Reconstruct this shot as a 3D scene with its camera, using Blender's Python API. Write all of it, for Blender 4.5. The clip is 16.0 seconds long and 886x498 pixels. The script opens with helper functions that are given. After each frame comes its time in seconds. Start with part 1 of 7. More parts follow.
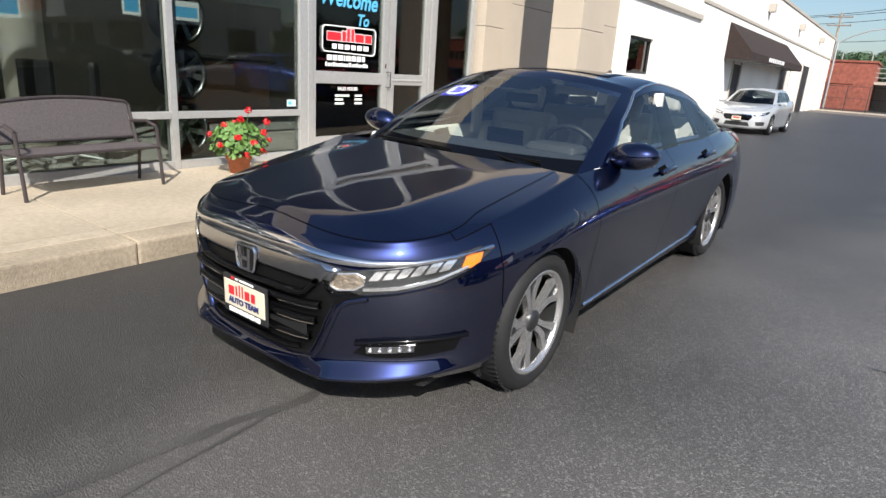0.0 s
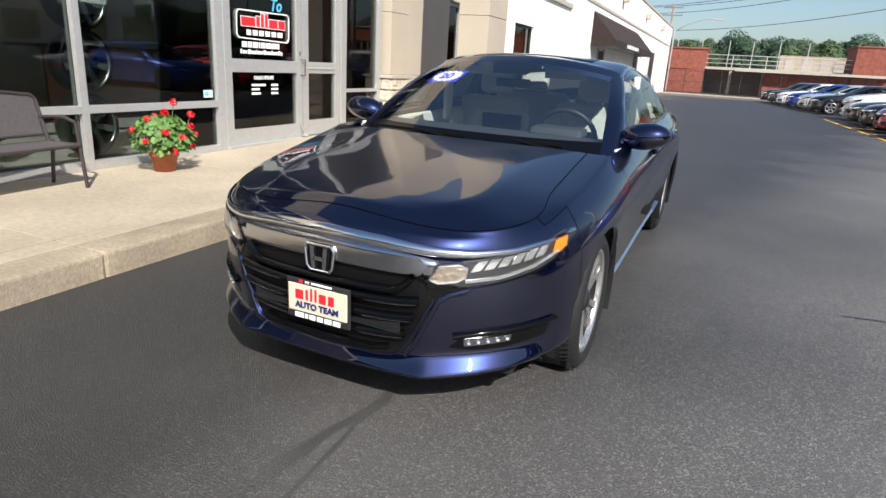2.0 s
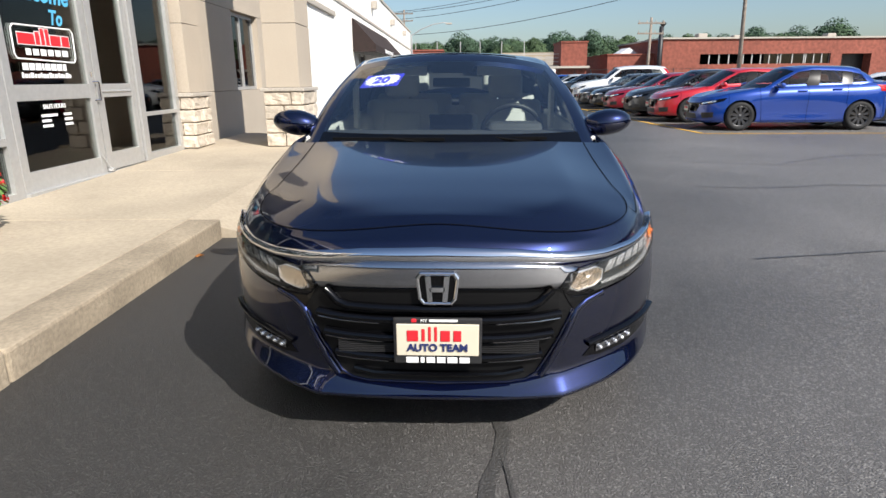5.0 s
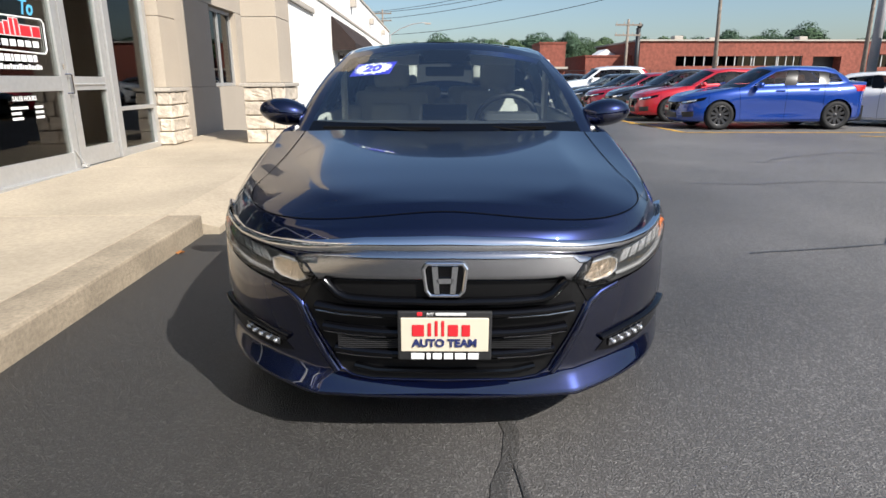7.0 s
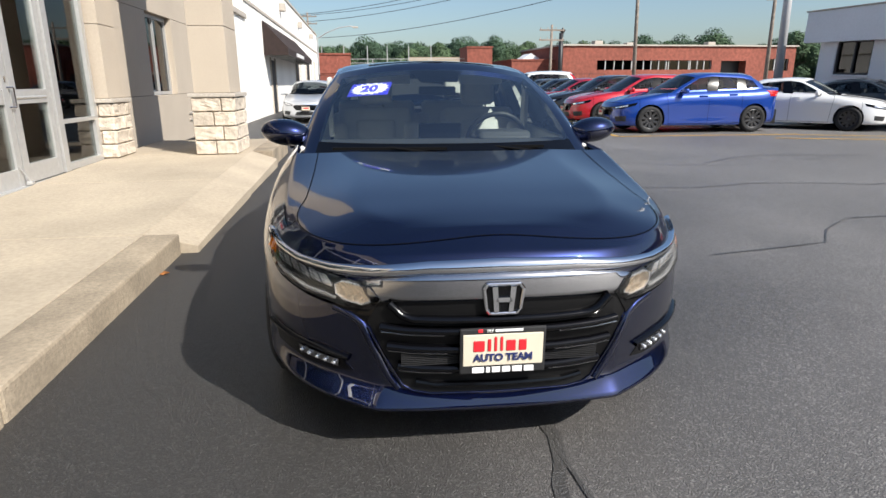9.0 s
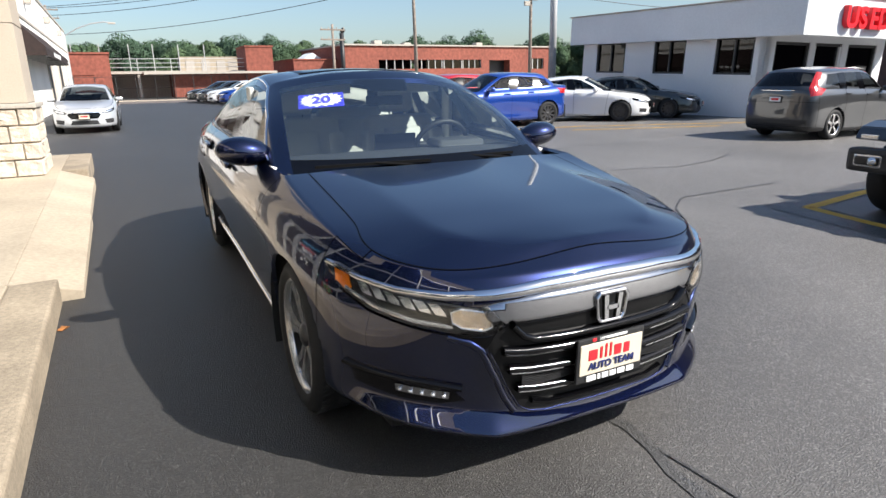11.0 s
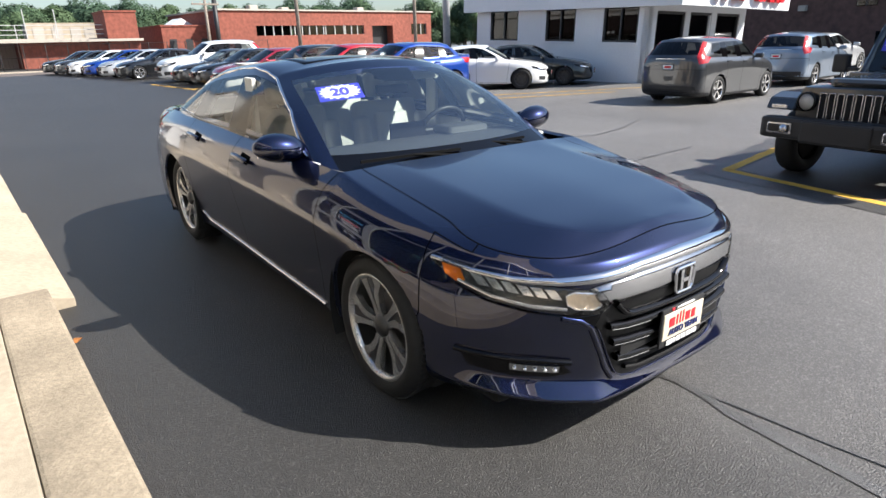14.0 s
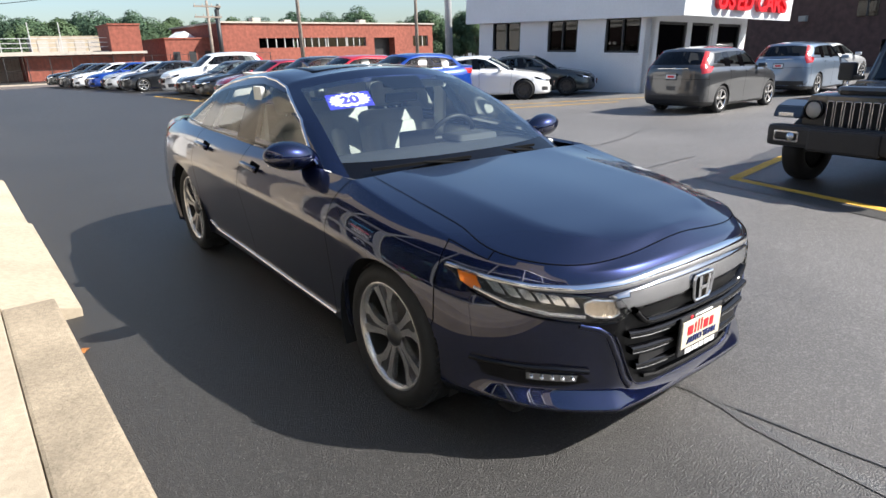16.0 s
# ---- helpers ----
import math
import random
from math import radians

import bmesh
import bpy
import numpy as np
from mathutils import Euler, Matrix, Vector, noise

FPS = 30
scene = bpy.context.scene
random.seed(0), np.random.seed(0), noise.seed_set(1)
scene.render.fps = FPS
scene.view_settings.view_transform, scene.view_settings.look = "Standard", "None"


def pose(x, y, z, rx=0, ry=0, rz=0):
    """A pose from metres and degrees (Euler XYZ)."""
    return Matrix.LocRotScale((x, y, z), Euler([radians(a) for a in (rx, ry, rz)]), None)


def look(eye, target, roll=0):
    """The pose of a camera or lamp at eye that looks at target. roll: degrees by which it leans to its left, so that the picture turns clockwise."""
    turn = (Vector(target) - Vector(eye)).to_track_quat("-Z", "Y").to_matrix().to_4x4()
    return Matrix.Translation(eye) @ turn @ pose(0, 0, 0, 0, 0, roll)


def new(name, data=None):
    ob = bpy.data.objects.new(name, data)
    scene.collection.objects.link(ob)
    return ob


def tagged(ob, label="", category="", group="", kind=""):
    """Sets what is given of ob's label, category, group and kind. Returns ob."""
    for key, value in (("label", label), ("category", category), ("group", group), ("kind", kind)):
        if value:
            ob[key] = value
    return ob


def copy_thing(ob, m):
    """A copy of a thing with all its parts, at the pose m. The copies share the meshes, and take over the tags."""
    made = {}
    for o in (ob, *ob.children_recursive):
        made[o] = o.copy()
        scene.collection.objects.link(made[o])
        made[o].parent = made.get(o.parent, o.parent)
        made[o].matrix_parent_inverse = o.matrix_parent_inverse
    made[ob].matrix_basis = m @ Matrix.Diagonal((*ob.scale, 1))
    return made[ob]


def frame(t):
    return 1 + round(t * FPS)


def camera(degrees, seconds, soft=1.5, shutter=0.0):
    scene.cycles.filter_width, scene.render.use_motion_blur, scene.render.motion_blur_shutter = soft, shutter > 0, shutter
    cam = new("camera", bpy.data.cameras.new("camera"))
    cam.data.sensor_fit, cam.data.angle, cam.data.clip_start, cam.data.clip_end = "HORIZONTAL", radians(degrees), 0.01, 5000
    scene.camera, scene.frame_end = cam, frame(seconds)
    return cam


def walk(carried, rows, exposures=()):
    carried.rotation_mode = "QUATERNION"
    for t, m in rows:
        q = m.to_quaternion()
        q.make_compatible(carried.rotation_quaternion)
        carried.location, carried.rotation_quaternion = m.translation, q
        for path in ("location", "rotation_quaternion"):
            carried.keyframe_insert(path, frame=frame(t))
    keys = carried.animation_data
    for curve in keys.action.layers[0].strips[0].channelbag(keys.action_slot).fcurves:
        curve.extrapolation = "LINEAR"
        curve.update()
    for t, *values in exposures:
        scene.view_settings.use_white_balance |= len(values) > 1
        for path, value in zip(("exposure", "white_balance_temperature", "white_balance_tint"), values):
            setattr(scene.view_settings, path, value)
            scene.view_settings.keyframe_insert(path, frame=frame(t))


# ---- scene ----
cam = camera(72.0, 16.0)
PATH = [
    (0, (1.995, -2.149, 1.337), (0.822, -0.633, 0.767), 3.8),
    (0.5, (1.894, -2.202, 1.309), (0.738, -0.674, 0.736), 3.6),
    (1, (1.715, -2.253, 1.288), (0.628, -0.678, 0.706), 3.7),
    (1.5, (1.53, -2.366, 1.28), (0.586, -0.706, 0.686), 3.7),
    (2, (1.311, -2.543, 1.278), (0.493, -0.813, 0.698), 3.4),
    (2.5, (1.079, -2.571, 1.235), (0.352, -0.804, 0.643), 2.8),
    (3, (0.853, -2.588, 1.244), (0.262, -0.774, 0.642), 2.0),
    (3.5, (0.596, -2.701, 1.249), (0.184, -0.837, 0.653), 1.6),
    (4, (0.415, -2.737, 1.237), (0.132, -0.839, 0.672), 1.3),
    (4.5, (0.241, -2.661, 1.215), (0.043, -0.746, 0.672), 0.1),
    (5, (0.127, -2.63, 1.209), (0.022, -0.706, 0.673), -0.6),
    (7.5, (0.036, -2.521, 1.138), (0.003, -0.595, 0.604), -0.2),
    (8, (0.022, -2.529, 1.17), (0.003, -0.608, 0.615), -0.3),
    (8.5, (-0.15, -2.609, 1.218), (-0.101, -0.69, 0.656), -0.8),
    (9, (-0.358, -2.625, 1.241), (-0.169, -0.706, 0.714), -0.4),
    (9.5, (-0.57, -2.529, 1.257), (-0.22, -0.631, 0.734), -0.8),
    (12, (-1.656, -2.181, 1.392), (-0.612, -0.575, 0.818), -1.3),
    (12.5, (-1.748, -2.104, 1.439), (-0.654, -0.542, 0.834), -1.7),
    (13, (-1.808, -2.025, 1.44), (-0.7, -0.487, 0.8), -1.8),
    (13.5, (-1.913, -2.017, 1.449), (-0.807, -0.487, 0.79), -1.7),
    (14, (-1.988, -2.02, 1.454), (-0.869, -0.494, 0.807), -1.6),
    (14.5, (-2.005, -2.012, 1.448), (-0.867, -0.492, 0.823), -1.8),
    (15, (-2.014, -1.999, 1.447), (-0.876, -0.473, 0.832), -1.9),
    (15.5, (-2.015, -1.982, 1.44), (-0.888, -0.447, 0.829), -1.7),
    (16, (-2.013, -1.973, 1.435), (-0.891, -0.435, 0.821), -1.8),
]
walk(cam, [(t, look(eye, target, roll)) for t, eye, target, roll in PATH],
     exposures=[(0, 0.68), (5, 0.61), (9.5, 0.65), (12, 1.05), (16, 1.07)])

# ---- world and light ----
world = bpy.data.worlds.new("sky")
scene.world = world
world.use_nodes = True
wn = world.node_tree.nodes
sky = wn.new("ShaderNodeTexSky")
sky.sky_type, sky.sun_disc = "NISHITA", False
SUN_AZ, SUN_EL = radians(135.0), radians(40.6)   # azimuth from +y towards +x
sky.sun_elevation, sky.sun_rotation = SUN_EL, SUN_AZ
sky.air_density, sky.dust_density, sky.ozone_density = 1.1, 1.4, 4.0
world.node_tree.links.new(sky.outputs[0], wn["Background"].inputs[0])
wn["Background"].inputs[1].default_value = 0.088
sun = new("sun", bpy.data.lights.new("sun", "SUN"))
sun.data.energy, sun.data.angle, sun.data.color = 5.0, radians(0.6), (1.0, 0.955, 0.89)
sun.matrix_world = look((math.sin(SUN_AZ) * math.cos(SUN_EL) * 40, math.cos(SUN_AZ) * math.cos(SUN_EL) * 40, math.sin(SUN_EL) * 40), (0, 0, 0))


# ---- materials ----
def mat(name, col, rough=0.6, metal=0.0, coat=0.0, var=0.0, scale=8.0, bump=0.0, bscale=80.0, col2=None, big=0.0, bigscale=0.6,
        emit=0.0, trans=0.0, alpha=1.0, rnd=0.0, spec=0.5, coat_rough=0.03):
    """A principled material with grain (var, scale), large blotches (big, bigscale) and fine relief (bump, bscale)."""
    m = bpy.data.materials.new(name)
    m.use_nodes = True
    nt = m.node_tree
    b = nt.nodes["Principled BSDF"]
    ins = b.inputs
    ins["Base Color"].default_value = (*col, 1)
    ins["Roughness"].default_value = rough
    ins["Metallic"].default_value = metal
    ins["Coat Weight"].default_value = coat
    ins["Coat Roughness"].default_value = coat_rough
    ins["Specular IOR Level"].default_value = spec
    ins["Transmission Weight"].default_value = trans
    ins["Alpha"].default_value = alpha
    if emit:
        ins["Emission Color"].default_value = (*col, 1)
        ins["Emission Strength"].default_value = emit
    tc = nt.nodes.new("ShaderNodeTexCoord")
    last = None

    def noise_node(sc, detail=4):
        n = nt.nodes.new("ShaderNodeTexNoise")
        n.inputs["Scale"].default_value = sc
        n.inputs["Detail"].default_value = detail
        nt.links.new(tc.outputs["Object"], n.inputs["Vector"])
        return n

    if var or col2 or big or rnd:
        c2 = col2 or tuple(min(1, c * (1 + var)) for c in col)
        c1 = col if col2 else tuple(c * (1 - var) for c in col)
        n = noise_node(scale)
        r = nt.nodes.new("ShaderNodeValToRGB")
        r.color_ramp.elements[0].color, r.color_ramp.elements[1].color = (*c1, 1), (*c2, 1)
        r.color_ramp.elements[0].position, r.color_ramp.elements[1].position = 0.32, 0.68
        nt.links.new(n.outputs["Fac"], r.inputs["Fac"])
        last = r.outputs["Color"]
        if big:
            n2 = noise_node(bigscale, 6)
            mr = nt.nodes.new("ShaderNodeMapRange")
            mr.inputs["From Min"].default_value, mr.inputs["From Max"].default_value = 0.3, 0.7
            mr.inputs["To Min"].default_value, mr.inputs["To Max"].default_value = 1 - big, 1 + big
            nt.links.new(n2.outputs["Fac"], mr.inputs["Value"])
            mx = nt.nodes.new("ShaderNodeVectorMath")
            mx.operation = "SCALE"
            nt.links.new(last, mx.inputs[0])
            nt.links.new(mr.outputs["Result"], mx.inputs["Scale"])
            last = mx.outputs["Vector"]
        if rnd:
            oi = nt.nodes.new("ShaderNodeObjectInfo")
            mr = nt.nodes.new("ShaderNodeMapRange")
            mr.inputs["To Min"].default_value, mr.inputs["To Max"].default_value = 1 - rnd, 1 + rnd
            nt.links.new(oi.outputs["Random"], mr.inputs["Value"])
            mx = nt.nodes.new("ShaderNodeVectorMath")
            mx.operation = "SCALE"
            nt.links.new(last, mx.inputs[0])
            nt.links.new(mr.outputs["Result"], mx.inputs["Scale"])
            last = mx.outputs["Vector"]
        nt.links.new(last, ins["Base Color"])
    if bump:
        n3 = noise_node(bscale, 5)
        bp = nt.nodes.new("ShaderNodeBump")
        bp.inputs["Strength"].default_value = bump
        bp.inputs["Distance"].default_value = 0.01
        nt.links.new(n3.outputs["Fac"], bp.inputs["Height"])
        nt.links.new(bp.outputs["Normal"], ins["Normal"])
    return m


def asphalt_material():
    """Worn black-grey asphalt: bright grit in a dark binder, wide blotches, a paler tone away from the kerb."""
    m = mat("asphalt", (0.051, 0.048, 0.0455), 0.52, var=0.40, scale=170.0, big=0.25, bigscale=0.35, bump=0.9, bscale=150.0, spec=0.65)
    nt = m.node_tree
    b = nt.nodes["Principled BSDF"]
    src = b.inputs["Base Color"].links[0].from_socket
    tc = nt.nodes["Texture Coordinate"]
    vo = nt.nodes.new("ShaderNodeTexVoronoi")
    vo.inputs["Scale"].default_value = 150.0
    nt.links.new(tc.outputs["Object"], vo.inputs["Vector"])
    sep = nt.nodes.new("ShaderNodeSeparateColor")
    nt.links.new(vo.outputs["Color"], sep.inputs["Color"])
    ramp = nt.nodes.new("ShaderNodeMapRange")
    ramp.inputs["From Min"].default_value, ramp.inputs["From Max"].default_value = 0.72, 1.0
    ramp.inputs["To Min"].default_value, ramp.inputs["To Max"].default_value = 0.0, 0.75
    nt.links.new(sep.outputs["Red"], ramp.inputs["Value"])
    mix = nt.nodes.new("ShaderNodeMix")
    mix.data_type = "RGBA"
    nt.links.new(ramp.outputs["Result"], mix.inputs["Factor"])
    nt.links.new(src, mix.inputs["A"])
    mix.inputs["B"].default_value = (0.15, 0.145, 0.136, 1)
    # base colour grows paler towards +x and a little darker towards +y, border ragged
    sx = nt.nodes.new("ShaderNodeSeparateXYZ")
    nt.links.new(tc.outputs["Object"], sx.inputs[0])
    wn_ = nt.nodes.new("ShaderNodeTexNoise")
    wn_.inputs["Scale"].default_value = 0.5
    wn_.inputs["Detail"].default_value = 5
    nt.links.new(tc.outputs["Object"], wn_.inputs["Vector"])
    ad = nt.nodes.new("ShaderNodeMath")
    ad.operation = "MULTIPLY_ADD"
    nt.links.new(wn_.outputs["Fac"], ad.inputs[0])
    ad.inputs[1].default_value = 4.0
    nt.links.new(sx.outputs["X"], ad.inputs[2])
    back = nt.nodes.new("ShaderNodeMath")
    back.operation = "MULTIPLY_ADD"
    nt.links.new(sx.outputs["Y"], back.inputs[0])
    back.inputs[1].default_value = -0.2
    nt.links.new(ad.outputs[0], back.inputs[2])
    wr = nt.nodes.new("ShaderNodeMapRange")
    wr.inputs["From Min"].default_value, wr.inputs["From Max"].default_value = 1.9, 4.7
    wr.inputs["To Min"].default_value, wr.inputs["To Max"].default_value = 0.54, 2.3
    nt.links.new(back.outputs[0], wr.inputs["Value"])
    sc = nt.nodes.new("ShaderNodeVectorMath")
    sc.operation = "SCALE"
    nt.links.new(mix.outputs["Result"], sc.inputs[0])
    nt.links.new(wr.outputs["Result"], sc.inputs["Scale"])
    nt.links.new(sc.outputs["Vector"], b.inputs["Base Color"])
    return m


ASPH = asphalt_material()
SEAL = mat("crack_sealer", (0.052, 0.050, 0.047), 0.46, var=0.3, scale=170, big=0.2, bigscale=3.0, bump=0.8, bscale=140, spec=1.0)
OLD_ASPH = mat("old_asphalt", (0.12, 0.10, 0.088), 0.9, var=0.2, scale=60, big=0.15, bump=0.5, bscale=120)
CONC = mat("concrete", (0.375, 0.315, 0.235), 0.88, var=0.10, scale=30, big=0.14, bigscale=1.1, bump=0.25, bscale=150)
KERB = mat("kerb_concrete", (0.29, 0.238, 0.172), 0.9, var=0.16, scale=40, big=0.28, bigscale=2.2, bump=0.5, bscale=90)
STUCCO = mat("beige_stucco", (0.425, 0.362, 0.288), 0.9, var=0.05, scale=60, big=0.06, bigscale=0.8, bump=0.25, bscale=220)
WHITE = mat("white_wall", (0.84, 0.81, 0.755), 0.85, var=0.04, scale=30, big=0.06, bigscale=0.5, bump=0.2, bscale=120)
LEDGE = mat("cast_ledge", (0.40, 0.36, 0.31), 0.85, var=0.12, scale=40, bump=0.3, bscale=120)
STONE = mat("split_stone", (0.52, 0.45, 0.365), 0.9, var=0.14, scale=18, big=0.12, bigscale=6, bump=1.0, bscale=35, rnd=0.12)
MORTAR = mat("mortar", (0.5, 0.44, 0.37), 0.95, var=0.1, scale=40, bump=0.3)
ALU = mat("brushed_aluminium", (0.51, 0.505, 0.49), 0.45, metal=0.55, var=0.05, scale=20, bump=0.05, bscale=200)
BRICK = mat("red_brick", (0.22, 0.066, 0.044), 0.9, var=0.25, scale=3, big=0.15, bigscale=0.15, bump=0.4, bscale=8)
BROWN_BRICK = mat("brown_brick", (0.10, 0.055, 0.045), 0.9, var=0.25, scale=3, big=0.12, bigscale=0.2, bump=0.4, bscale=8)
BLACK = mat("black_trim", (0.012, 0.012, 0.013), 0.35, var=0.2, scale=30)
GRILLEBACK = mat("grille_black", (0.003, 0.003, 0.0032), 0.45, spec=0.3)
SMOKED = mat("smoked_chrome_band", (0.46, 0.46, 0.47), 0.16, metal=1.0)
GLOSSBLACK = mat("gloss_black", (0.002, 0.002, 0.0025), 0.10, spec=0.35)
RUBBER = mat("tyre_rubber", (0.0075, 0.0075, 0.008), 0.75, var=0.25, scale=30, bump=0.2, bscale=120)
SEAM = mat("panel_gap", (0.002, 0.002, 0.002), 0.9, spec=0.05)
CHROME = mat("chrome", (0.78, 0.78, 0.79), 0.10, metal=1.0)
DARKCHROME = mat("smoked_chrome", (0.40, 0.40, 0.41), 0.14, metal=1.0)
LAMPGLASS = mat("fluted_lamp_glass", (0.75, 0.76, 0.77), 0.22, metal=0.1, coat=1.0)
ALLOY = mat("machined_alloy", (0.62, 0.61, 0.60), 0.26, metal=0.85, var=0.04, scale=40)
ALLOYDARK = mat("dark_alloy", (0.075, 0.075, 0.078), 0.38, metal=0.8)
STEEL = mat("brake_steel", (0.10, 0.097, 0.093), 0.4, metal=0.9, var=0.15, scale=30)
AMBER = mat("amber_lens", (0.85, 0.22, 0.015), 0.2, coat=1.0)
REDLENS = mat("red_lens", (0.42, 0.012, 0.012), 0.12, coat=1.0)
LED = mat("led_reflector", (0.80, 0.81, 0.82), 0.15, metal=0.8)
HOUSING = mat("lamp_housing", (0.055, 0.058, 0.06), 0.22, metal=0.5)
LAMP_ON = mat("lit_low_beam", (0.86, 0.72, 0.55), 0.08, metal=1.0, emit=0.07, bump=1.0, bscale=55)
SEATM = mat("ivory_leather", (0.50, 0.49, 0.455), 0.5, var=0.05, scale=25, bump=0.15, bscale=200)
DASH = mat("dark_dashboard", (0.05, 0.052, 0.055), 0.6, var=0.1, scale=60, bump=0.2, bscale=250)
CABIN = mat("grey_cabin_lining", (0.66, 0.65, 0.61), 0.8, var=0.05, scale=30)
UNDER = mat("underbody", (0.005, 0.005, 0.005), 0.9, var=0.2)
YELLOW = mat("yellow_line_paint", (0.62, 0.36, 0.045), 0.8, var=0.15, scale=25, big=0.15, bigscale=2, bump=0.3, bscale=140)
PAPERW = mat("white_print", (0.85, 0.85, 0.84), 0.6)
PLATEW = mat("plate_cream", (0.66, 0.59, 0.46), 0.5, var=0.02)
PRINTRED = mat("red_print", (0.70, 0.02, 0.03), 0.5)
PRINTBLUE = mat("sky_blue_print", (0.10, 0.45, 0.75), 0.5)
PRINTNAVY = mat("navy_print", (0.02, 0.03, 0.12), 0.5)
STICKBLUE = mat("sticker_blue", (0.07, 0.07, 0.62), 0.45)
WIPER = mat("wiper_rubber", (0.004, 0.004, 0.0042), 0.75, spec=0.1, var=0.1)
PLASTIC = mat("satin_black_plastic", (0.02, 0.02, 0.021), 0.5, var=0.1, bump=0.1, bscale=200)


def glass(name, tint, rough=0.0, clear=0.75, ior=1.5):
    """Thin pane: mirror-like at grazing angles, else see-through with a tint."""
    m = bpy.data.materials.new(name)
    m.use_nodes = True
    nt = m.node_tree
    for n in list(nt.nodes):
        nt.nodes.remove(n)
    out = nt.nodes.new("ShaderNodeOutputMaterial")
    tr = nt.nodes.new("ShaderNodeBsdfTransparent")
    tr.inputs["Color"].default_value = (*[t * clear for t in tint], 1)
    gl = nt.nodes.new("ShaderNodeBsdfGlossy")
    gl.inputs["Roughness"].default_value = rough
    fr = nt.nodes.new("ShaderNodeFresnel")
    fr.inputs["IOR"].default_value = ior
    mx = nt.nodes.new("ShaderNodeMixShader")
    nt.links.new(fr.outputs["Fac"], mx.inputs["Fac"])
    nt.links.new(tr.outputs[0], mx.inputs[1])
    nt.links.new(gl.outputs[0], mx.inputs[2])
    nt.links.new(mx.outputs[0], out.inputs["Surface"])
    return m


WINDSHIELD = glass("windscreen_glass", (0.86, 1.0, 0.96), clear=0.88, ior=3.3)
SIDEGLASS = glass("side_window_glass", (0.88, 0.96, 0.93), clear=0.74, ior=1.7)
DARKGLASS = glass("dark_window_glass", (0.7, 0.75, 0.8), clear=0.16)
SHOPGLASS = glass("shop_window_glass", (0.80, 0.88, 0.86), clear=0.62)
LENS = glass("lamp_lens", (1, 1, 1), clear=0.92)


def paint(name, col, metal=0.55, rough=0.32):
    m = mat(name, col, rough, metal=metal, coat=1.0, var=0.06, scale=900, coat_rough=0.012)
    m.node_tree.nodes["Principled BSDF"].inputs["Coat IOR"].default_value = 1.6
    return m


NAVY = paint("navy_pearl_paint", (0.0015, 0.0060, 0.041), 0.9, 0.30)
NAVY.node_tree.nodes["Principled BSDF"].inputs["Coat IOR"].default_value = 1.75


# ---- mesh helpers ----
def to_ob(name, bm, m, parent=None, label="", smooth=False, matrix=None):
    me = bpy.data.meshes.new(name)
    bm.to_mesh(me)
    bm.free()
    for mm in (m if isinstance(m, (list, tuple)) else [m]):
        me.materials.append(mm)
    if smooth:
        me.polygons.foreach_set("use_smooth", [True] * len(me.polygons))
    ob = new(name, me)
    if parent:
        ob.parent = parent
    if matrix is not None:
        ob.matrix_basis = matrix
    if label:
        ob["label"] = label
    return ob


def part(name, bm, material, parent, label="", smooth=False):
    return to_ob(name, bm, material, parent, label, smooth)


def thing(name, m, label, category, group="", kind=""):
    ob = new(name)
    ob.matrix_basis = m
    return tagged(ob, label, category, group, kind)


def add_box(bm, x0, x1, y0, y1, z0, z1, bev=0.0, m=None, seg=2):
    r = bmesh.ops.create_cube(bm, size=1)
    vs = r["verts"]
    bmesh.ops.transform(bm, matrix=Matrix.LocRotScale(((x0 + x1) / 2, (y0 + y1) / 2, (z0 + z1) / 2), None, (x1 - x0, y1 - y0, z1 - z0)), verts=vs)
    if bev:
        es = list({e for v in vs for e in v.link_edges})
        r2 = bmesh.ops.bevel(bm, geom=es, offset=bev, segments=seg, profile=0.6, affect="EDGES")
        vs = list({v for f in r2["faces"] for v in f.verts} | {v for v in vs if v.is_valid})
    if m is not None:
        bmesh.ops.transform(bm, matrix=m, verts=vs)
    return vs


def box_bm(*a, bev=0.0, m=None, seg=2):
    bm = bmesh.new()
    add_box(bm, *a, bev=bev, m=m, seg=seg)
    return bm


def add_cyl(bm, r1, r2, depth, m, seg=24, caps=True):
    r = bmesh.ops.create_cone(bm, cap_ends=caps, segments=seg, radius1=r1, radius2=r2, depth=depth, matrix=m)
    return r["verts"]


def add_rod(bm, a, b, r, seg=8, r2=None):
    a, b = Vector(a), Vector(b)
    d = b - a
    m = Matrix.Translation((a + b) / 2) @ d.to_track_quat("Z", "Y").to_matrix().to_4x4()
    return add_cyl(bm, r, r if r2 is None else r2, d.length, m, seg)


def add_poly(bm, pts, thick, d=(0, 0, 1)):
    """A flat polygon of 3D points, extruded by thick along d."""
    vs = [bm.verts.new(p) for p in pts]
    f = bm.faces.new(vs)
    r = bmesh.ops.extrude_face_region(bm, geom=[f])
    nv = [g for g in r["geom"] if isinstance(g, bmesh.types.BMVert)]
    bmesh.ops.translate(bm, vec=Vector(d) * thick, verts=nv)
    return vs + nv


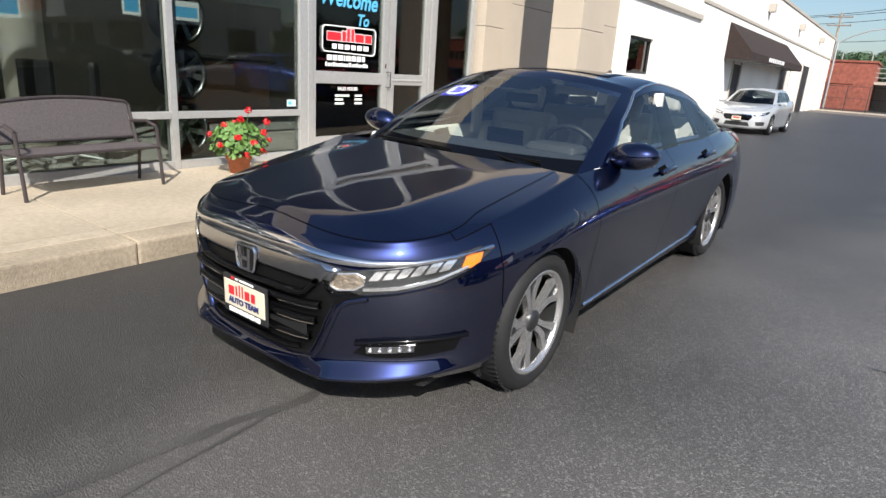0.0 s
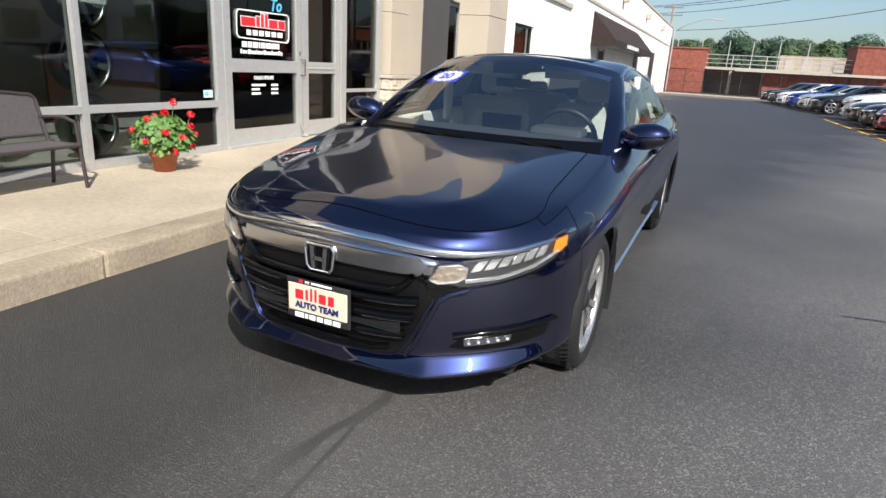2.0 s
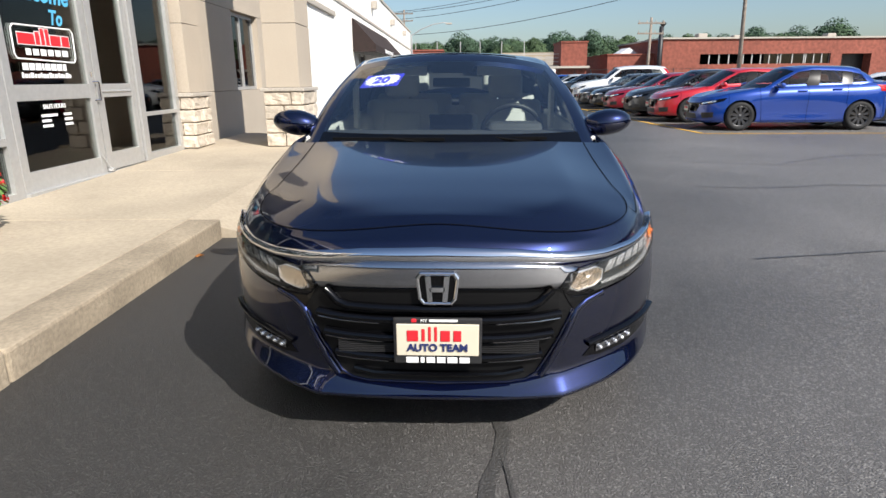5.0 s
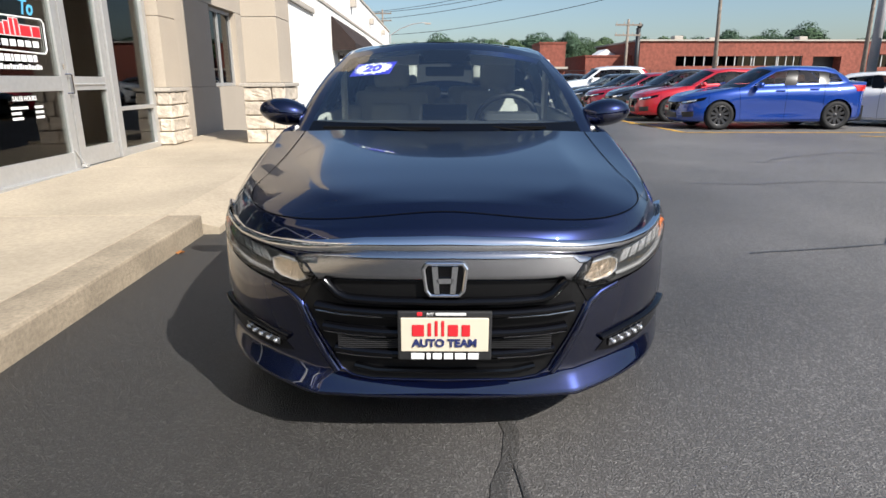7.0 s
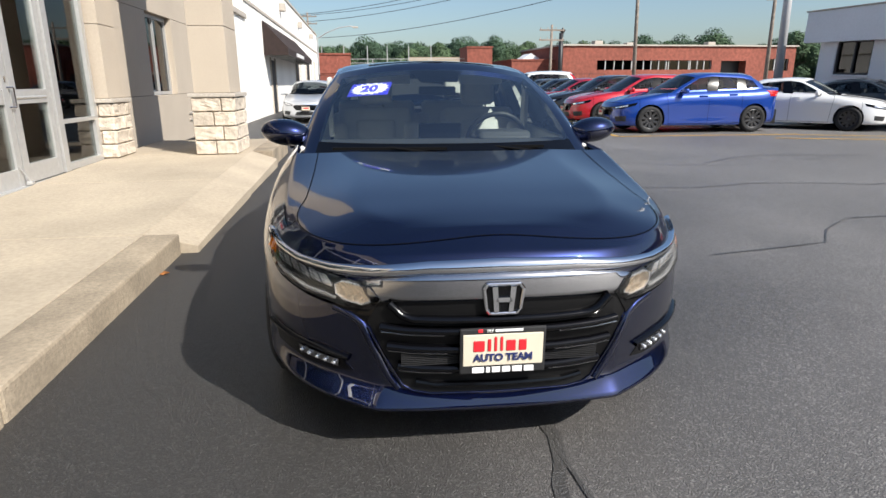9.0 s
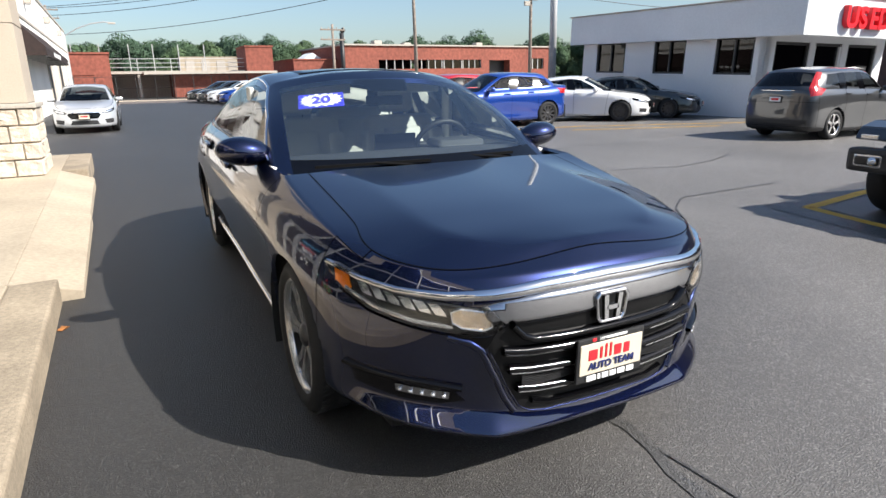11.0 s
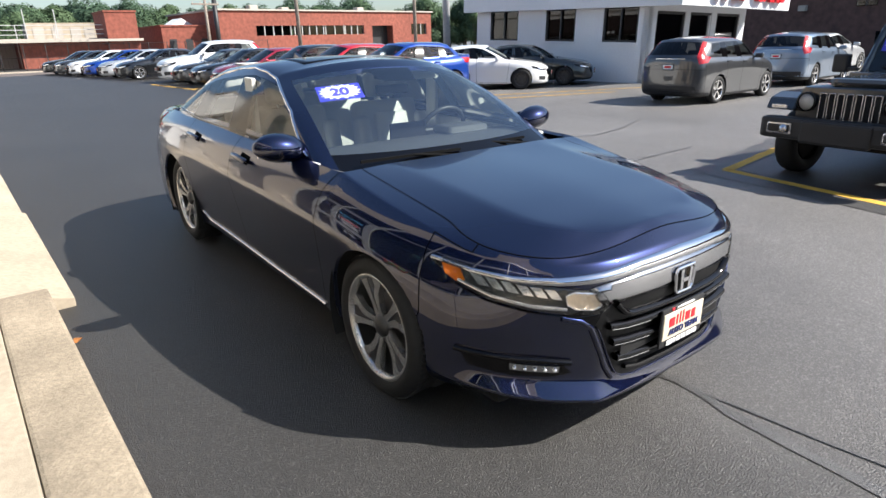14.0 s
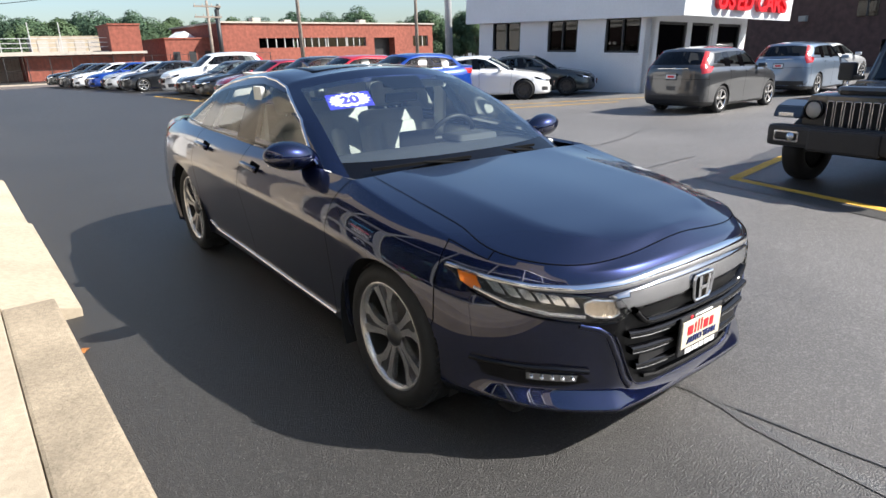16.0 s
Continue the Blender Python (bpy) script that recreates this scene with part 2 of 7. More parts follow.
def lathe(prof, seg=48, axis="x"):
    """Revolve (radius, offset) points round the x axis."""
    bm = bmesh.new()
    rings = []
    for r, o in prof:
        rings.append([bm.verts.new((o, r * math.cos(2 * math.pi * k / seg), r * math.sin(2 * math.pi * k / seg))) for k in range(seg)])
    for a, b in zip(rings, rings[1:]):
        for k in range(seg):
            bm.faces.new((a[k], a[(k + 1) % seg], b[(k + 1) % seg], b[k]))
    bmesh.ops.recalc_face_normals(bm, faces=bm.faces)
    return bm


def text_ob(name, body, size, m, material, parent=None, bold=0.0, depth=0.0015, align="CENTER", shear=0.0):
    """Writing as a flat mesh in the built-in font, centred on m, facing m's z."""
    cu = bpy.data.curves.new(name, "FONT")
    cu.body, cu.size, cu.extrude, cu.offset, cu.shear = body, size, depth, bold, shear
    cu.align_x, cu.align_y = align, "CENTER"
    tmp = new(name + "_tmp", cu)
    bpy.context.view_layer.update()
    me = bpy.data.meshes.new_from_object(tmp.evaluated_get(bpy.context.evaluated_depsgraph_get()))
    bpy.data.objects.remove(tmp)
    bpy.data.curves.remove(cu)
    me.materials.clear()
    me.materials.append(material)
    ob = new(name, me)
    ob.parent = parent
    ob.matrix_basis = m
    return ob


# ---- car building ----
def lerp_table(tab, k):
    """Rows of a table keyed by index, with linear filling between."""
    ks = sorted(tab)
    if k <= ks[0]:
        return tab[ks[0]]
    for a, b in zip(ks, ks[1:]):
        if a <= k <= b:
            f = (k - a) / (b - a)
            return [tuple(p + (q - p) * f for p, q in zip(u, v)) for u, v in zip(tab[a], tab[b])]
    return tab[ks[-1]]


def curve1(tab, x):
    for (a, fa), (b, fb) in zip(tab, tab[1:]):
        if x <= b:
            return fa + (fb - fa) * max(0, (x - a) / (b - a))
    return tab[-1][1]


# plan outline at the widest height, front centre to rear centre
OUTLINE = [(0, -0.918), (.22, -.909), (.44, -.870), (.60, -.797), (.735, -.69), (.824, -.49), (.872, -.32), (.922, 0.0), (.935, .42), (.937, 1.0),
           (.937, 1.56), (.937, 2.1), (.937, 2.45), (.937, 2.83), (.925, 3.25), (.895, 3.6), (.79, 3.83), (.5, 3.92), (0, 3.945)]
# (height, inset) from the sill up to the hood edge, belt and boot edge
SIDES = {0: [(.165, .10), (.195, .012), (.30, 0), (.48, .015), (.60, .025), (.682, .055), (.738, .14)],
         2: [(.17, .09), (.20, .012), (.30, 0), (.46, .01), (.58, .02), (.672, .05), (.736, .13)],
         4: [(.18, .07), (.21, .005), (.31, -.015), (.45, -.008), (.57, .01), (.685, .035), (.748, .09)],
         5: [(.185, .05), (.215, -.005), (.325, -.026), (.465, -.016), (.59, .003), (.722, .03), (.785, .085)],
         6: [(.19, .03), (.22, -.005), (.34, -.024), (.48, -.016), (.61, -.004), (.755, .028), (.832, .09)],
         7: [(.20, .05), (.22, .02), (.36, .01), (.52, 0), (.68, 0), (.805, .03), (.882, .11)],
         8: [(.18, .08), (.21, .03), (.35, .035), (.52, .02), (.72, 0), (.87, .03), (.95, .12)],
         10: [(.18, .08), (.21, .03), (.35, .045), (.52, .03), (.75, 0), (.895, .025), (.99, .115)],
         12: [(.18, .08), (.22, .03), (.36, .03), (.54, .012), (.77, 0), (.92, .03), (1.015, .125)],
         13: [(.20, .06), (.24, .02), (.38, .01), (.56, 0), (.79, 0), (.94, .035), (1.03, .14)],
         15: [(.22, .10), (.26, .03), (.40, .01), (.56, 0), (.76, .01), (.93, .04), (1.045, .12)],
         18: [(.24, .12), (.28, .02), (.42, 0), (.58, .02), (.78, .05), (.96, .07), (1.07, .10)]}
CENTRE_Y = [-.78, -.775, -.75, -.675, -.57, -.41, -.26, .05, .42, 1.0, 1.56, 2.1, 2.45, 2.83, 3.2, 3.5, 3.7, 3.8, 3.845]
CENTRE_Z = [(-.78, .740), (-.6, .800), (-.3, .860), (0, .900), (.3, .930), (.5, .945), (3.2, 1.09), (3.5, 1.10), (3.85, 1.07)]
# greenhouse columns: base, glass bottom, glass middle, glass top, roof edge
GREEN_HOUSE = [
    [(0, .40, .915), (0, .455, .948), (0, .85, 1.20), (0, 1.262, 1.406), (0, 1.305, 1.418)],
    [(.37, .41, .915), (.37, .47, .948), (.35, .865, 1.195), (.33, 1.285, 1.397), (.32, 1.322, 1.408)],
    [(.78, .53, .922), (.772, .61, .958), (.708, .998, 1.172), (.628, 1.378, 1.326), (.595, 1.405, 1.352)],
    [(.815, .60, .93), (.803, .675, .970), (.735, 1.03, 1.160), (.648, 1.40, 1.305), (.612, 1.43, 1.350)],
    [(.82, 1.1, .955), (.81, 1.1, .985), (.738, 1.26, 1.18), (.645, 1.52, 1.335), (.607, 1.55, 1.378)],
    [(.82, 1.57, .975), (.81, 1.57, 1.0), (.735, 1.62, 1.19), (.638, 1.68, 1.36), (.602, 1.69, 1.402)],
    [(.82, 1.72, .98), (.81, 1.72, 1.005), (.735, 1.75, 1.19), (.638, 1.80, 1.36), (.602, 1.81, 1.405)],
    [(.82, 2.42, .99), (.81, 2.42, 1.015), (.738, 2.38, 1.16), (.655, 2.31, 1.308), (.602, 2.36, 1.365)],
    [(.82, 2.49, .995), (.81, 2.49, 1.02), (.742, 2.45, 1.15), (.665, 2.39, 1.29), (.605, 2.44, 1.35)],
    [(.81, 2.97, 1.03), (.80, 2.97, 1.055), (.776, 2.84, 1.105), (.728, 2.68, 1.19), (.63, 2.71, 1.262)],
    [(.73, 3.22, 1.04), (.69, 3.2, 1.088), (.61, 2.95, 1.19), (.54, 2.64, 1.30), (.53, 2.57, 1.33)],
    [(.36, 3.32, 1.06), (.34, 3.28, 1.10), (.32, 2.98, 1.23), (.29, 2.64, 1.355), (.29, 2.57, 1.378)],
    [(0, 3.34, 1.07), (0, 3.3, 1.105), (0, 3.0, 1.24), (0, 2.64, 1.37), (0, 2.57, 1.392)]]
ROOF_Y = [1.30, 1.32, 1.40, 1.46, 1.56, 1.69, 1.82, 2.3, 2.38, 2.5, 2.54, 2.56, 2.57]
ROOF_Z = [(1.30, 1.416), (1.6, 1.440), (1.9, 1.444), (2.2, 1.43), (2.57, 1.392)]


SALOON = (OUTLINE, SIDES, CENTRE_Y, CENTRE_Z, GREEN_HOUSE, ROOF_Y, ROOF_Z)


# the same tables for a tall car with an upright tail
def tall(z):
    return z if z < .25 else .25 + (z - .25) * 1.15 + .03


SUV = (OUTLINE[:9] + [(.937, 1.0), (.937, 1.5), (.937, 2.0), (.937, 2.3), (.936, 2.62), (.928, 3.0), (.905, 3.3), (.83, 3.50), (.5, 3.585), (0, 3.60)],
       {k: [(tall(z), i * .9) for z, i in v] for k, v in SIDES.items()},
       [min(3.45, y) for y in CENTRE_Y], [(y, tall(z)) for y, z in CENTRE_Z],
       [[(0, .42, 1.06), (0, .47, 1.10), (0, .78, 1.36), (0, 1.08, 1.58), (0, 1.14, 1.60)],
        [(.37, .43, 1.06), (.37, .48, 1.10), (.36, .79, 1.355), (.34, 1.09, 1.57), (.34, 1.15, 1.59)],
        [(.77, .50, 1.07), (.76, .56, 1.10), (.70, .88, 1.335), (.63, 1.17, 1.525), (.60, 1.21, 1.55)],
        [(.83, .62, 1.08), (.82, .70, 1.115), (.76, .94, 1.32), (.69, 1.22, 1.49), (.64, 1.25, 1.535)],
        [(.84, 1.1, 1.10), (.83, 1.1, 1.125), (.77, 1.2, 1.34), (.70, 1.38, 1.52), (.645, 1.40, 1.56)],
        [(.84, 1.5, 1.11), (.83, 1.5, 1.135), (.77, 1.53, 1.35), (.70, 1.58, 1.54), (.65, 1.59, 1.58)],
        [(.84, 1.62, 1.115), (.83, 1.62, 1.14), (.77, 1.64, 1.35), (.70, 1.68, 1.545), (.65, 1.69, 1.585)],
        [(.84, 2.30, 1.15), (.83, 2.30, 1.175), (.775, 2.30, 1.36), (.705, 2.30, 1.535), (.65, 2.30, 1.58)],
        [(.84, 2.40, 1.155), (.83, 2.40, 1.18), (.775, 2.40, 1.36), (.705, 2.40, 1.53), (.65, 2.40, 1.575)],
        [(.84, 3.10, 1.18), (.83, 3.08, 1.27), (.79, 2.98, 1.37), (.735, 2.86, 1.47), (.655, 2.9, 1.555)],
        [(.78, 3.47, 1.15), (.74, 3.44, 1.20), (.69, 3.30, 1.37), (.62, 3.13, 1.53), (.59, 3.10, 1.57)],
        [(.42, 3.545, 1.15), (.40, 3.51, 1.20), (.38, 3.37, 1.38), (.35, 3.19, 1.56), (.34, 3.13, 1.60)],
        [(0, 3.56, 1.15), (0, 3.53, 1.20), (0, 3.39, 1.39), (0, 3.21, 1.57), (0, 3.14, 1.605)]],
       [1.14, 1.15, 1.21, 1.27, 1.4, 1.59, 1.7, 2.3, 2.4, 2.85, 3.05, 3.11, 3.12],
       [(1.14, 1.60), (1.5, 1.655), (2.2, 1.675), (2.8, 1.665), (3.14, 1.605)])


# the saloon in the middle: a flatter face with cut-back corners, a lower blade and a separate nose panel
def settle(z, y):
    z = 1.028 * z + .0136 - .026 * y
    z -= .05 * max(0, y - 2.9)
    return z if z < .95 else .95 + (z - .95) * .92


def cabin_z(z, y):
    z2 = settle(z, y)
    return z2 - .034 * min(1, max(0, (1.12 - z2) / .15)) * min(1, max(0, (1.2 - y) / .5))


def tuck(y):
    return y if y < 2.9 else 2.9 + (y - 2.9) * .9


HERO = ([(0, -.918), (.22, -.911), (.425, -.884), (.575, -.800), (.712, -.678), (.80, -.525), (.858, -.36), (.914, 0.0), (.93, .42)] + [(x, tuck(y)) for x, y in OUTLINE[9:]],
        {**{k: [(settle(z, OUTLINE[k][1]), i) for z, i in v] for k, v in SIDES.items()},
         0: [(.178, .10), (.226, .000), (.300, .034), (.47, .016), (.62, .006), (.752, .012), (.790, .050)],
         2: [(.185, .09), (.238, -.028), (.312, .026), (.47, .010), (.61, .006), (.734, .014), (.778, .052)],
         3: [(.195, .08), (.256, -.032), (.325, .022), (.47, .004), (.61, .006), (.724, .018), (.770, .050)],
         4: [(.208, .07), (.272, -.028), (.335, .012), (.48, -.006), (.62, .004), (.730, .020), (.780, .050)],
         5: [(.225, .05), (.288, -.016), (.345, .000), (.49, -.014), (.64, -.002), (.741, .024), (.791, .062)],
         6: [(.225, .03), (.280, -.010), (.37, -.014), (.51, -.012), (.66, -.004), (.772, .032), (.837, .090)],
         7: [(.225, .05), (.25, .02), (.39, .010), (.54, 0), (.70, 0), (.812, .034), (.884, .122)],
         8: [(.195, .12), (.225, .08), (.36, .066), (.53, .036), (.74, 0), (.875, .032), (.955, .13)],
         10: [(.195, .13), (.228, .09), (.36, .075), (.53, .045), (.75, 0), (.89, .028), (.978, .12)],
         12: [(.195, .12), (.235, .08), (.37, .060), (.55, .028), (.76, 0), (.90, .032), (.99, .13)]},
        [-.72, -.715, -.69, -.64, -.56, -.42, -.265, .04, .42] + [tuck(y) for y in CENTRE_Y[9:]],
        [(-.86, .834), (-.6, .876), (-.3, .908), (0, .930), (.3, .946), (.5, .954)] + [(y, settle(z, y)) for y, z in CENTRE_Z[6:]],
        [[(x, tuck(y), cabin_z(z, y)) for x, y, z in col] for col in GREEN_HOUSE],
        ROOF_Y, [(y, settle(z, y)) for y, z in ROOF_Z])
NOSE_U = {0: (.45, .72), 1: (.42, .68), 2: (.21, .50), 3: (.03, .38), 4: (.025, .34), 5: (.04, .34), 6: (.07, .36)}


def car_cages(warp, short_nose=1.0, tables=None):
    """The body's and the cabin's cages as {(column, row, side): point} and faces with a panel's name."""
    OUTLINE, SIDES, CENTRE_Y, CENTRE_Z, GREEN_HOUSE, ROOF_Y, ROOF_Z = tables or SALOON
    n = len(OUTLINE)
    pts, faces = {}, []
    for c in range(n):
        x, y = OUTLINE[c]
        a, b = OUTLINE[max(0, c - 1)], OUTLINE[min(n - 1, c + 1)]
        if c == 0:
            nrm = (0, 1)
        elif c == n - 1:
            nrm = (0, -1)
        else:
            t = Vector((b[0] - a[0], b[1] - a[1])).normalized()
            nrm = (-t.y, t.x)
        rows = lerp_table(SIDES, c)
        for j, (z, inset) in enumerate(rows):
            shear = 0.0
            if 7 <= c <= 9:
                shear = (0.62 - z) * (0.16 if c == 8 else 0.06)
            pts[c, j] = (max(0, x + nrm[0] * inset), y + nrm[1] * inset + shear, z)
        ex, ey, ez = pts[c, 6]
        cy, cz = CENTRE_Y[c], curve1(CENTRE_Z, CENTRE_Y[c])
        u7, u8 = NOSE_U.get(c, (.12, .38)) if tables is HERO else (.12, .38)
        for k, u in ((7, u7), (8, u8), (9, max(.70, u8 + .1)), (10, 1.0)):
            f = 1 - (1 - u) ** 1.6
            flat = min(1, c / 4) if c <= 8 else 0   # creased, flat-topped bonnet
            crown = {7: .24, 8: .80, 9: .93, 10: 1.0} if tables is HERO else {7: .20, 8: .98, 9: .95, 10: 1.0}
            f += (crown[k] - f) * flat
            ridge = (.007 if tables is HERO else .013) * flat if k == 8 else 0
            pts[c, k] = (ex * (1 - u), ey + (cy - ey) * u, ez + (cz - ez) * f + ridge)

    if short_nose != 1.0:
        pts = {k: (q[0], q[1] * short_nose if q[1] < 0 else q[1], q[2]) for k, q in pts.items()}

    def panel(c, j):
        if j < 6:
            if c < 6:
                return "front_bumper"
            if c < 8:
                return "front_bumper" if j < 0 else "fender"
            if j < 1:
                return "sill"
            if c < 10:
                return "front_door"
            if c < 12:
                return "rear_door"
            if c < 15:
                return "rear_quarter"
            return "rear_bumper" if j < 4 else "boot_lid"
        if j == 6 and tables is HERO and c < 8:
            return "front_bumper" if c < 5 else "fender"
        if c < 8:
            return "bonnet"
        if c >= 14:
            return "boot_lid"
        return None
    for c in range(n - 1):
        for j in range(10):
            p = panel(c, j)
            if p:
                faces.append(([(c, j), (c + 1, j), (c + 1, j + 1), (c, j + 1)], p))
    gp, gf = {}, []
    m = len(GREEN_HOUSE)
    for c, col in enumerate(GREEN_HOUSE):
        for j, p in enumerate(col):
            gp[c, j] = p
        ex, ey, ez = col[4]
        cy = ROOF_Y[c]
        cz = curve1(ROOF_Z, cy)
        for k, u in ((5, .2), (6, .6), (7, 1.0)):
            f = 1 - (1 - u) ** 2.2
            gp[c, k] = (ex * (1 - u), ey + (cy - ey) * u, ez + (cz - ez) * f)
    names = {0: "windscreen", 1: "windscreen", 3: "front_window", 4: "front_window", 6: "rear_window", 8: "quarter_window", 10: "backlight", 11: "backlight"}
    for c in range(m - 1):
        for j in range(7):
            p = "roof"
            if 1 <= j < 3 and c in names:
                p = names[c]
            elif j < 3 and c in (5, 7):
                p = "pillar_trim" if c == 5 else "quarter_trim"
            elif j == 0 and c < 2:
                p = "cowl_edge"
            gf.append(([(c, j), (c + 1, j), (c + 1, j + 1), (c, j + 1)], p))
    return ({k: warp(v) for k, v in pts.items()}, faces), ({k: warp(v) for k, v in gp.items()}, gf)


def smooth_cage(cage, levels, creases=()):
    """Mirror a half cage, subdivide it, and return points, normals and faces with panel names (side 1 left, -1 right)."""
    pts, faces = cage
    verts, index = [], {}
    for s in (1, -1):
        for k, p in pts.items():
            key = (round(p[0] * s, 5), round(p[1], 5), round(p[2], 5))
            if key not in index:
                index[key] = len(verts)
                verts.append((p[0] * s, p[1], p[2]))
    polys, tags, names = [], [], []
    for s in (1, -1):
        for ks, name in faces:
            ids = []
            for k in ks:
                p = pts[k]
                i = index[(round(p[0] * s, 5), round(p[1], 5), round(p[2], 5))]
                if i not in ids:
                    ids.append(i)
            if len(ids) < 3:
                continue
            if s == -1:
                ids.reverse()
            tag = (name, s if name in ("front_door", "rear_door", "fender", "rear_quarter", "sill", "front_window", "rear_window", "quarter_window", "pillar_trim", "quarter_trim") else 0)
            if tag not in names:
                names.append(tag)
            polys.append(ids)
            tags.append(names.index(tag))
    me = bpy.data.meshes.new("cage")
    me.from_pydata(verts, [], polys)
    me.polygons.foreach_set("material_index", tags)
    if creases:
        want = {}
        for s in (1, -1):
            for a, b, w in creases:
                if a in pts and b in pts:
                    ia, ib = (index[(round(pts[q][0] * s, 5), round(pts[q][1], 5), round(pts[q][2], 5))] for q in (a, b))
                    want[(min(ia, ib), max(ia, ib))] = w
        at = me.attributes.new("crease_edge", "FLOAT", "EDGE")
        at.data.foreach_set("value", [want.get((min(e.vertices), max(e.vertices)), 0.0) for e in me.edges])
    for _ in names:
        me.materials.append(BLACK)
    ob = new("cage", me)
    md = ob.modifiers.new("s", "SUBSURF")
    md.levels = md.render_levels = levels
    md.subdivision_type = "CATMULL_CLARK"
    bpy.context.view_layer.update()
    ev = bpy.data.meshes.new_from_object(ob.evaluated_get(bpy.context.evaluated_depsgraph_get()))
    bpy.data.objects.remove(ob)
    bpy.data.meshes.remove(me)
    vs = [v.co.copy() for v in ev.vertices]
    ns = [v.normal.copy() for v in ev.vertices]
    fs = [(tuple(p.vertices), names[p.material_index]) for p in ev.polygons]
    bpy.data.meshes.remove(ev)
    flip = sum((ns[f[0]].dot(vs[f[0]] - Vector((0, vs[f[0]].y, 0.5)))) for f, _ in fs) < 0
    if flip:
        ns = [-q for q in ns]
        fs = [(tuple(reversed(f)), t) for f, t in fs]
    return vs, ns, fs


def cut_arches(vs, fs, hubs, r):
    """Take out the wheel openings and round their rims."""
    keep, used = [], set()
    for f, t in fs:
        cx = sum((vs[i] for i in f), Vector()) / len(f)
        if any(abs(cx.x) > 0.55 and (cx.y - hy) ** 2 + (cx.z - hz) ** 2 < (r + 0.004) ** 2 for hy, hz in hubs):
            used.update(f)
            continue
        keep.append((f, t))
    rest = {i for f, _ in keep for i in f}
    for i in used & rest:
        v = vs[i]
        for hy, hz in hubs:
            d = math.hypot(v.y - hy, v.z - hz)
            if abs(v.x) > 0.55 and d < r + 0.10:
                v.y, v.z = hy + (v.y - hy) * r / d, hz + (v.z - hz) * r / d
    return keep


def panel_mesh(name, vs, ns, faces, m, parent, thick=0.0, label=""):
    """One panel as a mesh that keeps the whole body's flowing normals."""
    ids = sorted({i for f in faces for i in f})
    loc = {i: k for k, i in enumerate(ids)}
    me = bpy.data.meshes.new(name)
    co = [vs[i] for i in ids]
    nn = [ns[i] for i in ids]
    fl = [tuple(loc[i] for i in f) for f in faces]
    if thick:
        # a rim turned inwards round the free edge
        cnt = {}
        for f in fl:
            for a, b in zip(f, f[1:] + f[:1]):
                cnt[(min(a, b), max(a, b))] = cnt.get((min(a, b), max(a, b)), []) + [(a, b)]
        rim = {}
        for e, dirs in cnt.items():
            if len(dirs) == 1:
                a, b = dirs[0]
                for q in (a, b):
                    if q not in rim:
                        rim[q] = len(co)
                        co.append(co[q] - nn[q] * thick)
                        nn.append(nn[q])
                fl.append((b, a, rim[a], rim[b]))
    me.from_pydata(co, [], fl)
    me.materials.append(m)
    me.polygons.foreach_set("use_smooth", [True] * len(fl))
    me.normals_split_custom_set_from_vertices([tuple(q) for q in nn])
    ob = new(name, me)
    ob.parent = parent
    if label:
        ob["label"] = label
    return ob


def seam_mesh(vs, ns, fs, parent, w=0.0055):
    """Dark gaps where two panels meet."""
    ed = {}
    for f, t in fs:
        for a, b in zip(f, f[1:] + f[:1]):
            ed.setdefault((min(a, b), max(a, b)), []).append(t)
    bm = bmesh.new()
    for (a, b), ts in ed.items():
        if len(ts) == 2 and ts[0] != ts[1] and "roof" not in (ts[0][0], ts[1][0]) and not {ts[0][0], ts[1][0]} & {"windscreen", "backlight", "cowl_edge"}:
            pa, pb = vs[a], vs[b]
            t = (pb - pa)
            if t.length < 1e-6:
                continue
            t.normalize()
            sa, sb = t.cross(ns[a]).normalized() * w / 2, t.cross(ns[b]).normalized() * w / 2
            oa, ob_ = ns[a] * 0.0018, ns[b] * 0.0018
            quad = (pa + sa + oa - t * 0.001, pb + sb + ob_ + t * 0.001, pb - sb + ob_ + t * 0.001, pa - sa + oa - t * 0.001)
            bm.faces.new([bm.verts.new(p) for p in quad])
    return tagged(part("panel_gap", bm, SEAM, parent), kind="stuff")


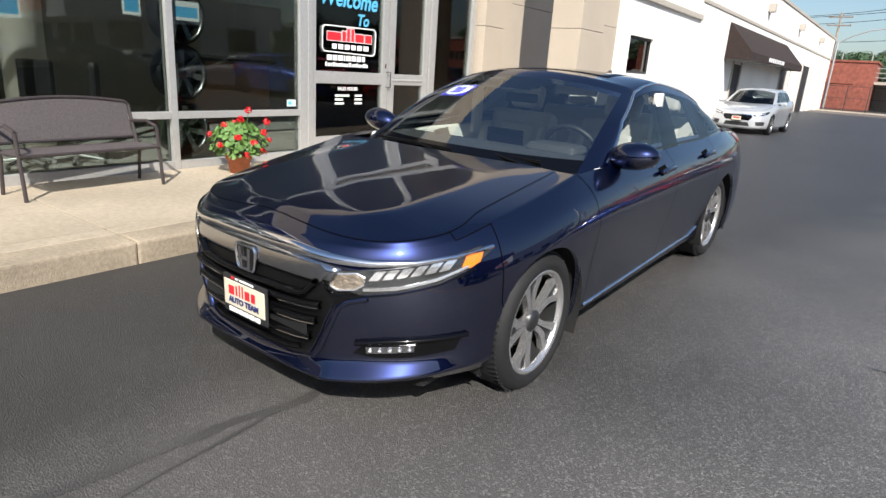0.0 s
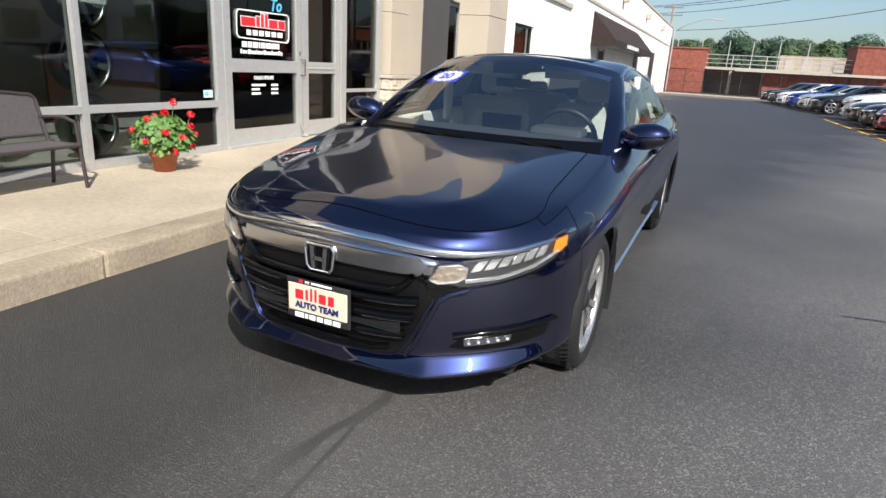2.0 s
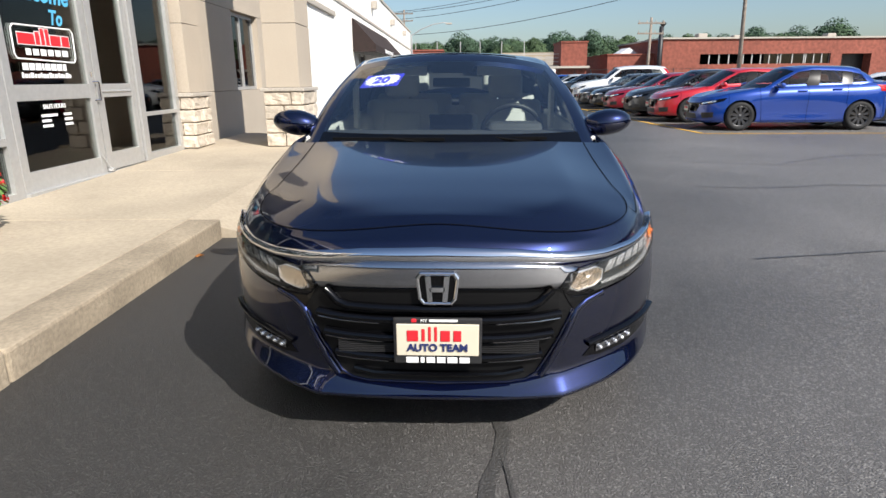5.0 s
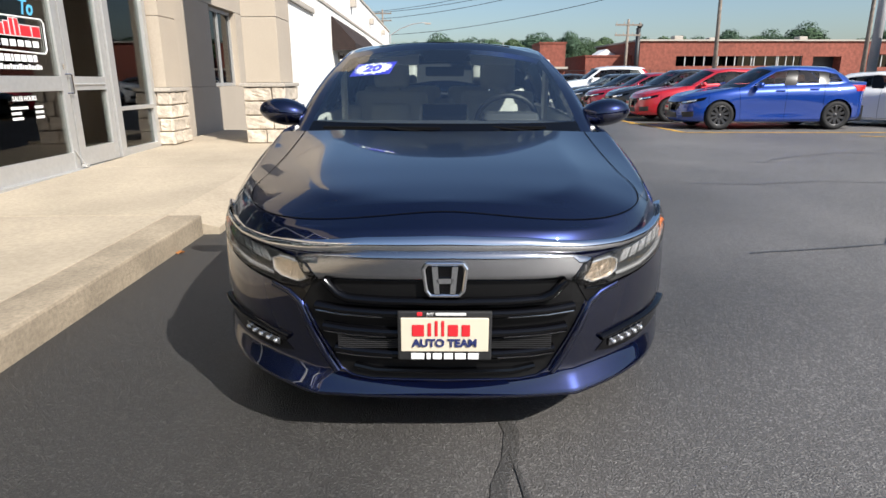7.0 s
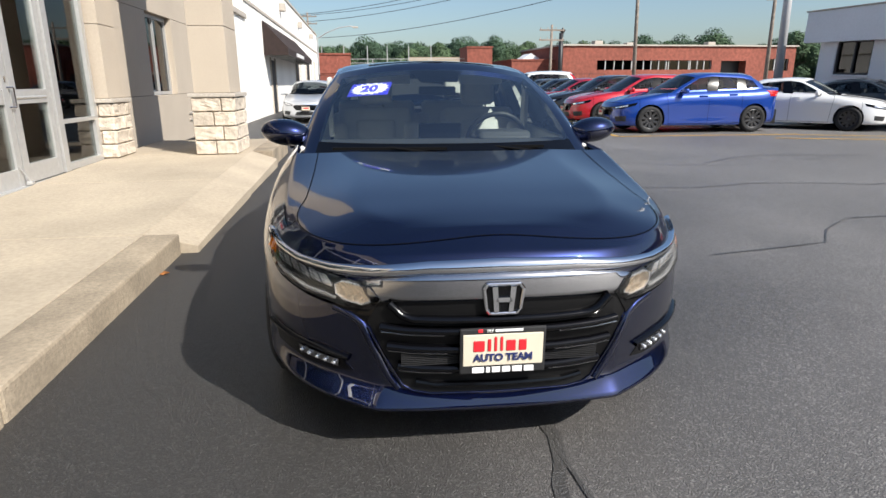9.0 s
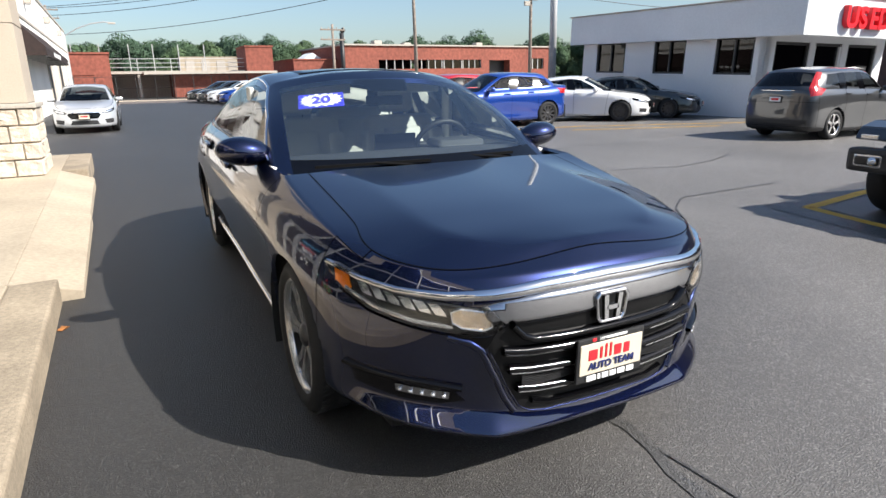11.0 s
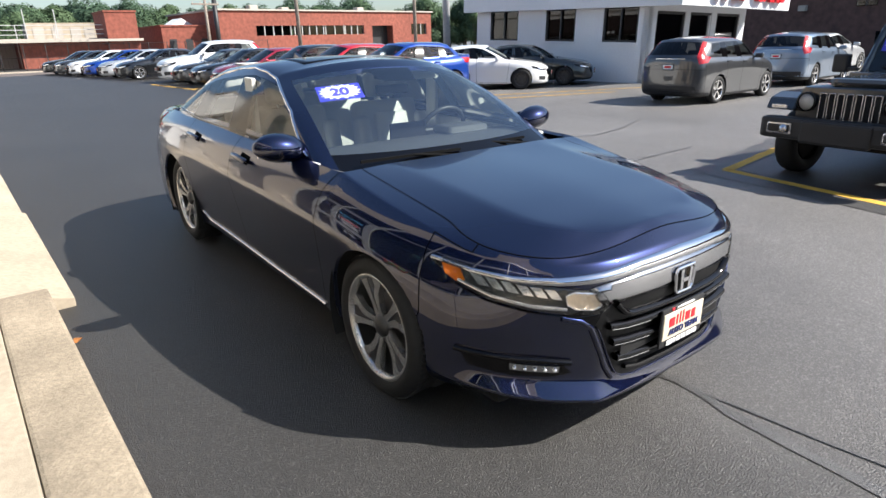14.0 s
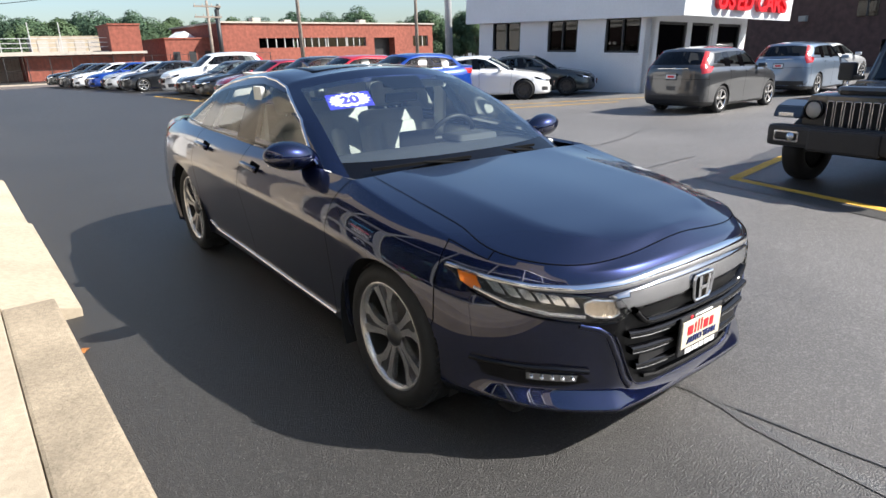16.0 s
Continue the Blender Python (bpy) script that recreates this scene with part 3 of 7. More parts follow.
class Skin:
    """The car's outer skin, on which lamps, grilles, strips and badges are laid."""

    def __init__(self, *shells):
        from mathutils.bvhtree import BVHTree
        vs, fs = [], []
        for v, f in shells:
            o = len(vs)
            vs += v
            fs += [tuple(i + o for i in q) for q, _ in f]
        self.tree = BVHTree.FromPolygons(vs, fs)

    def hit(self, p, d):
        d = Vector(d).normalized()
        loc, n, i, dist = self.tree.ray_cast(Vector(p) - d * 1.5, d)
        if loc is None:
            loc, n, i, dist = self.tree.find_nearest(Vector(p))
        if n.dot(d) > 0:
            n = -n
        return loc, n

    def patch(self, pts, d, off=0.003, thick=0.006, cell=0.03):
        """The polygon pts, laid along d on the skin, off proud of it, as a thin shell."""
        d = Vector(d).normalized()
        up = Vector((0, 0, 1)) if abs(d.z) < 0.9 else Vector((0, 1, 0))
        rt = d.cross(up).normalized()
        u2 = rt.cross(d)
        q = [(Vector(p).dot(rt), Vector(p).dot(u2)) for p in pts]
        base = sum((Vector(p) for p in pts), Vector()) / len(pts)
        dd = base.dot(d)
        bm = bmesh.new()
        bm.faces.new([bm.verts.new((a, b, 0)) for a, b in q])
        for ax in (0, 1):
            lo, hi = min(p[ax] for p in q), max(p[ax] for p in q)
            k = int((hi - lo) / cell)
            for i in range(1, k + 1):
                co = [0, 0, 0]
                co[ax] = lo + (hi - lo) * i / (k + 1)
                no = [0, 0, 0]
                no[ax] = 1
                bmesh.ops.bisect_plane(bm, geom=bm.verts[:] + bm.edges[:] + bm.faces[:], plane_co=co, plane_no=no)
        top = []
        for v in bm.verts:
            p = rt * v.co.x + u2 * v.co.y + d * dd
            loc, n = self.hit(p, d)
            v.co = loc + (n * 0.4 - d * 0.6).normalized() * off
            top.append((v, n))
        if thick:
            edges = [e for e in bm.edges if e.is_boundary]
            r = bmesh.ops.extrude_edge_only(bm, edges=edges)
            nv = [g for g in r["geom"] if isinstance(g, bmesh.types.BMVert)]
            bmesh.ops.translate(bm, vec=d * thick, verts=nv)
        bmesh.ops.recalc_face_normals(bm, faces=bm.faces)
        return bm

    def strip(self, pts, d, w, off=0.004, h=0.004, step=0.04):
        """A raised strip of width w along the line pts, laid along d on the skin."""
        P = []
        for a, b in zip(pts, pts[1:]):
            a, b = Vector(a), Vector(b)
            k = max(1, int((b - a).length / step))
            P += [a.lerp(b, i / k) for i in range(k)]
        P.append(Vector(pts[-1]))
        H = [self.hit(p, d) for p in P]
        bm = bmesh.new()
        prev = None
        for i, (loc, n) in enumerate(H):
            t = (H[min(i + 1, len(H) - 1)][0] - H[max(i - 1, 0)][0]).normalized()
            s = t.cross(n).normalized() * (w(i / max(1, len(H) - 1)) if callable(w) else w) / 2
            ring = [bm.verts.new(p) for p in (loc + s - n * 0.004, loc + s * 0.75 + n * (off + h * .8), loc + n * (off + h), loc - s * 0.75 + n * (off + h * .8), loc - s - n * 0.004)]
            if prev:
                for a, b, c2, e in zip(prev, prev[1:], ring[1:], ring):
                    bm.faces.new((a, b, c2, e))
            prev = ring
        bmesh.ops.recalc_face_normals(bm, faces=bm.faces)
        return bm


def mirror_pts(pts):
    return [(-x, y, z) for x, y, z in pts]


PROTO_PARTS = {}


def make_wheel(name, R, rim, wdt, style, spoke_mat, pocket_mat, detail=True):
    """A wheel with its axle on x, outer face towards +x. Parts: tyre, rim, spokes, disc, hub cap."""
    w = new(name)
    h = wdt / 2
    PROTO_PARTS[w.name] = []

    def kid(*args, **kw):
        PROTO_PARTS[w.name].append(part(*args, **kw))

    seg = 64 if detail else 28
    tyre = lathe([(rim - .005, -h * .85), (rim + .02, -h), (R - .045, -h * 1.04), (R - .012, -h * .86), (R, -h * .6), (R, h * .6), (R - .012, h * .86), (R - .045, h * 1.04),
                  (rim + .02, h), (rim - .005, h * .85)], seg)
    kid("tyre", tyre, RUBBER, w, smooth=True)
    if detail:
        bm = bmesh.new()
        for k in range(72):
            a = 2 * math.pi * k / 72
            for s in (-1, 1):
                add_box(bm, s * .03 - .022 + .04 * s, s * .03 + .022 + .04 * s, -.0035, .0035, R - .004, R + .0035, m=Matrix.Rotation(a + s * .02, 4, "X") @ Matrix.Rotation(s * .4, 4, "Z"))
        kid("tread", bm, RUBBER, w)
    kid("rim", lathe([(rim + .006, h * .80), (rim + .010, h * .90), (rim - .004, h * .92), (rim - .016, h * .84), (rim - .020, h * .68)], seg), spoke_mat, w, smooth=True)
    kid("rim_barrel", lathe([(rim - .020, h * .68), (rim - .03, h * .3), (rim - .03, -h * .8)], seg), UNDER, w, smooth=True)
    kid("brake_disc", lathe([(.03, .0), (.145, 0.0), (.145, -.02), (.03, -.02)], 32), STEEL, w)
    kid("wheel_back", lathe([(.02, -h * .55), (rim - .02, -h * .55)], 24), UNDER, w)
    n = style.get("n", 5)
    for k in range(n):
        bm, bm2 = bmesh.new(), bmesh.new()
        a = 2 * math.pi * k / n + style.get("phase", 0.0)
        rot = Matrix.Rotation(a, 4, "X")
        if style.get("kind") == "twin":
            # twin legs from the hub; one runs straight, the other kinks along the rim
            legs = ([(.036, -.013, .014), (.11, -.017, .013), (.175, -.026, .017), (rim - .006, -.038, .028)],
                    [(.036, .015, .013), (.10, .020, .014), (.150, .034, .020), (.186, .068, .024), (rim - .006, .080, .042)])
            for cs in legs:
                for (r0, o0, w0), (r1, o1, w1) in zip(cs, cs[1:]):
                    x0, x1 = h * (.60 + .20 * r0 / rim), h * (.60 + .20 * r1 / rim)
                    vs = add_poly(bm, [(x0, o0 - w0, r0), (x0, o0 + w0, r0), (x1, o1 + w1, r1), (x1, o1 - w1, r1)], .028, (-1, 0, 0))
                    bmesh.ops.transform(bm, matrix=rot, verts=vs)
            xa, xb = h * (.60 + .20 * .06 / rim) - .010, h * .80 - .010
            vs = add_poly(bm2, [(xa, -.012, .05), (xa, .014, .05), (xb - .003, .030, .150), (xb, .058, .19), (xb, .060, rim - .010), (xb, -.022, rim - .010)], .012, (-1, 0, 0))
            bmesh.ops.transform(bm2, matrix=rot, verts=vs)
        else:
            pts = [(h * .70, -.022, .03), (h * .70, .022, .03), (h * .80, .034, rim - .01), (h * .80, -.034, rim - .01)]
            vs = add_poly(bm, pts, .025, (-1, 0, 0))
            bmesh.ops.transform(bm, matrix=rot, verts=vs)
        bmesh.ops.recalc_face_normals(bm, faces=bm.faces)
        kid("spoke", bm, spoke_mat, w)
        if bm2.faces:
            bmesh.ops.recalc_face_normals(bm2, faces=bm2.faces)
            kid("pocket", bm2, pocket_mat, w)
        else:
            bm2.free()
    kid("hub_cap", lathe([(.0005, h * .80), (.026, h * .80), (.034, h * .76), (.05, h * .70), (.055, h * .5)], 24), pocket_mat, w, smooth=True)
    return w


def place_wheel(proto, car, m):
    """Put a wheel's meshes under a car: the tyre is the part, the rest are its sub-parts."""
    kids = [(o.name.split(".")[0], o.data) for o in PROTO_PARTS[proto.name]]
    top = new("wheel", dict(kids)["tyre"])
    top.parent = car
    top.matrix_basis = m
    for name, data in kids:
        if name != "tyre":
            o = new(name, data)
            o.parent = top
            if name == "tread":
                tagged(o, kind="stuff")
    return top


def drop_proto(proto):
    for o in PROTO_PARTS.pop(proto.name):
        bpy.data.objects.remove(o)
    bpy.data.objects.remove(proto)


# ---- the parked navy saloon in the middle ----
def hero_car():
    car = thing("sedan_car", pose(-.008, .064, -.013, 1.51, .39, .92) @ Matrix.Diagonal((.96, .95, .958, 1)), "dark navy blue pearl sedan parked beside the kerb, clean", "car")
    body, cabin = car_cages(lambda p: p, 1.0, HERO)
    lines = [((c, 8), (c + 1, 8), .55) for c in range(3, 8)] + [((c, 7), (c + 1, 7), .8) for c in range(0, 6)] + [((c, 6), (c + 1, 6), .6) for c in range(0, 8)] + [((2, 1), (2, 2), .7), ((2, 2), (2, 3), .7), ((2, 3), (2, 4), .5)] + [((c, 1), (c + 1, 1), .85) for c in range(0, 6)] + [((c, 2), (c + 1, 2), .5) for c in range(2, 5)] + [((c, 4), (c + 1, 4), .5) for c in range(5, 16)] + [((c, 1), (c + 1, 1), .5) for c in range(8, 13)]
    vs, ns, fs = smooth_cage(body, 3, lines)
    gv, gn, gf = smooth_cage(cabin, 3)
    HUBS = [(0, .33), (2.83, .33)]
    skin = Skin((vs, fs), (gv, gf))
    fs = cut_arches(vs, fs, HUBS, .362)
    groups = {}
    for f, t in fs:
        groups.setdefault(t, []).append(f)
    for (name, side), faces in groups.items():
        panel_mesh(name, vs, ns, faces, NAVY, car, 0.02)
    seam_mesh(vs, ns, fs, car, .0036)
    groups = {}
    for f, t in gf:
        groups.setdefault(t, []).append(f)
    for (name, side), faces in groups.items():
        if name == "roof":
            panel_mesh("roof", gv, gn, faces, NAVY, car, 0.03)
        elif name in ("pillar_trim", "quarter_trim", "cowl_edge"):
            panel_mesh(name, gv, gn, faces, GLOSSBLACK, car, 0.03)
        else:
            g = panel_mesh(name, gv, [n for n in gn], faces, WINDSHIELD if name in ("windscreen", "backlight") else SIDEGLASS, car)
            g.visible_shadow = False
    # wheels
    proto = make_wheel("wheel_proto", .330, .243, .225, {"n": 5, "kind": "twin"}, ALLOY, ALLOYDARK)
    for y, ph in ((0.0, 0.35), (2.83, 0.1)):
        place_wheel(proto, car, pose(.768, y, .330) @ Matrix.Rotation(ph, 4, "X"))
        place_wheel(proto, car, pose(-.768, y, .330, 0, 0, 180) @ Matrix.Rotation(ph, 4, "X"))
    drop_proto(proto)
    for hy, hz in HUBS:
        for s in (1, -1):
            bm = bmesh.new()
            seg = 30
            prev = None
            for k in range(seg + 1):
                a = -0.45 + (math.pi + 0.9) * k / seg
                y, z = hy + .376 * math.cos(a), hz + .376 * math.sin(a)
                cur = [bm.verts.new((s * ((.80 + .10 * min(1, max(0, (y + .36) / .5))) if hy < 1 else .905), y, z)), bm.verts.new((s * .50, y, z))]
                if prev:
                    bm.faces.new((prev[0], prev[1], cur[1], cur[0]))
                prev = cur
            bm.faces.new([bm.verts.new((s * .50, hy + .376 * math.cos(2 * math.pi * k / 24), hz + .376 * math.sin(2 * math.pi * k / 24))) for k in range(24)])
            part("wheel_arch", bm, UNDER, car, smooth=True)
    part("underbody", box_bm(-.70, .70, -.62, 3.6, .18, .30, bev=.03), UNDER, car)
    part("floor_pan", box_bm(-.76, .76, .40, 3.3, .26, .34), CABIN, car)
    return car, skin


def dress_hero(car, skin):
    F = (0, 1, 0)                      # laid on from the front
    R2, L2 = (-.62, 1, 0), (.62, 1, 0)  # laid on from the corners

    def both(q):
        return mirror_pts(q[::-1]) + q[(0 if q[0][0] else 1):]

    # grille mouth in its black surround
    gr = [(0, 0, .640), (.36, 0, .634), (.415, 0, .620), (.462, 0, .585), (.447, 0, .55), (.40, 0, .44), (.345, 0, .335), (.31, 0, .303), (.25, 0, .292), (0, 0, .288)]
    gr = gr + [(-x, y, z) for x, y, z in reversed(gr[1:-1])]
    grille = part("grille", skin.patch(gr, F, .002, .02), GRILLEBACK, car, "gloss black open grille")
    # sloped frame of the upper mouth
    frame_line = [(0, 0, .568), (.18, 0, .569), (.30, 0, .574), (.335, 0, .588), (.372, 0, .628)]
    part("mouth_frame", skin.strip(both(frame_line), F, .026, .014, .016, .03), GLOSSBLACK, grille, smooth=True)
    for z, hw in ((.532, .405), (.464, .385), (.388, .350)):
        line = [(0, 0, z - .006), (hw * .5, 0, z - .004), (hw * .8, 0, z + .002), (hw, 0, z + .012)]
        part("grille_bar", skin.strip(both(line), F, .030, .016, .014), GLOSSBLACK, grille, smooth=True)
        # smoked-chrome strips stand for the glints on the bars' outer ends
        for sd in (1, -1):
            edge = [(sd * hw * .48, 0, z - .012), (sd * hw * .8, 0, z - .007), (sd * hw * .985, 0, z + .002)]
            part("bar_edge", skin.strip(edge, F, .006, .026, .004), DARKCHROME, grille)
    mesh = bmesh.new()
    for row in range(9):
        z = .405 + row * .007
        add_box(mesh, -.34, .34, -.906, -.901, z - .0015, z + .0015)
    part("radiator_mesh", mesh, PLASTIC, grille)
    part("intake_lip", skin.strip(both([(0, 0, .318), (.22, 0, .322), (.29, 0, .336)]), F, .020, .010, .012), GLOSSBLACK, grille)
    # bright thread round the foot of the mouth
    hem = [(0, 0, .287), (.24, 0, .290), (.30, 0, .300), (.335, 0, .322), (.395, 0, .43), (.443, 0, .54)]
    part("mouth_hem", skin.strip(both(hem), F, .007, .006, .006, .03), NAVY, car, smooth=True)
    # chrome wing: bright lip above, smoked band under it
    band = [(0, 0, .728), (.25, 0, .722), (.40, 0, .706), (.465, 0, .692), (.452, 0, .655), (.428, 0, .628), (.37, 0, .634), (0, 0, .640)]
    band = band + [(-x, y, z) for x, y, z in reversed(band[1:-1])]
    wing = part("grille_wing", skin.patch(band, F, .016, .03, .025), SMOKED, car, "smoked chrome wing over the grille", True)
    lip = [(0, 0, .748), (.25, 0, .743), (.42, 0, .729), (.56, 0, .722), (.68, 0, .728), (.76, 0, .741), (.815, 0, .760)]
    part("chrome_lip", skin.strip(both(lip), F, lambda k: .018 + .036 * max(0.0, 1 - abs(2 * k - 1) ** 1.5), .014, .005, .03), CHROME, wing, "bright chrome lip", True)
    # headlamps
    for s in (1, -1):
        d = R2 if s == 1 else L2

        def fl(q):
            return [(s * x, (y * .885 - .064) / .95, z + .042) for x, y, z in q]

        base = fl([(.445, -.88, .640), (.60, -.82, .660), (.74, -.70, .684), (.824, -.43, .726), (.842, -.34, .716), (.824, -.46, .660), (.768, -.60, .614), (.68, -.76, .582), (.53, -.85, .562), (.445, -.88, .560), (.405, -.89, .590)])
        hl = part("headlamp", skin.patch(base, d, .004, .012, .025), HOUSING, car, "LED headlamp with lit low beam")
        part("low_beam", skin.patch(fl([(.452, -.875, .616), (.475, -.87, .632), (.545, -.84, .640), (.572, -.83, .630), (.566, -.828, .600), (.54, -.84, .584), (.48, -.868, .576), (.455, -.875, .586)]), d, .008, .006, .02), LAMP_ON, hl, "lit low beam behind fluted glass")
        part("lamp_rim", skin.strip(fl([(.448, -.875, .614), (.470, -.87, .634), (.545, -.84, .643), (.576, -.83, .631), (.569, -.828, .598), (.54, -.84, .581), (.478, -.868, .573), (.450, -.875, .584), (.448, -.875, .614)]), d, .007, .010, .004), LED, hl)
        for k in range(6):
            f0, f1 = .590 + k * .037, .590 + k * .037 + .027

            def P(x, up):
                return (x, -.83 + (x - .56) * 1.05, .632 + (x - .56) * .19 + up)

            part("led_cell", skin.patch(fl([P(f0 + .010, .016), P(f1 + .010, .014), P(f1 - .002, -.004), P(f1 - .010, -.018), P(f0 - .010, -.018), P(f0 - .002, -.002)]), d, .010, .010, .02), LED, hl)
        part("lamp_brow", skin.strip(fl([(.56, -.835, .652), (.70, -.74, .672), (.80, -.50, .704)]), d, .010, .010, .004), HOUSING, hl)
        part("drl_strip", skin.strip(fl([(.57, -.83, .583), (.68, -.76, .594), (.758, -.62, .624), (.808, -.48, .662)]), d, .014, .010, .004), LED, hl)
        part("amber_marker", skin.patch(fl([(.806, -.49, .700), (.828, -.40, .712), (.828, -.42, .676), (.814, -.47, .656), (.800, -.51, .664)]), d, .009, .006), AMBER, hl)
        lens = part("lens", skin.patch(base, d, .018, .016, .025), LENS, hl, smooth=True)
        lens.visible_shadow = False
        part("lamp_corner", skin.patch([(s * .405, -.9, .634), (s * .53, -.86, .606), (s * .57, -.83, .596), (s * .52, -.86, .565), (s * .455, -.9, .548)], F, .006, .008), GLOSSBLACK, hl)
        part("lamp_hem", skin.strip(fl([(.46, -.88, .552), (.55, -.85, .548), (.68, -.76, .570), (.77, -.60, .602), (.828, -.46, .650)]), d, .006, .006, .004), GLOSSBLACK, hl)
        part("bumper_fold", skin.strip([(s * .56, 0, .588), (s * .50, 0, .570), (s * .466, 0, .545), (s * .435, 0, .47), (s * .385, 0, .36), (s * .35, 0, .305)], F, .026, .002, .010), NAVY, car, smooth=True)
        # fog lamp recess with its lamp bar
        fog = part("fog_recess", skin.patch([(s * .535, -.86, .352), (s * .585, -.83, .412), (s * .745, -.66, .430), (s * .815, -.52, .430), (s * .80, -.55, .368), (s * .70, -.71, .345), (s * .60, -.81, .340)], d, .002, .01), GLOSSBLACK, car)
        lamp = part("fog_lamp", skin.patch([(s * .575, -.83, .388), (s * .715, -.70, .402), (s * .712, -.70, .374), (s * .58, -.83, .360)], d, .008, .006), DARKCHROME, fog)
        for k in range(5):
            q = (k + .5) / 5
            loc, n = skin.hit((s * (.575 + .138 * q), -.83 + .13 * q, .374 + .014 * q), d)
            bm = bmesh.new()
            bmesh.ops.create_icosphere(bm, subdivisions=2, radius=.009, matrix=Matrix.Translation(loc + n * .012))
            part("fog_led", bm, LED, lamp, smooth=True)
        part("fog_bar", skin.strip([(s * .545, -.86, .402), (s * .64, -.78, .420), (s * .755, -.64, .428), (s * .82, -.50, .432)], d, .018, .008, .010), GLOSSBLACK, fog, smooth=True)
        # sill strip, window surround, handles
        x = s
        part("sill_strip", skin.strip([(x * .95, .50, .262), (x * .95, 1.4, .272), (x * .95, 2.25, .290), (x * .95, 2.38, .335)], (-s, 0, 0), .011, .006, .005), CHROME, car, "bright chrome sill strip", True)
        top = [(.73, .95), (.80, .985), (1.05, 1.16), (1.40, 1.322), (1.55, 1.358), (1.75, 1.382), (2.0, 1.372), (2.3, 1.335), (2.6, 1.262), (2.85, 1.165), (3.0, 1.095)]
        part("window_surround", skin.strip([(x, y, settle(z, y)) for y, z in top], (-s, 0, 0), .017, .002, .005), CHROME, car, "bright chrome window surround", True)
        belt = [(.76, .962), (1.1, .978), (1.6, .995), (2.4, 1.012), (2.95, 1.055)]
        part("belt_trim", skin.strip([(x, y, settle(z, y)) for y, z in belt], (-s, 0, 0), .018, .002, .004), GLOSSBLACK, car)
        for y, z in ((1.36, .885), (2.24, .90)):
            loc, n = skin.hit((x, y, z), (-s, 0, 0))
            hp = part("door_cup", skin.patch([(x, y - .085, z + .012), (x, y + .05, z + .022), (x, y + .05, z - .028), (x, y - .075, z - .032)], (-s, 0, 0), .002, .004, .02), SEAM, car)
            bm = box_bm(-.014, .014, -.105, .105, -.014, .014, bev=.010, m=Matrix.Translation((loc.x + s * .030, y + .005, z)) @ Matrix.Rotation(.04, 4, "X"))
            part("door_handle", bm, NAVY, car, smooth=True)
        # door mirror
        bm = bmesh.new()
        bmesh.ops.create_uvsphere(bm, u_segments=28, v_segments=18, radius=1)
        for v in bm.verts:
            q = v.co
            v.co = Vector((q.x * .138, q.y * (.095 if q.y < 0 else .035), q.z * (.078 if q.z > 0 else .070)))
            v.co.z += .012 * (v.co.x * s / .128)
            v.co.x += s * .015 * (q.z)
        bmesh.ops.translate(bm, verts=bm.verts, vec=(s * .895, .83, 1.010))
        mir = part("door_mirror", bm, NAVY, car, smooth=True)
        part("mirror_base", box_bm(-.085, .085, -.04, .03, -.012, .012, bev=.010, m=Matrix.Translation((s * .80, .815, .968)) @ Matrix.Rotation(s * -.25, 4, "Y")), GLOSSBLACK, mir, smooth=True)
        part("mirror_glass", box_bm(-.105, .105, .028, .034, -.045, .045, bev=.002, m=Matrix.Translation((s * .895, .83, 1.010))), CHROME, mir)
        # tail lamps
        part("tail_lamp", skin.patch([(x, 3.30, .95), (x, 3.6, .945), (x, 3.70, .89), (x, 3.6, .86), (x, 3.38, .89)], (-s, -.2, 0), .005, .01), REDLENS, car)
        # washer jets and rubber cowl
        part("wiper_blade", box_bm(-.30, .30, -.005, .005, -.008, .006, m=Matrix.Translation((s * .27 - .05, .50 + .02 * s, .960)) @ Matrix.Rotation(s * .03 - .03, 4, "Z")), WIPER, car)
        bm = bmesh.new()
        add_rod(bm, (s * .27 - .05, .50 + .02 * s, .964), (s * .27 + (.24 if s > 0 else .20), .43, .938), .007)
        part("wiper_arm", bm, WIPER, car)
    part("cowl", box_bm(-.66, .66, .375, .465, .890, .926, bev=.01), PLASTIC, car)
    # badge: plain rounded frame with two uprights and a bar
    loc, n = skin.hit((0, 0, .645), F)
    bm = bmesh.new()
    yb = loc.y - .022
    fr = [(-.044, -.052), (.044, -.052), (.057, -.036), (.066, .034), (.054, .051), (-.054, .051), (-.066, .034), (-.057, -.036)]
    for (a, b), (c2, e) in zip(fr, fr[1:] + fr[:1]):
        add_rod(bm, (a, yb, .644 + b), (c2, yb, .644 + e), .0065, 10)
        bmesh.ops.create_icosphere(bm, subdivisions=1, radius=.0065, matrix=Matrix.Translation((a, yb, .644 + b)))
    for s in (1, -1):
        add_poly(bm, [(s * .016, yb, .600), (s * .032, yb, .600), (s * .040, yb, .688), (s * .022, yb, .688)], .008, (0, -1, 0))
    add_poly(bm, [(-.026, yb, .634), (.026, yb, .634), (.026, yb, .650), (-.026, yb, .650)], .008, (0, -1, 0))
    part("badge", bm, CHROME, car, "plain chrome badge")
    part("badge_back", box_bm(-.058, .058, yb, yb + .01, .596, .692, bev=.004), GLOSSBLACK, car)
    # dealer plate in its frame
    yp = -.945
    pl = part("plate_frame", box_bm(-.156, .156, yp, yp + .012, .374, .552, bev=.006), PLASTIC, car, "dealer plate in a black frame")
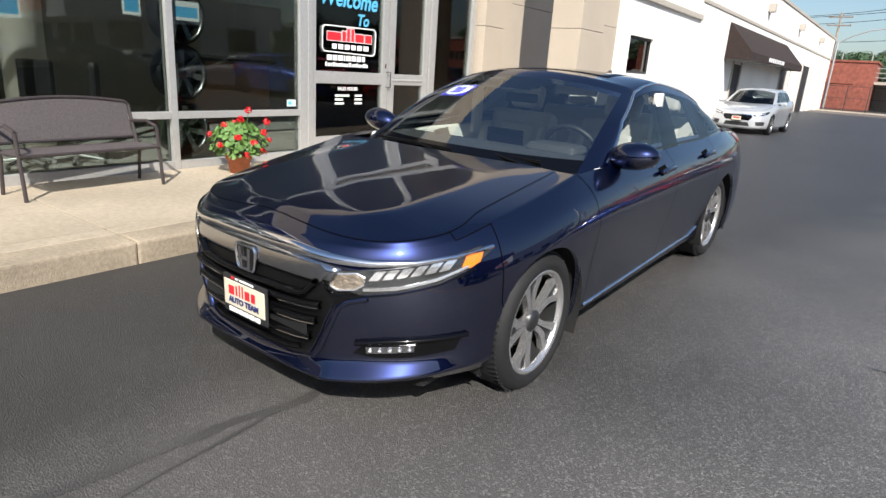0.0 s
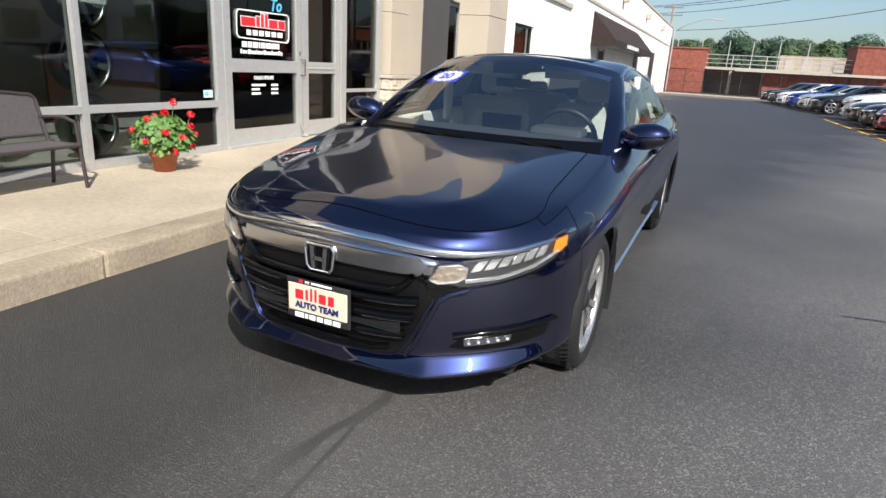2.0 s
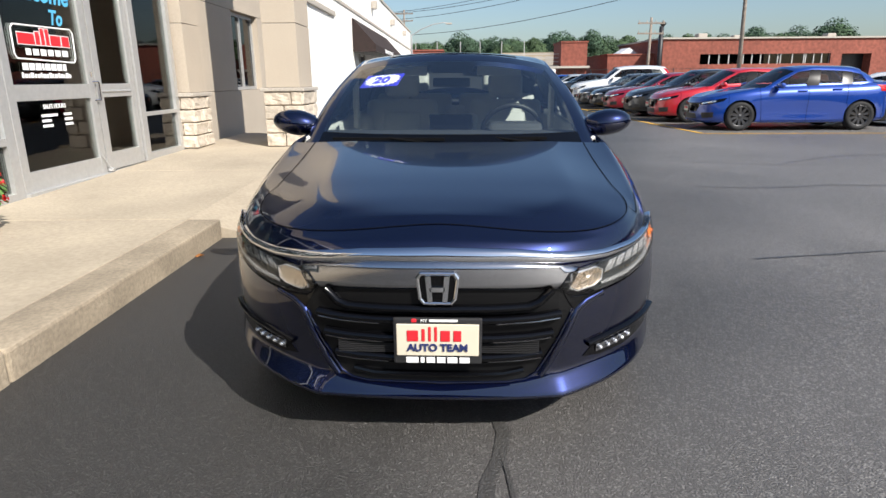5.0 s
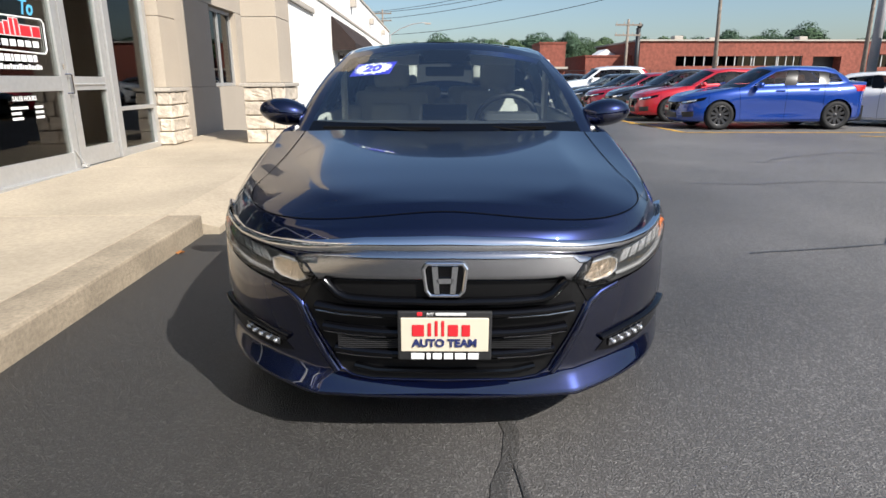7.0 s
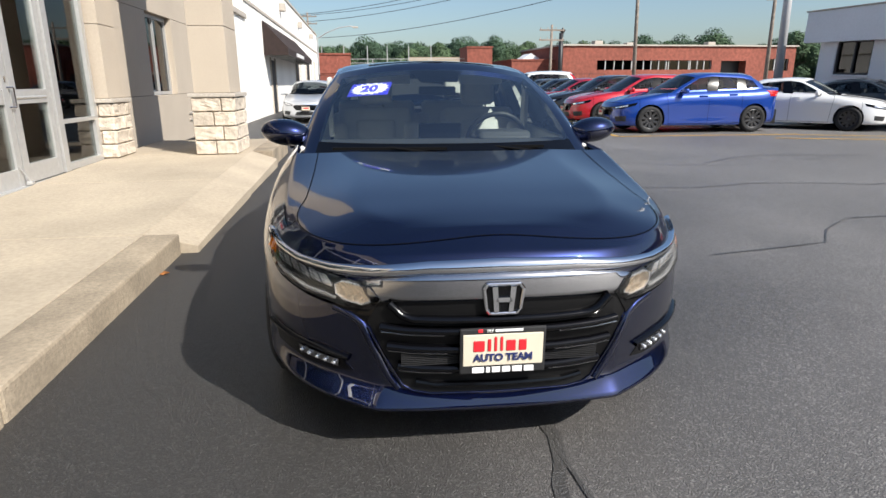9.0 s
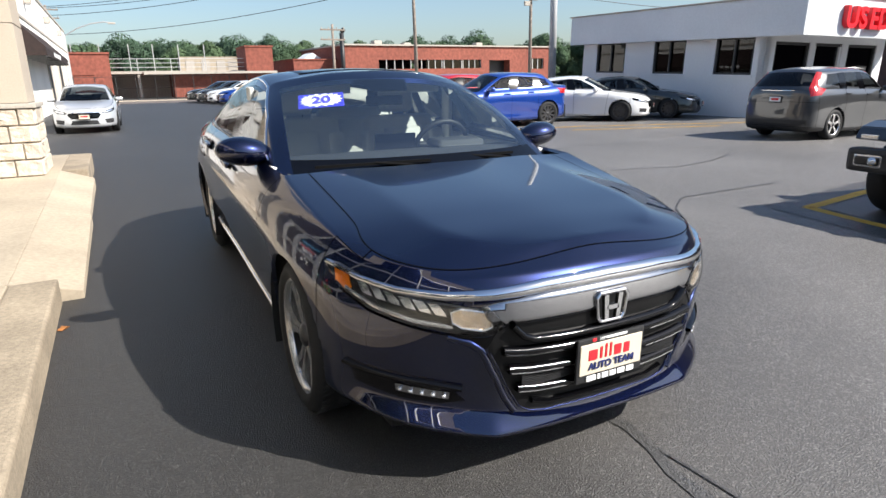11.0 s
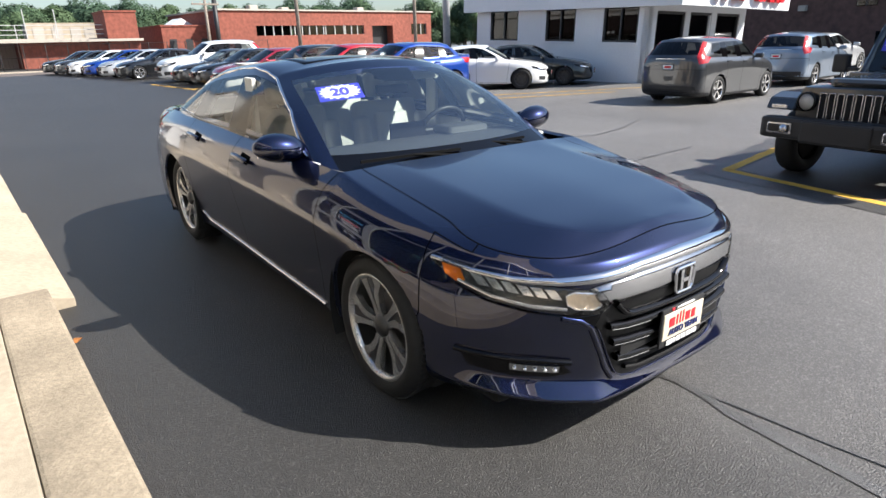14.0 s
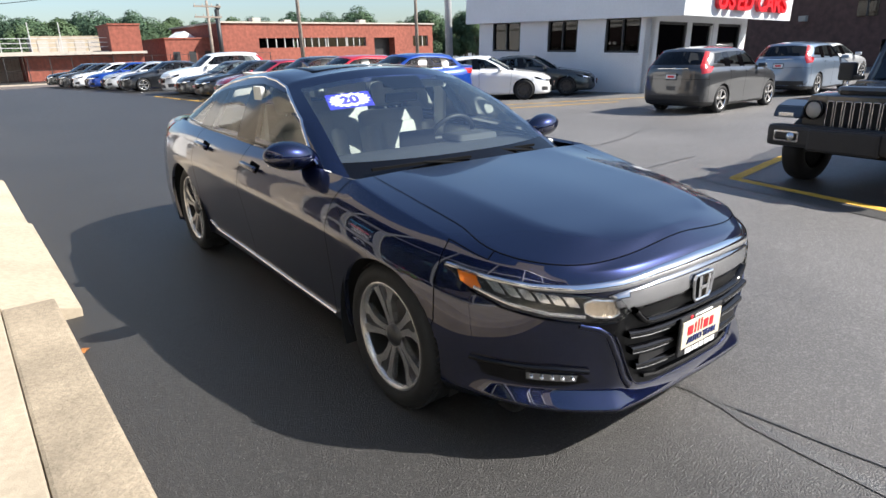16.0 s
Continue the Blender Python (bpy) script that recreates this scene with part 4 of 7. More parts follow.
    part("plate", box_bm(-.145, .145, yp - .004, yp + .004, .408, .530, bev=.003), PLATEW, pl, "cream dealer plate")
    part("plate_bracket", box_bm(-.08, .08, yp + .012, -.88, .40, .54), PLASTIC, pl)
    FR = Matrix.Rotation(radians(90), 4, "X")
    yy = yp - .0065
    for z, hw, hh, mm in ((.491, .108, .026, PRINTRED),):
        x = -hw
        for wd, up in ((.040, 0), (.012, .006), (.010, .014), (.010, .014), (.034, 0), (.028, 0)):
            part("red_mark", box_bm(x, x + wd, yy, yy + .004, z - hh, z + hh * .6 + up, bev=.003), mm, pl)
            x += wd + .0115
    text_ob("plate_text", "AUTO TEAM", .038, Matrix.Translation((0, yy, .440)) @ FR, PRINTNAVY, pl, bold=.0012)
    x = -.112
    for wd in (.044, .014, .030, .030, .036, .036):
        part("white_mark", box_bm(x, x + wd, yy + .001, yy + .005, .380, .402, bev=.002), PAPERW, pl)
        x += wd + .007
    bars = bmesh.new()
    add_box(bars, -.092, -.074, yp - .003, yp + .003, .5365, .5495, bev=.003)
    part("red_dot", bars, PRINTRED, pl)
    text_ob("frame_text", "MY", .017, Matrix.Translation((-.048, yp - .003, .543)) @ FR, PAPERW, pl)
    part("frame_mark", box_bm(-.03, .07, yp - .003, yp + .002, .5385, .5475, bev=.002), PAPERW, pl)
    pl.matrix_basis = Matrix.Translation((0, 0, .463)) @ Matrix.Diagonal((.94, 1, .93, 1)) @ Matrix.Translation((0, 0, -.463))
    # windscreen sticker
    c0, n0 = skin.hit((-.428, 1.01, 1.262), (0, 1, -.5))
    zx = Vector((1, 0, 0)) - n0 * n0.x
    zx.normalize()
    yv = n0.cross(zx)
    M = Matrix((( zx.x, yv.x, n0.x, c0.x), (zx.y, yv.y, n0.y, c0.y), (zx.z, yv.z, n0.z, c0.z), (0, 0, 0, 1)))
    bm = bmesh.new()
    pts = []
    for k in range(36):
        a = 2 * math.pi * k / 36
        r = 1.0 if k % 2 == 0 else .78
        pts.append((.107 * r * math.copysign(abs(math.cos(a)) ** .8, math.cos(a)), .066 * r * math.copysign(abs(math.sin(a)) ** .8, math.sin(a)), 0))
    rim = bmesh.new()
    add_poly(rim, [(-.112, -.070, 0), (.112, -.070, 0), (.112, .070, 0), (-.112, .070, 0)], .001)
    st = part("price_sticker", rim, STICKBLUE, car, "blue sticker with a white burst and the number 20")
    st.matrix_basis = M @ Matrix.Translation((.010, .004, -.007)) @ Matrix.Rotation(radians(-14), 4, "Z") @ Matrix.Scale(1.12, 4)
    add_poly(bm, pts, .001)
    part("sticker_burst", bm, PAPERW, st).matrix_basis = Matrix.Translation((0, 0, .003))
    text_ob("sticker_text", "20", .095, Matrix.Translation((0, -.004, .0055)), STICKBLUE, st, bold=.003)
    # roof: aerial fin and sunroof
    loc, n = skin.hit((0, 2.45, 2), (0, 0, -1))
    bm = bmesh.new()
    add_poly(bm, [(-.012, 2.36, loc.z), (-.012, 2.52, loc.z - .01), (-.012, 2.50, loc.z + .05)], .024, (1, 0, 0))
    part("aerial_fin", bm, NAVY, car)
    part("sunroof", skin.patch([(-.42, 1.48, 2), (.42, 1.48, 2), (.42, 1.93, 2), (-.42, 1.93, 2)], (0, 0, -1), .002, .004, .06), GLOSSBLACK, car, smooth=True)
    # camera and mirror behind the windscreen
    part("black_header", skin.patch([(-.17, 1.19, 1.385), (.17, 1.19, 1.385), (.11, 1.03, 1.30), (-.11, 1.03, 1.30)], (0, 1, -.5), -.004, .003), GLOSSBLACK, car)
    part("sensor_cover", box_bm(-.075, .075, 1.17, 1.25, 1.285, 1.318, bev=.012), GLOSSBLACK, car)
    part("inside_mirror", box_bm(-.115, .115, 1.15, 1.165, 1.20, 1.255, bev=.012), GLOSSBLACK, car)


def cabin_inside(car):
    bm = bmesh.new()
    prof = [(.46, .90), (.62, .945), (.80, .965), (.98, .955), (1.06, .90), (1.10, .78), (1.05, .55), (.9, .45)]
    for a, b in zip(prof, prof[1:]):
        bm.faces.new([bm.verts.new(p) for p in ((-.74, *a), (.74, *a), (.74, *b), (-.74, *b))])
    bmesh.ops.remove_doubles(bm, verts=bm.verts, dist=.0005)
    bmesh.ops.recalc_face_normals(bm, faces=bm.faces)
    part("dashboard", bm, DASH, car, smooth=True)
    part("screen", box_bm(-.13, .13, .985, 1.0, .925, 1.045, bev=.008), GLOSSBLACK, car)
    part("instrument_hood", box_bm(.22, .54, .86, 1.05, .945, 1.005, bev=.03), DASH, car, smooth=True)
    # steering wheel
    bm = bmesh.new()
    M = Matrix.Translation((.38, 1.16, .92)) @ Matrix.Rotation(radians(-68), 4, "X")
    seg, k2 = 40, 10
    ring = []
    for i in range(seg):
        a = 2 * math.pi * i / seg
        ring.append([bm.verts.new(M @ Vector(((.185 + .016 * math.cos(2 * math.pi * j / k2)) * math.cos(a), (.185 + .016 * math.cos(2 * math.pi * j / k2)) * math.sin(a), .016 * math.sin(2 * math.pi * j / k2)))) for j in range(k2)])
    for i in range(seg):
        for j in range(k2):
            bm.faces.new((ring[i][j], ring[(i + 1) % seg][j], ring[(i + 1) % seg][(j + 1) % k2], ring[i][(j + 1) % k2]))
    sw = part("steering_wheel", bm, PLASTIC, car, smooth=True)
    part("wheel_hub", box_bm(-.17, .17, -.05, .04, -.02, .02, bev=.018, m=M), PLASTIC, sw, smooth=True)

    def seat(x, y, name, w=.26, rear=False):
        st = None
        back = bmesh.new()
        T = Matrix.Translation((x, y, .50)) @ Matrix.Rotation(radians(-17), 4, "X")
        add_box(back, -w, w, -.02, .13, 0, .62, bev=.055, m=T, seg=3)
        st = part(name, back, SEATM, car, "ivory leather seat", True)
        part("seat_insert", box_bm(-w * .55, w * .55, -.045, .02, .10, .52, bev=.03, m=T), SEATM, st, smooth=True)
        for s in (1, -1):
            part("seat_bolster", box_bm(s * w * .98 - .05, s * w * .98 + .05, -.085, .06, .04, .50, bev=.045, m=T, seg=3), SEATM, st, smooth=True)
        part("headrest", box_bm(-.125, .125, -.01, .09, .645, .815, bev=.04, m=T, seg=3), SEATM, st, smooth=True)
        bm = bmesh.new()
        for s in (1, -1):
            add_rod(bm, T @ Vector((s * .06, .04, .60)), T @ Vector((s * .06, .04, .68)), .007)
        part("headrest_post", bm, CHROME, st)
        part("cushion", box_bm(-w, w, y - .52, y + .02, .36, .53, bev=.05, m=Matrix.Translation((x, 0, 0)), seg=3), SEATM, st, smooth=True)
    seat(.38, 1.66, "driver_seat")
    seat(-.38, 1.66, "passenger_seat")
    seat(.36, 2.58, "rear_seat", .33)
    seat(-.36, 2.58, "rear_seat", .33)
    part("parcel_shelf", box_bm(-.66, .66, 2.75, 3.22, .98, 1.01), DASH, car)
    for s in (1, -1):
        part("door_lining", box_bm(s * .79 - .02, s * .79 + .02, .62, 2.75, .36, .955, bev=.015), CABIN, car)
        part("belt_pillar", box_bm(s * .69 - .015, s * .69 + .015, 1.62, 1.74, .9, 1.30, bev=.01, m=Matrix()), CABIN, car)
    part("headliner", box_bm(-.50, .50, 1.42, 2.45, 1.335, 1.35, bev=.005), CABIN, car)
    bm = bmesh.new()
    for s in (1, -1):
        add_box(bm, s * .30 - .14, s * .30 + .14, 1.30, 1.32, 1.265, 1.335, bev=.006)
    part("sun_visor", bm, CABIN, car)


hero, hero_skin = hero_car()
dress_hero(hero, hero_skin)
cabin_inside(hero)


# ---- ground ----
def gz(x, y):
    """The lane rises gently past the saloon and eases back to the level of the lot."""
    def ease(v, a, b):
        k = min(1, max(0, (v - a) / (b - a)))
        return k * k * (3 - 2 * k)
    return .0215 * min(max(y, 0), 4.5) * ease(x, -1.75, -1.0) * (1 - ease(x, 1.3, 3.6)) * (1 - ease(y, 6.0, 12.0))


def sheet(name, m, x0, x1, y0, y1, z=0.0, n=1, matrix=None):
    bm = bmesh.new()
    bmesh.ops.create_grid(bm, x_segments=n, y_segments=n, size=.5)
    bmesh.ops.transform(bm, matrix=Matrix.LocRotScale(((x0 + x1) / 2, (y0 + y1) / 2, z), None, (x1 - x0, y1 - y0, 1)), verts=bm.verts)
    return to_ob(name, bm, m, matrix=matrix)


def ground_mesh():
    """One sheet to the horizon, finely divided where the lane slopes."""
    def cuts(lo, a, b, step, hi):
        return [lo] + [a + (b - a) * k / round((b - a) / step) for k in range(round((b - a) / step) + 1)] + [hi]
    xs, ys = cuts(-600, -6, 6, .4, 700), cuts(-400, -4, 14, .4, 900)
    bm = bmesh.new()
    grid = [[bm.verts.new((x, y, gz(x, y))) for x in xs] for y in ys]
    for a, b in zip(grid, grid[1:]):
        for k in range(len(xs) - 1):
            bm.faces.new((a[k], a[k + 1], b[k + 1], b[k]))
    return to_ob("ground", bm, ASPH, smooth=True)


ground = tagged(ground_mesh(), "worn dark grey asphalt parking lot", "asphalt", kind="structure")
lane = tagged(sheet("road", OLD_ASPH, -7, 60, 47, 53.5, .004), "faded brown-grey strip of old asphalt", "road", kind="structure")
far_lot = tagged(sheet("pavement", CONC, -8, 75, 53.5, 58.0, .006), "pale concrete strip before the fence", "pavement", kind="structure")


def ribbon(bm, pts, w, z, rnd=0.25):
    """A flat irregular band along a line."""
    prev = None
    P = []
    for a, b in zip(pts, pts[1:]):
        a, b = Vector(a), Vector(b)
        k = max(1, int((b - a).length / .06))
        P += [a.lerp(b, i / k) for i in range(k)]
    P.append(Vector(pts[-1]))
    for i, p in enumerate(P):
        t = (P[min(i + 1, len(P) - 1)] - P[max(i - 1, 0)]).normalized()
        s = Vector((-t.y, t.x))
        q = noise.noise((p.x * 4, p.y * 4, w)) * rnd
        ww = w * (1 + q * 1.6)
        c = p + s * q * w
        ring = [bm.verts.new((q.x, q.y, z + gz(q.x, q.y))) for q in (c + s * (ww / 2), c - s * (ww / 2))]
        if prev:
            bm.faces.new((prev[0], prev[1], ring[1], ring[0]))
        prev = ring
    return bm


CRACKS = [([(.2, -.55), (.23, -.72), (.21, -.88), (.17, -1.0), (.15, -1.2), (.14, -1.4), (.12, -1.6), (.05, -2.0), (-.1, -2.6)], .05),
          ([(.22, -.84), (.235, -.95), (.265, -1.3), (.30, -1.6), (.33, -2.2)], .016),
          ([(2.0, 1.4), (2.6, 1.55), (3.1, 1.7), (3.4, 2.1), (3.9, 2.5), (4.7, 2.55), (5.6, 2.6)], .016),
          ([(2.6, 4.2), (3.4, 4.28), (4.2, 4.5), (5.0, 4.4), (5.6, 4.2), (6.5, 4.4), (7.4, 4.8)], .02), ([(1.9, 6.2), (2.5, 6.45), (3.2, 6.5), (4.2, 6.2), (5.2, 6.1)], .02),
          ([(4.6, 6.4), (5.3, 6.9), (6.1, 7.3), (7.0, 7.1), (7.9, 7.0)], .02)]
for k, (pts, w) in enumerate(CRACKS):
    tagged(to_ob("crack_seal", ribbon(bmesh.new(), pts, w, .004 + .0015 * k), SEAL), "dark tar-sealed crack in the asphalt", "crack", "cracks in the asphalt")

LINES = [([(4.53, 1.48), (5.6, 1.66), (10.0, 2.3)], .12), ([(4.53, 1.50), (4.14, -.18), (3.7, -2.2)], .12),
         ([(5.12, 11.2), (4.75, 16), (4.34, 22.9), (4.1, 27)], .11), ([(5.12, 11.2), (9.4, 11.05)], .11), ([(9.3, 10.9), (13.8, 9.1)], .10), ([(8.3, 10.2), (12.0, 8.9)], .10),
         ([(4.7, 14.1), (9, 14.0)], .10), ([(4.5, 16.8), (9, 16.7)], .10), ([(4.4, 19.5), (9, 19.4)], .10), ([(4.35, 22.2), (9, 22.1)], .10)]
for pts, w in LINES:
    tagged(to_ob("parking_line", ribbon(bmesh.new(), pts, w, .008, .06), YELLOW), "worn yellow painted parking line", "line", "parking lines")
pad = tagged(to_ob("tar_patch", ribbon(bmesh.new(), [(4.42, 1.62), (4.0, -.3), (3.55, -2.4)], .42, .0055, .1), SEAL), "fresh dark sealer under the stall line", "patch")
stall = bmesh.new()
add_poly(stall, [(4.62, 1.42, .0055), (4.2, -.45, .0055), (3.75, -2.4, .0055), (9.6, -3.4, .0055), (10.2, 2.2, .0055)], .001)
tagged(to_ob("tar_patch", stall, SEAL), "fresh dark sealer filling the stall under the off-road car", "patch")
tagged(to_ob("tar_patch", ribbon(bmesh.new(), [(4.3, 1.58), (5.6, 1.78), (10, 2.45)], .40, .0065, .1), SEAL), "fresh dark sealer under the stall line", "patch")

# ---- walkway by the showroom; B is the building's own frame ----
B = pose(-1.86, 1.03, 0, 0, 0, 2.0) @ Matrix.Diagonal((.94, .95, 1, 1))


def wz(v):
    return .15 + .018 * max(0, min(6.5, v - .6))


def slab(name, parent, u0, u1, v0, v1, zf, m, base=-.02, bev=.008, label=""):
    """A concrete slab whose top follows zf(u, v)."""
    bm = bmesh.new()
    add_box(bm, u0, u1, v0, v1, base, .1, bev=bev)
    for v in bm.verts:
        if v.co.z > .04:
            v.co.z = v.co.z - .1 + zf(v.co.x, v.co.y)
    return part(name, bm, m, parent, label)


walkway = thing("walkway", B, "pale beige concrete walkway along the showroom", "walkway", kind="structure")
VB = [-9.0, -6.1, -3.8, -1.52, 1.03, 3.6, 6.1, 8.4]
for a, b in zip(VB, VB[1:]):
    slab("slab", walkway, -2.30, -.279, a + .006, b - .006, lambda u, v: wz(v), CONC)
for a, b in zip([-9.0, -6.1, -3.8, -1.52], [-6.1, -3.8, -1.52, 1.03]):
    slab("kerb_stone", walkway, -.2765, 0, a + .003, b - .003, lambda u, v: wz(v) - .03 * max(0, u / .02 if u > -.0 else 0), KERB, bev=.018)
slab("apron", walkway, -.278, .13, 1.035, 3.55, lambda u, v: wz(v) - .10 * (u + .278) / .408, CONC)
slab("apron", walkway, -.278, .11, 3.556, 6.3, lambda u, v: wz(v) - .13 * (u + .278) / .39, CONC)
slab("kerb_stone", walkway, -.278, .05, 6.31, 8.4, lambda u, v: wz(v), KERB, bev=.018)
bm = bmesh.new()
add_box(bm, -.456, -.450, -9, 1.02, .146, .1515)
part("tooled_joint", bm, KERB, walkway)
leaf = bmesh.new()
add_poly(leaf, [(0, 0, .006), (.03, .012, .02), (.065, .004, .008), (.05, -.02, .022), (.02, -.024, .006)], .002)
tagged(to_ob("dry_leaf", leaf, mat("dry_leaf", (.35, .14, .04), .8, var=.3, scale=60), matrix=pose(-1.87, 1.45, gz(-1.87, 1.45) + .004, 0, 0, 20)), "curled dry brown leaf on the asphalt by the kerb", "leaf")


# ---- showroom front ----
U = -2.36
front = thing("wall_front", B, "aluminium and glass showroom front", "shop front", kind="structure")


def bar(parent, name, v0, v1, z0, z1, m=ALU, u0=U - .06, u1=U + .055, bev=.004):
    return part(name, box_bm(u0, u1, v0, v1, z0, z1, bev=bev), m, parent)


for v, w in ((.13, .075), (-1.78, .075), (-3.7, .075), (-5.6, .075), (1.905, .13)):
    bar(front, "mullion", v - w / 2, v + w / 2, .15, 4.55)
bays = [(-7.5, -5.64), (-5.56, -3.74), (-3.66, -1.82), (-1.74, .09), (.17, 1.84)]
for a, b in bays:
    bar(front, "transom", a, b, .665, .735)
    bar(front, "sill_bar", a, b, .14, .235)
    for z0, z1 in ((.235, .665), (.735, 3.02), (3.12, 4.5)):
        g = part("pane", box_bm(U - .006, U + .006, a, b, z0, z1), SHOPGLASS, front)
        g.visible_shadow = False
bar(front, "head_bar", -7.5, 5.7, 3.02, 3.12)
bar(front, "head_bar", -7.5, 5.7, 4.5, 4.6)
for a, b in ((1.97, 3.45), (3.55, 5.58)):
    g = part("pane", box_bm(U - .006, U + .006, a, b, 3.12, 4.5), SHOPGLASS, front)
    g.visible_shadow = False
bar(front, "mullion", 3.45, 3.55, 3.12, 4.5)
part("upper_wall", box_bm(U - .3, U + .05, -9, 5.7, 4.6, 5.9), STUCCO, front)

doors = thing("door_1", B, "glazed aluminium entrance doors with lettering on the glass", "door", kind="structure")
DJ = [("jamb", 1.97, 2.05, .2, 3.02), ("stile", 2.05, 2.12, .19, 2.9), ("stile", 3.39, 3.50, .2, 2.9), ("stile", 3.53, 3.66, .2, 2.9), ("stile", 4.34, 4.44, .22, 2.9), ("jamb", 4.46, 4.60, .22, 3.02)]
for n, a, b, z0, z1 in DJ:
    bar(doors, n, a, b, z0, z1, u0=U - .05, u1=U + (.03 if n == "stile" else .06))
for a, b in ((2.12, 3.39), (3.66, 4.34)):
    zb = wz(a) + .012
    bar(doors, "bottom_rail", a, b, zb, zb + .20, u1=U + .028)
    bar(doors, "lock_rail", a, b, 1.05, 1.20, u1=U + .028)
    bar(doors, "top_rail", a, b, 2.78, 2.9, u1=U + .028)
    for z0, z1 in ((zb + .20, 1.05), (1.20, 2.78)):
        g = part("pane", box_bm(U - .006, U + .006, a, b, z0, z1), SHOPGLASS, doors)
        g.visible_shadow = False
bar(doors, "threshold", 1.97, 4.60, .15, wz(3) + .01, u1=U + .10)
bm = bmesh.new()
uu = U + .075
for p, q in (((uu, 3.52, 1.02), (uu, 3.52, 1.22)), ((uu, 3.52, 1.22), (U + .02, 3.47, 1.22)), ((uu, 3.52, 1.02), (U + .02, 3.47, 1.02))):
    add_rod(bm, p, q, .011, 10)
part("pull_handle", bm, CHROME, doors, "bent steel pull handle")
bm = bmesh.new()
add_rod(bm, (U + .03, 3.62, 1.115), (U + .03, 4.3, 1.115), .014, 8)
part("push_bar", bm, ALU, doors)
bm = bmesh.new()
add_rod(bm, (U + .03, 3.42, .42), (U + .09, 3.5, .245), .010, 8)
add_box(bm, U + .05, U + .12, 3.47, 3.53, .215, .25, bev=.008)
part("door_stop", bm, ALU, doors)
part("lock_plate", box_bm(U + .03, U + .036, 3.44, 3.47, 1.27, 1.33, bev=.002), CHROME, doors)
side = thing("window_1", B, "narrow glazed sidelight beside the doors", "window", kind="structure")
bar(side, "frame_rail", 4.60, 5.58, .785, .835)
bar(side, "frame_rail", 4.60, 5.58, .23, .31)
bar(side, "frame_post", 5.58, 5.68, .2, 3.02)
for z0, z1 in ((.31, .785), (.835, 3.02)):
    g = part("pane", box_bm(U - .006, U + .006, 4.60, 5.58, z0, z1), SHOPGLASS, side)
    g.visible_shadow = False

# lettering on the door glass
FACE = Matrix(((0, 0, 1, 0), (1, 0, 0, 0), (0, 1, 0, 0), (0, 0, 0, 1)))


def on_glass(v, z, du=.009):
    return Matrix.Translation((U + du, v, z)) @ FACE


letters = thing("door_lettering", B, "blue, red and white lettering stuck on the door glass", "lettering")
text_ob("greeting", "Welcome", .27, on_glass(2.72, 2.07), PRINTBLUE, letters, bold=.006, shear=.25)
text_ob("greeting", "To", .20, on_glass(2.98, 1.845), PRINTBLUE, letters, bold=.005, shear=.25)
bm = bmesh.new()
r0 = [(2.28, 1.44), (3.20, 1.42), (3.24, 1.46), (3.25, 1.72), (3.21, 1.755), (2.29, 1.745), (2.25, 1.71), (2.245, 1.48)]
for (a, b), (c2, e) in zip(r0, r0[1:] + r0[:1]):
    add_rod(bm, (U + .009, a, b), (U + .009, c2, e), .0075, 6)
part("frame_outline", bm, PAPERW, letters)
x = 2.33
for wd, up in ((.25, 0), (.065, .02), (.055, .055), (.055, .055), (.17, 0), (.13, 0)):
    part("red_mark", box_bm(U + .007, U + .010, x, x + wd, 1.575, 1.675 + up, bev=.001), PRINTRED, letters)
    part("white_edge", box_bm(U + .0065, U + .0075, x - .008, x + wd + .008, 1.567, 1.683 + up), PAPERW, letters)
    x += wd + .022
x = 2.42
for wd in (.08, .09, .09, .09, .09, .10):
    part("white_mark", box_bm(U + .007, U + .010, x, x + wd, 1.475, 1.535, bev=.001), PAPERW, letters)
    x += wd + .03
x = 2.33
for wd in (.085, .085, .085, .03, .085, .085, .085, .06):
    part("number_bar", box_bm(U + .007, U + .010, x, x + wd, 1.335, 1.40, bev=.001), PAPERW, letters)
    x += wd + .016
x = 2.30
for k in range(17):
    wd = (.03, .045, .02, .05)[k % 4]
    part("line_bar", box_bm(U + .007, U + .010, x, x + wd, 1.262, 1.30 + .012 * (k % 3 == 0), bev=.001), PAPERW, letters)
    x += wd + .012
text_ob("hours_title", "SALES HOURS", .062, on_glass(2.72, .985), PAPERW, letters, bold=.001)
for k, (w1, w2) in enumerate(((.27, .14), (.15, .14), (.17, .14))):
    z = .90 - k * .05
    part("hours_bar", box_bm(U + .007, U + .009, 2.48, 2.48 + w1, z - .013, z + .013), PAPERW, letters)
    part("hours_bar", box_bm(U + .007, U + .009, 2.86, 2.86 + w2, z - .013, z + .013), PAPERW, letters)
for v0, v1, z0, z1 in ((3.83, 4.04, 1.42, 1.72), (4.74, 4.88, 1.40, 1.70)):
    nt = thing("paper_notice", B, "white paper notice taped inside the door glass", "notice", "notices on the doors")
    part("sheet", box_bm(U - .012, U - .009, v0, v1, z0, z1), PAPERW, nt)
    bm = bmesh.new()
    for k in range(6):
        add_box(bm, U - .0088, U - .0082, v0 + .025, v1 - .03 - .02 * (k % 3), z1 - .05 - k * .035, z1 - .042 - k * .035)
    part("print_bars", bm, mat("grey_print", (.35, .4, .4), .7), nt)
stk = thing("window_sticker", B, "small pale blue sticker on the window corner", "sticker")
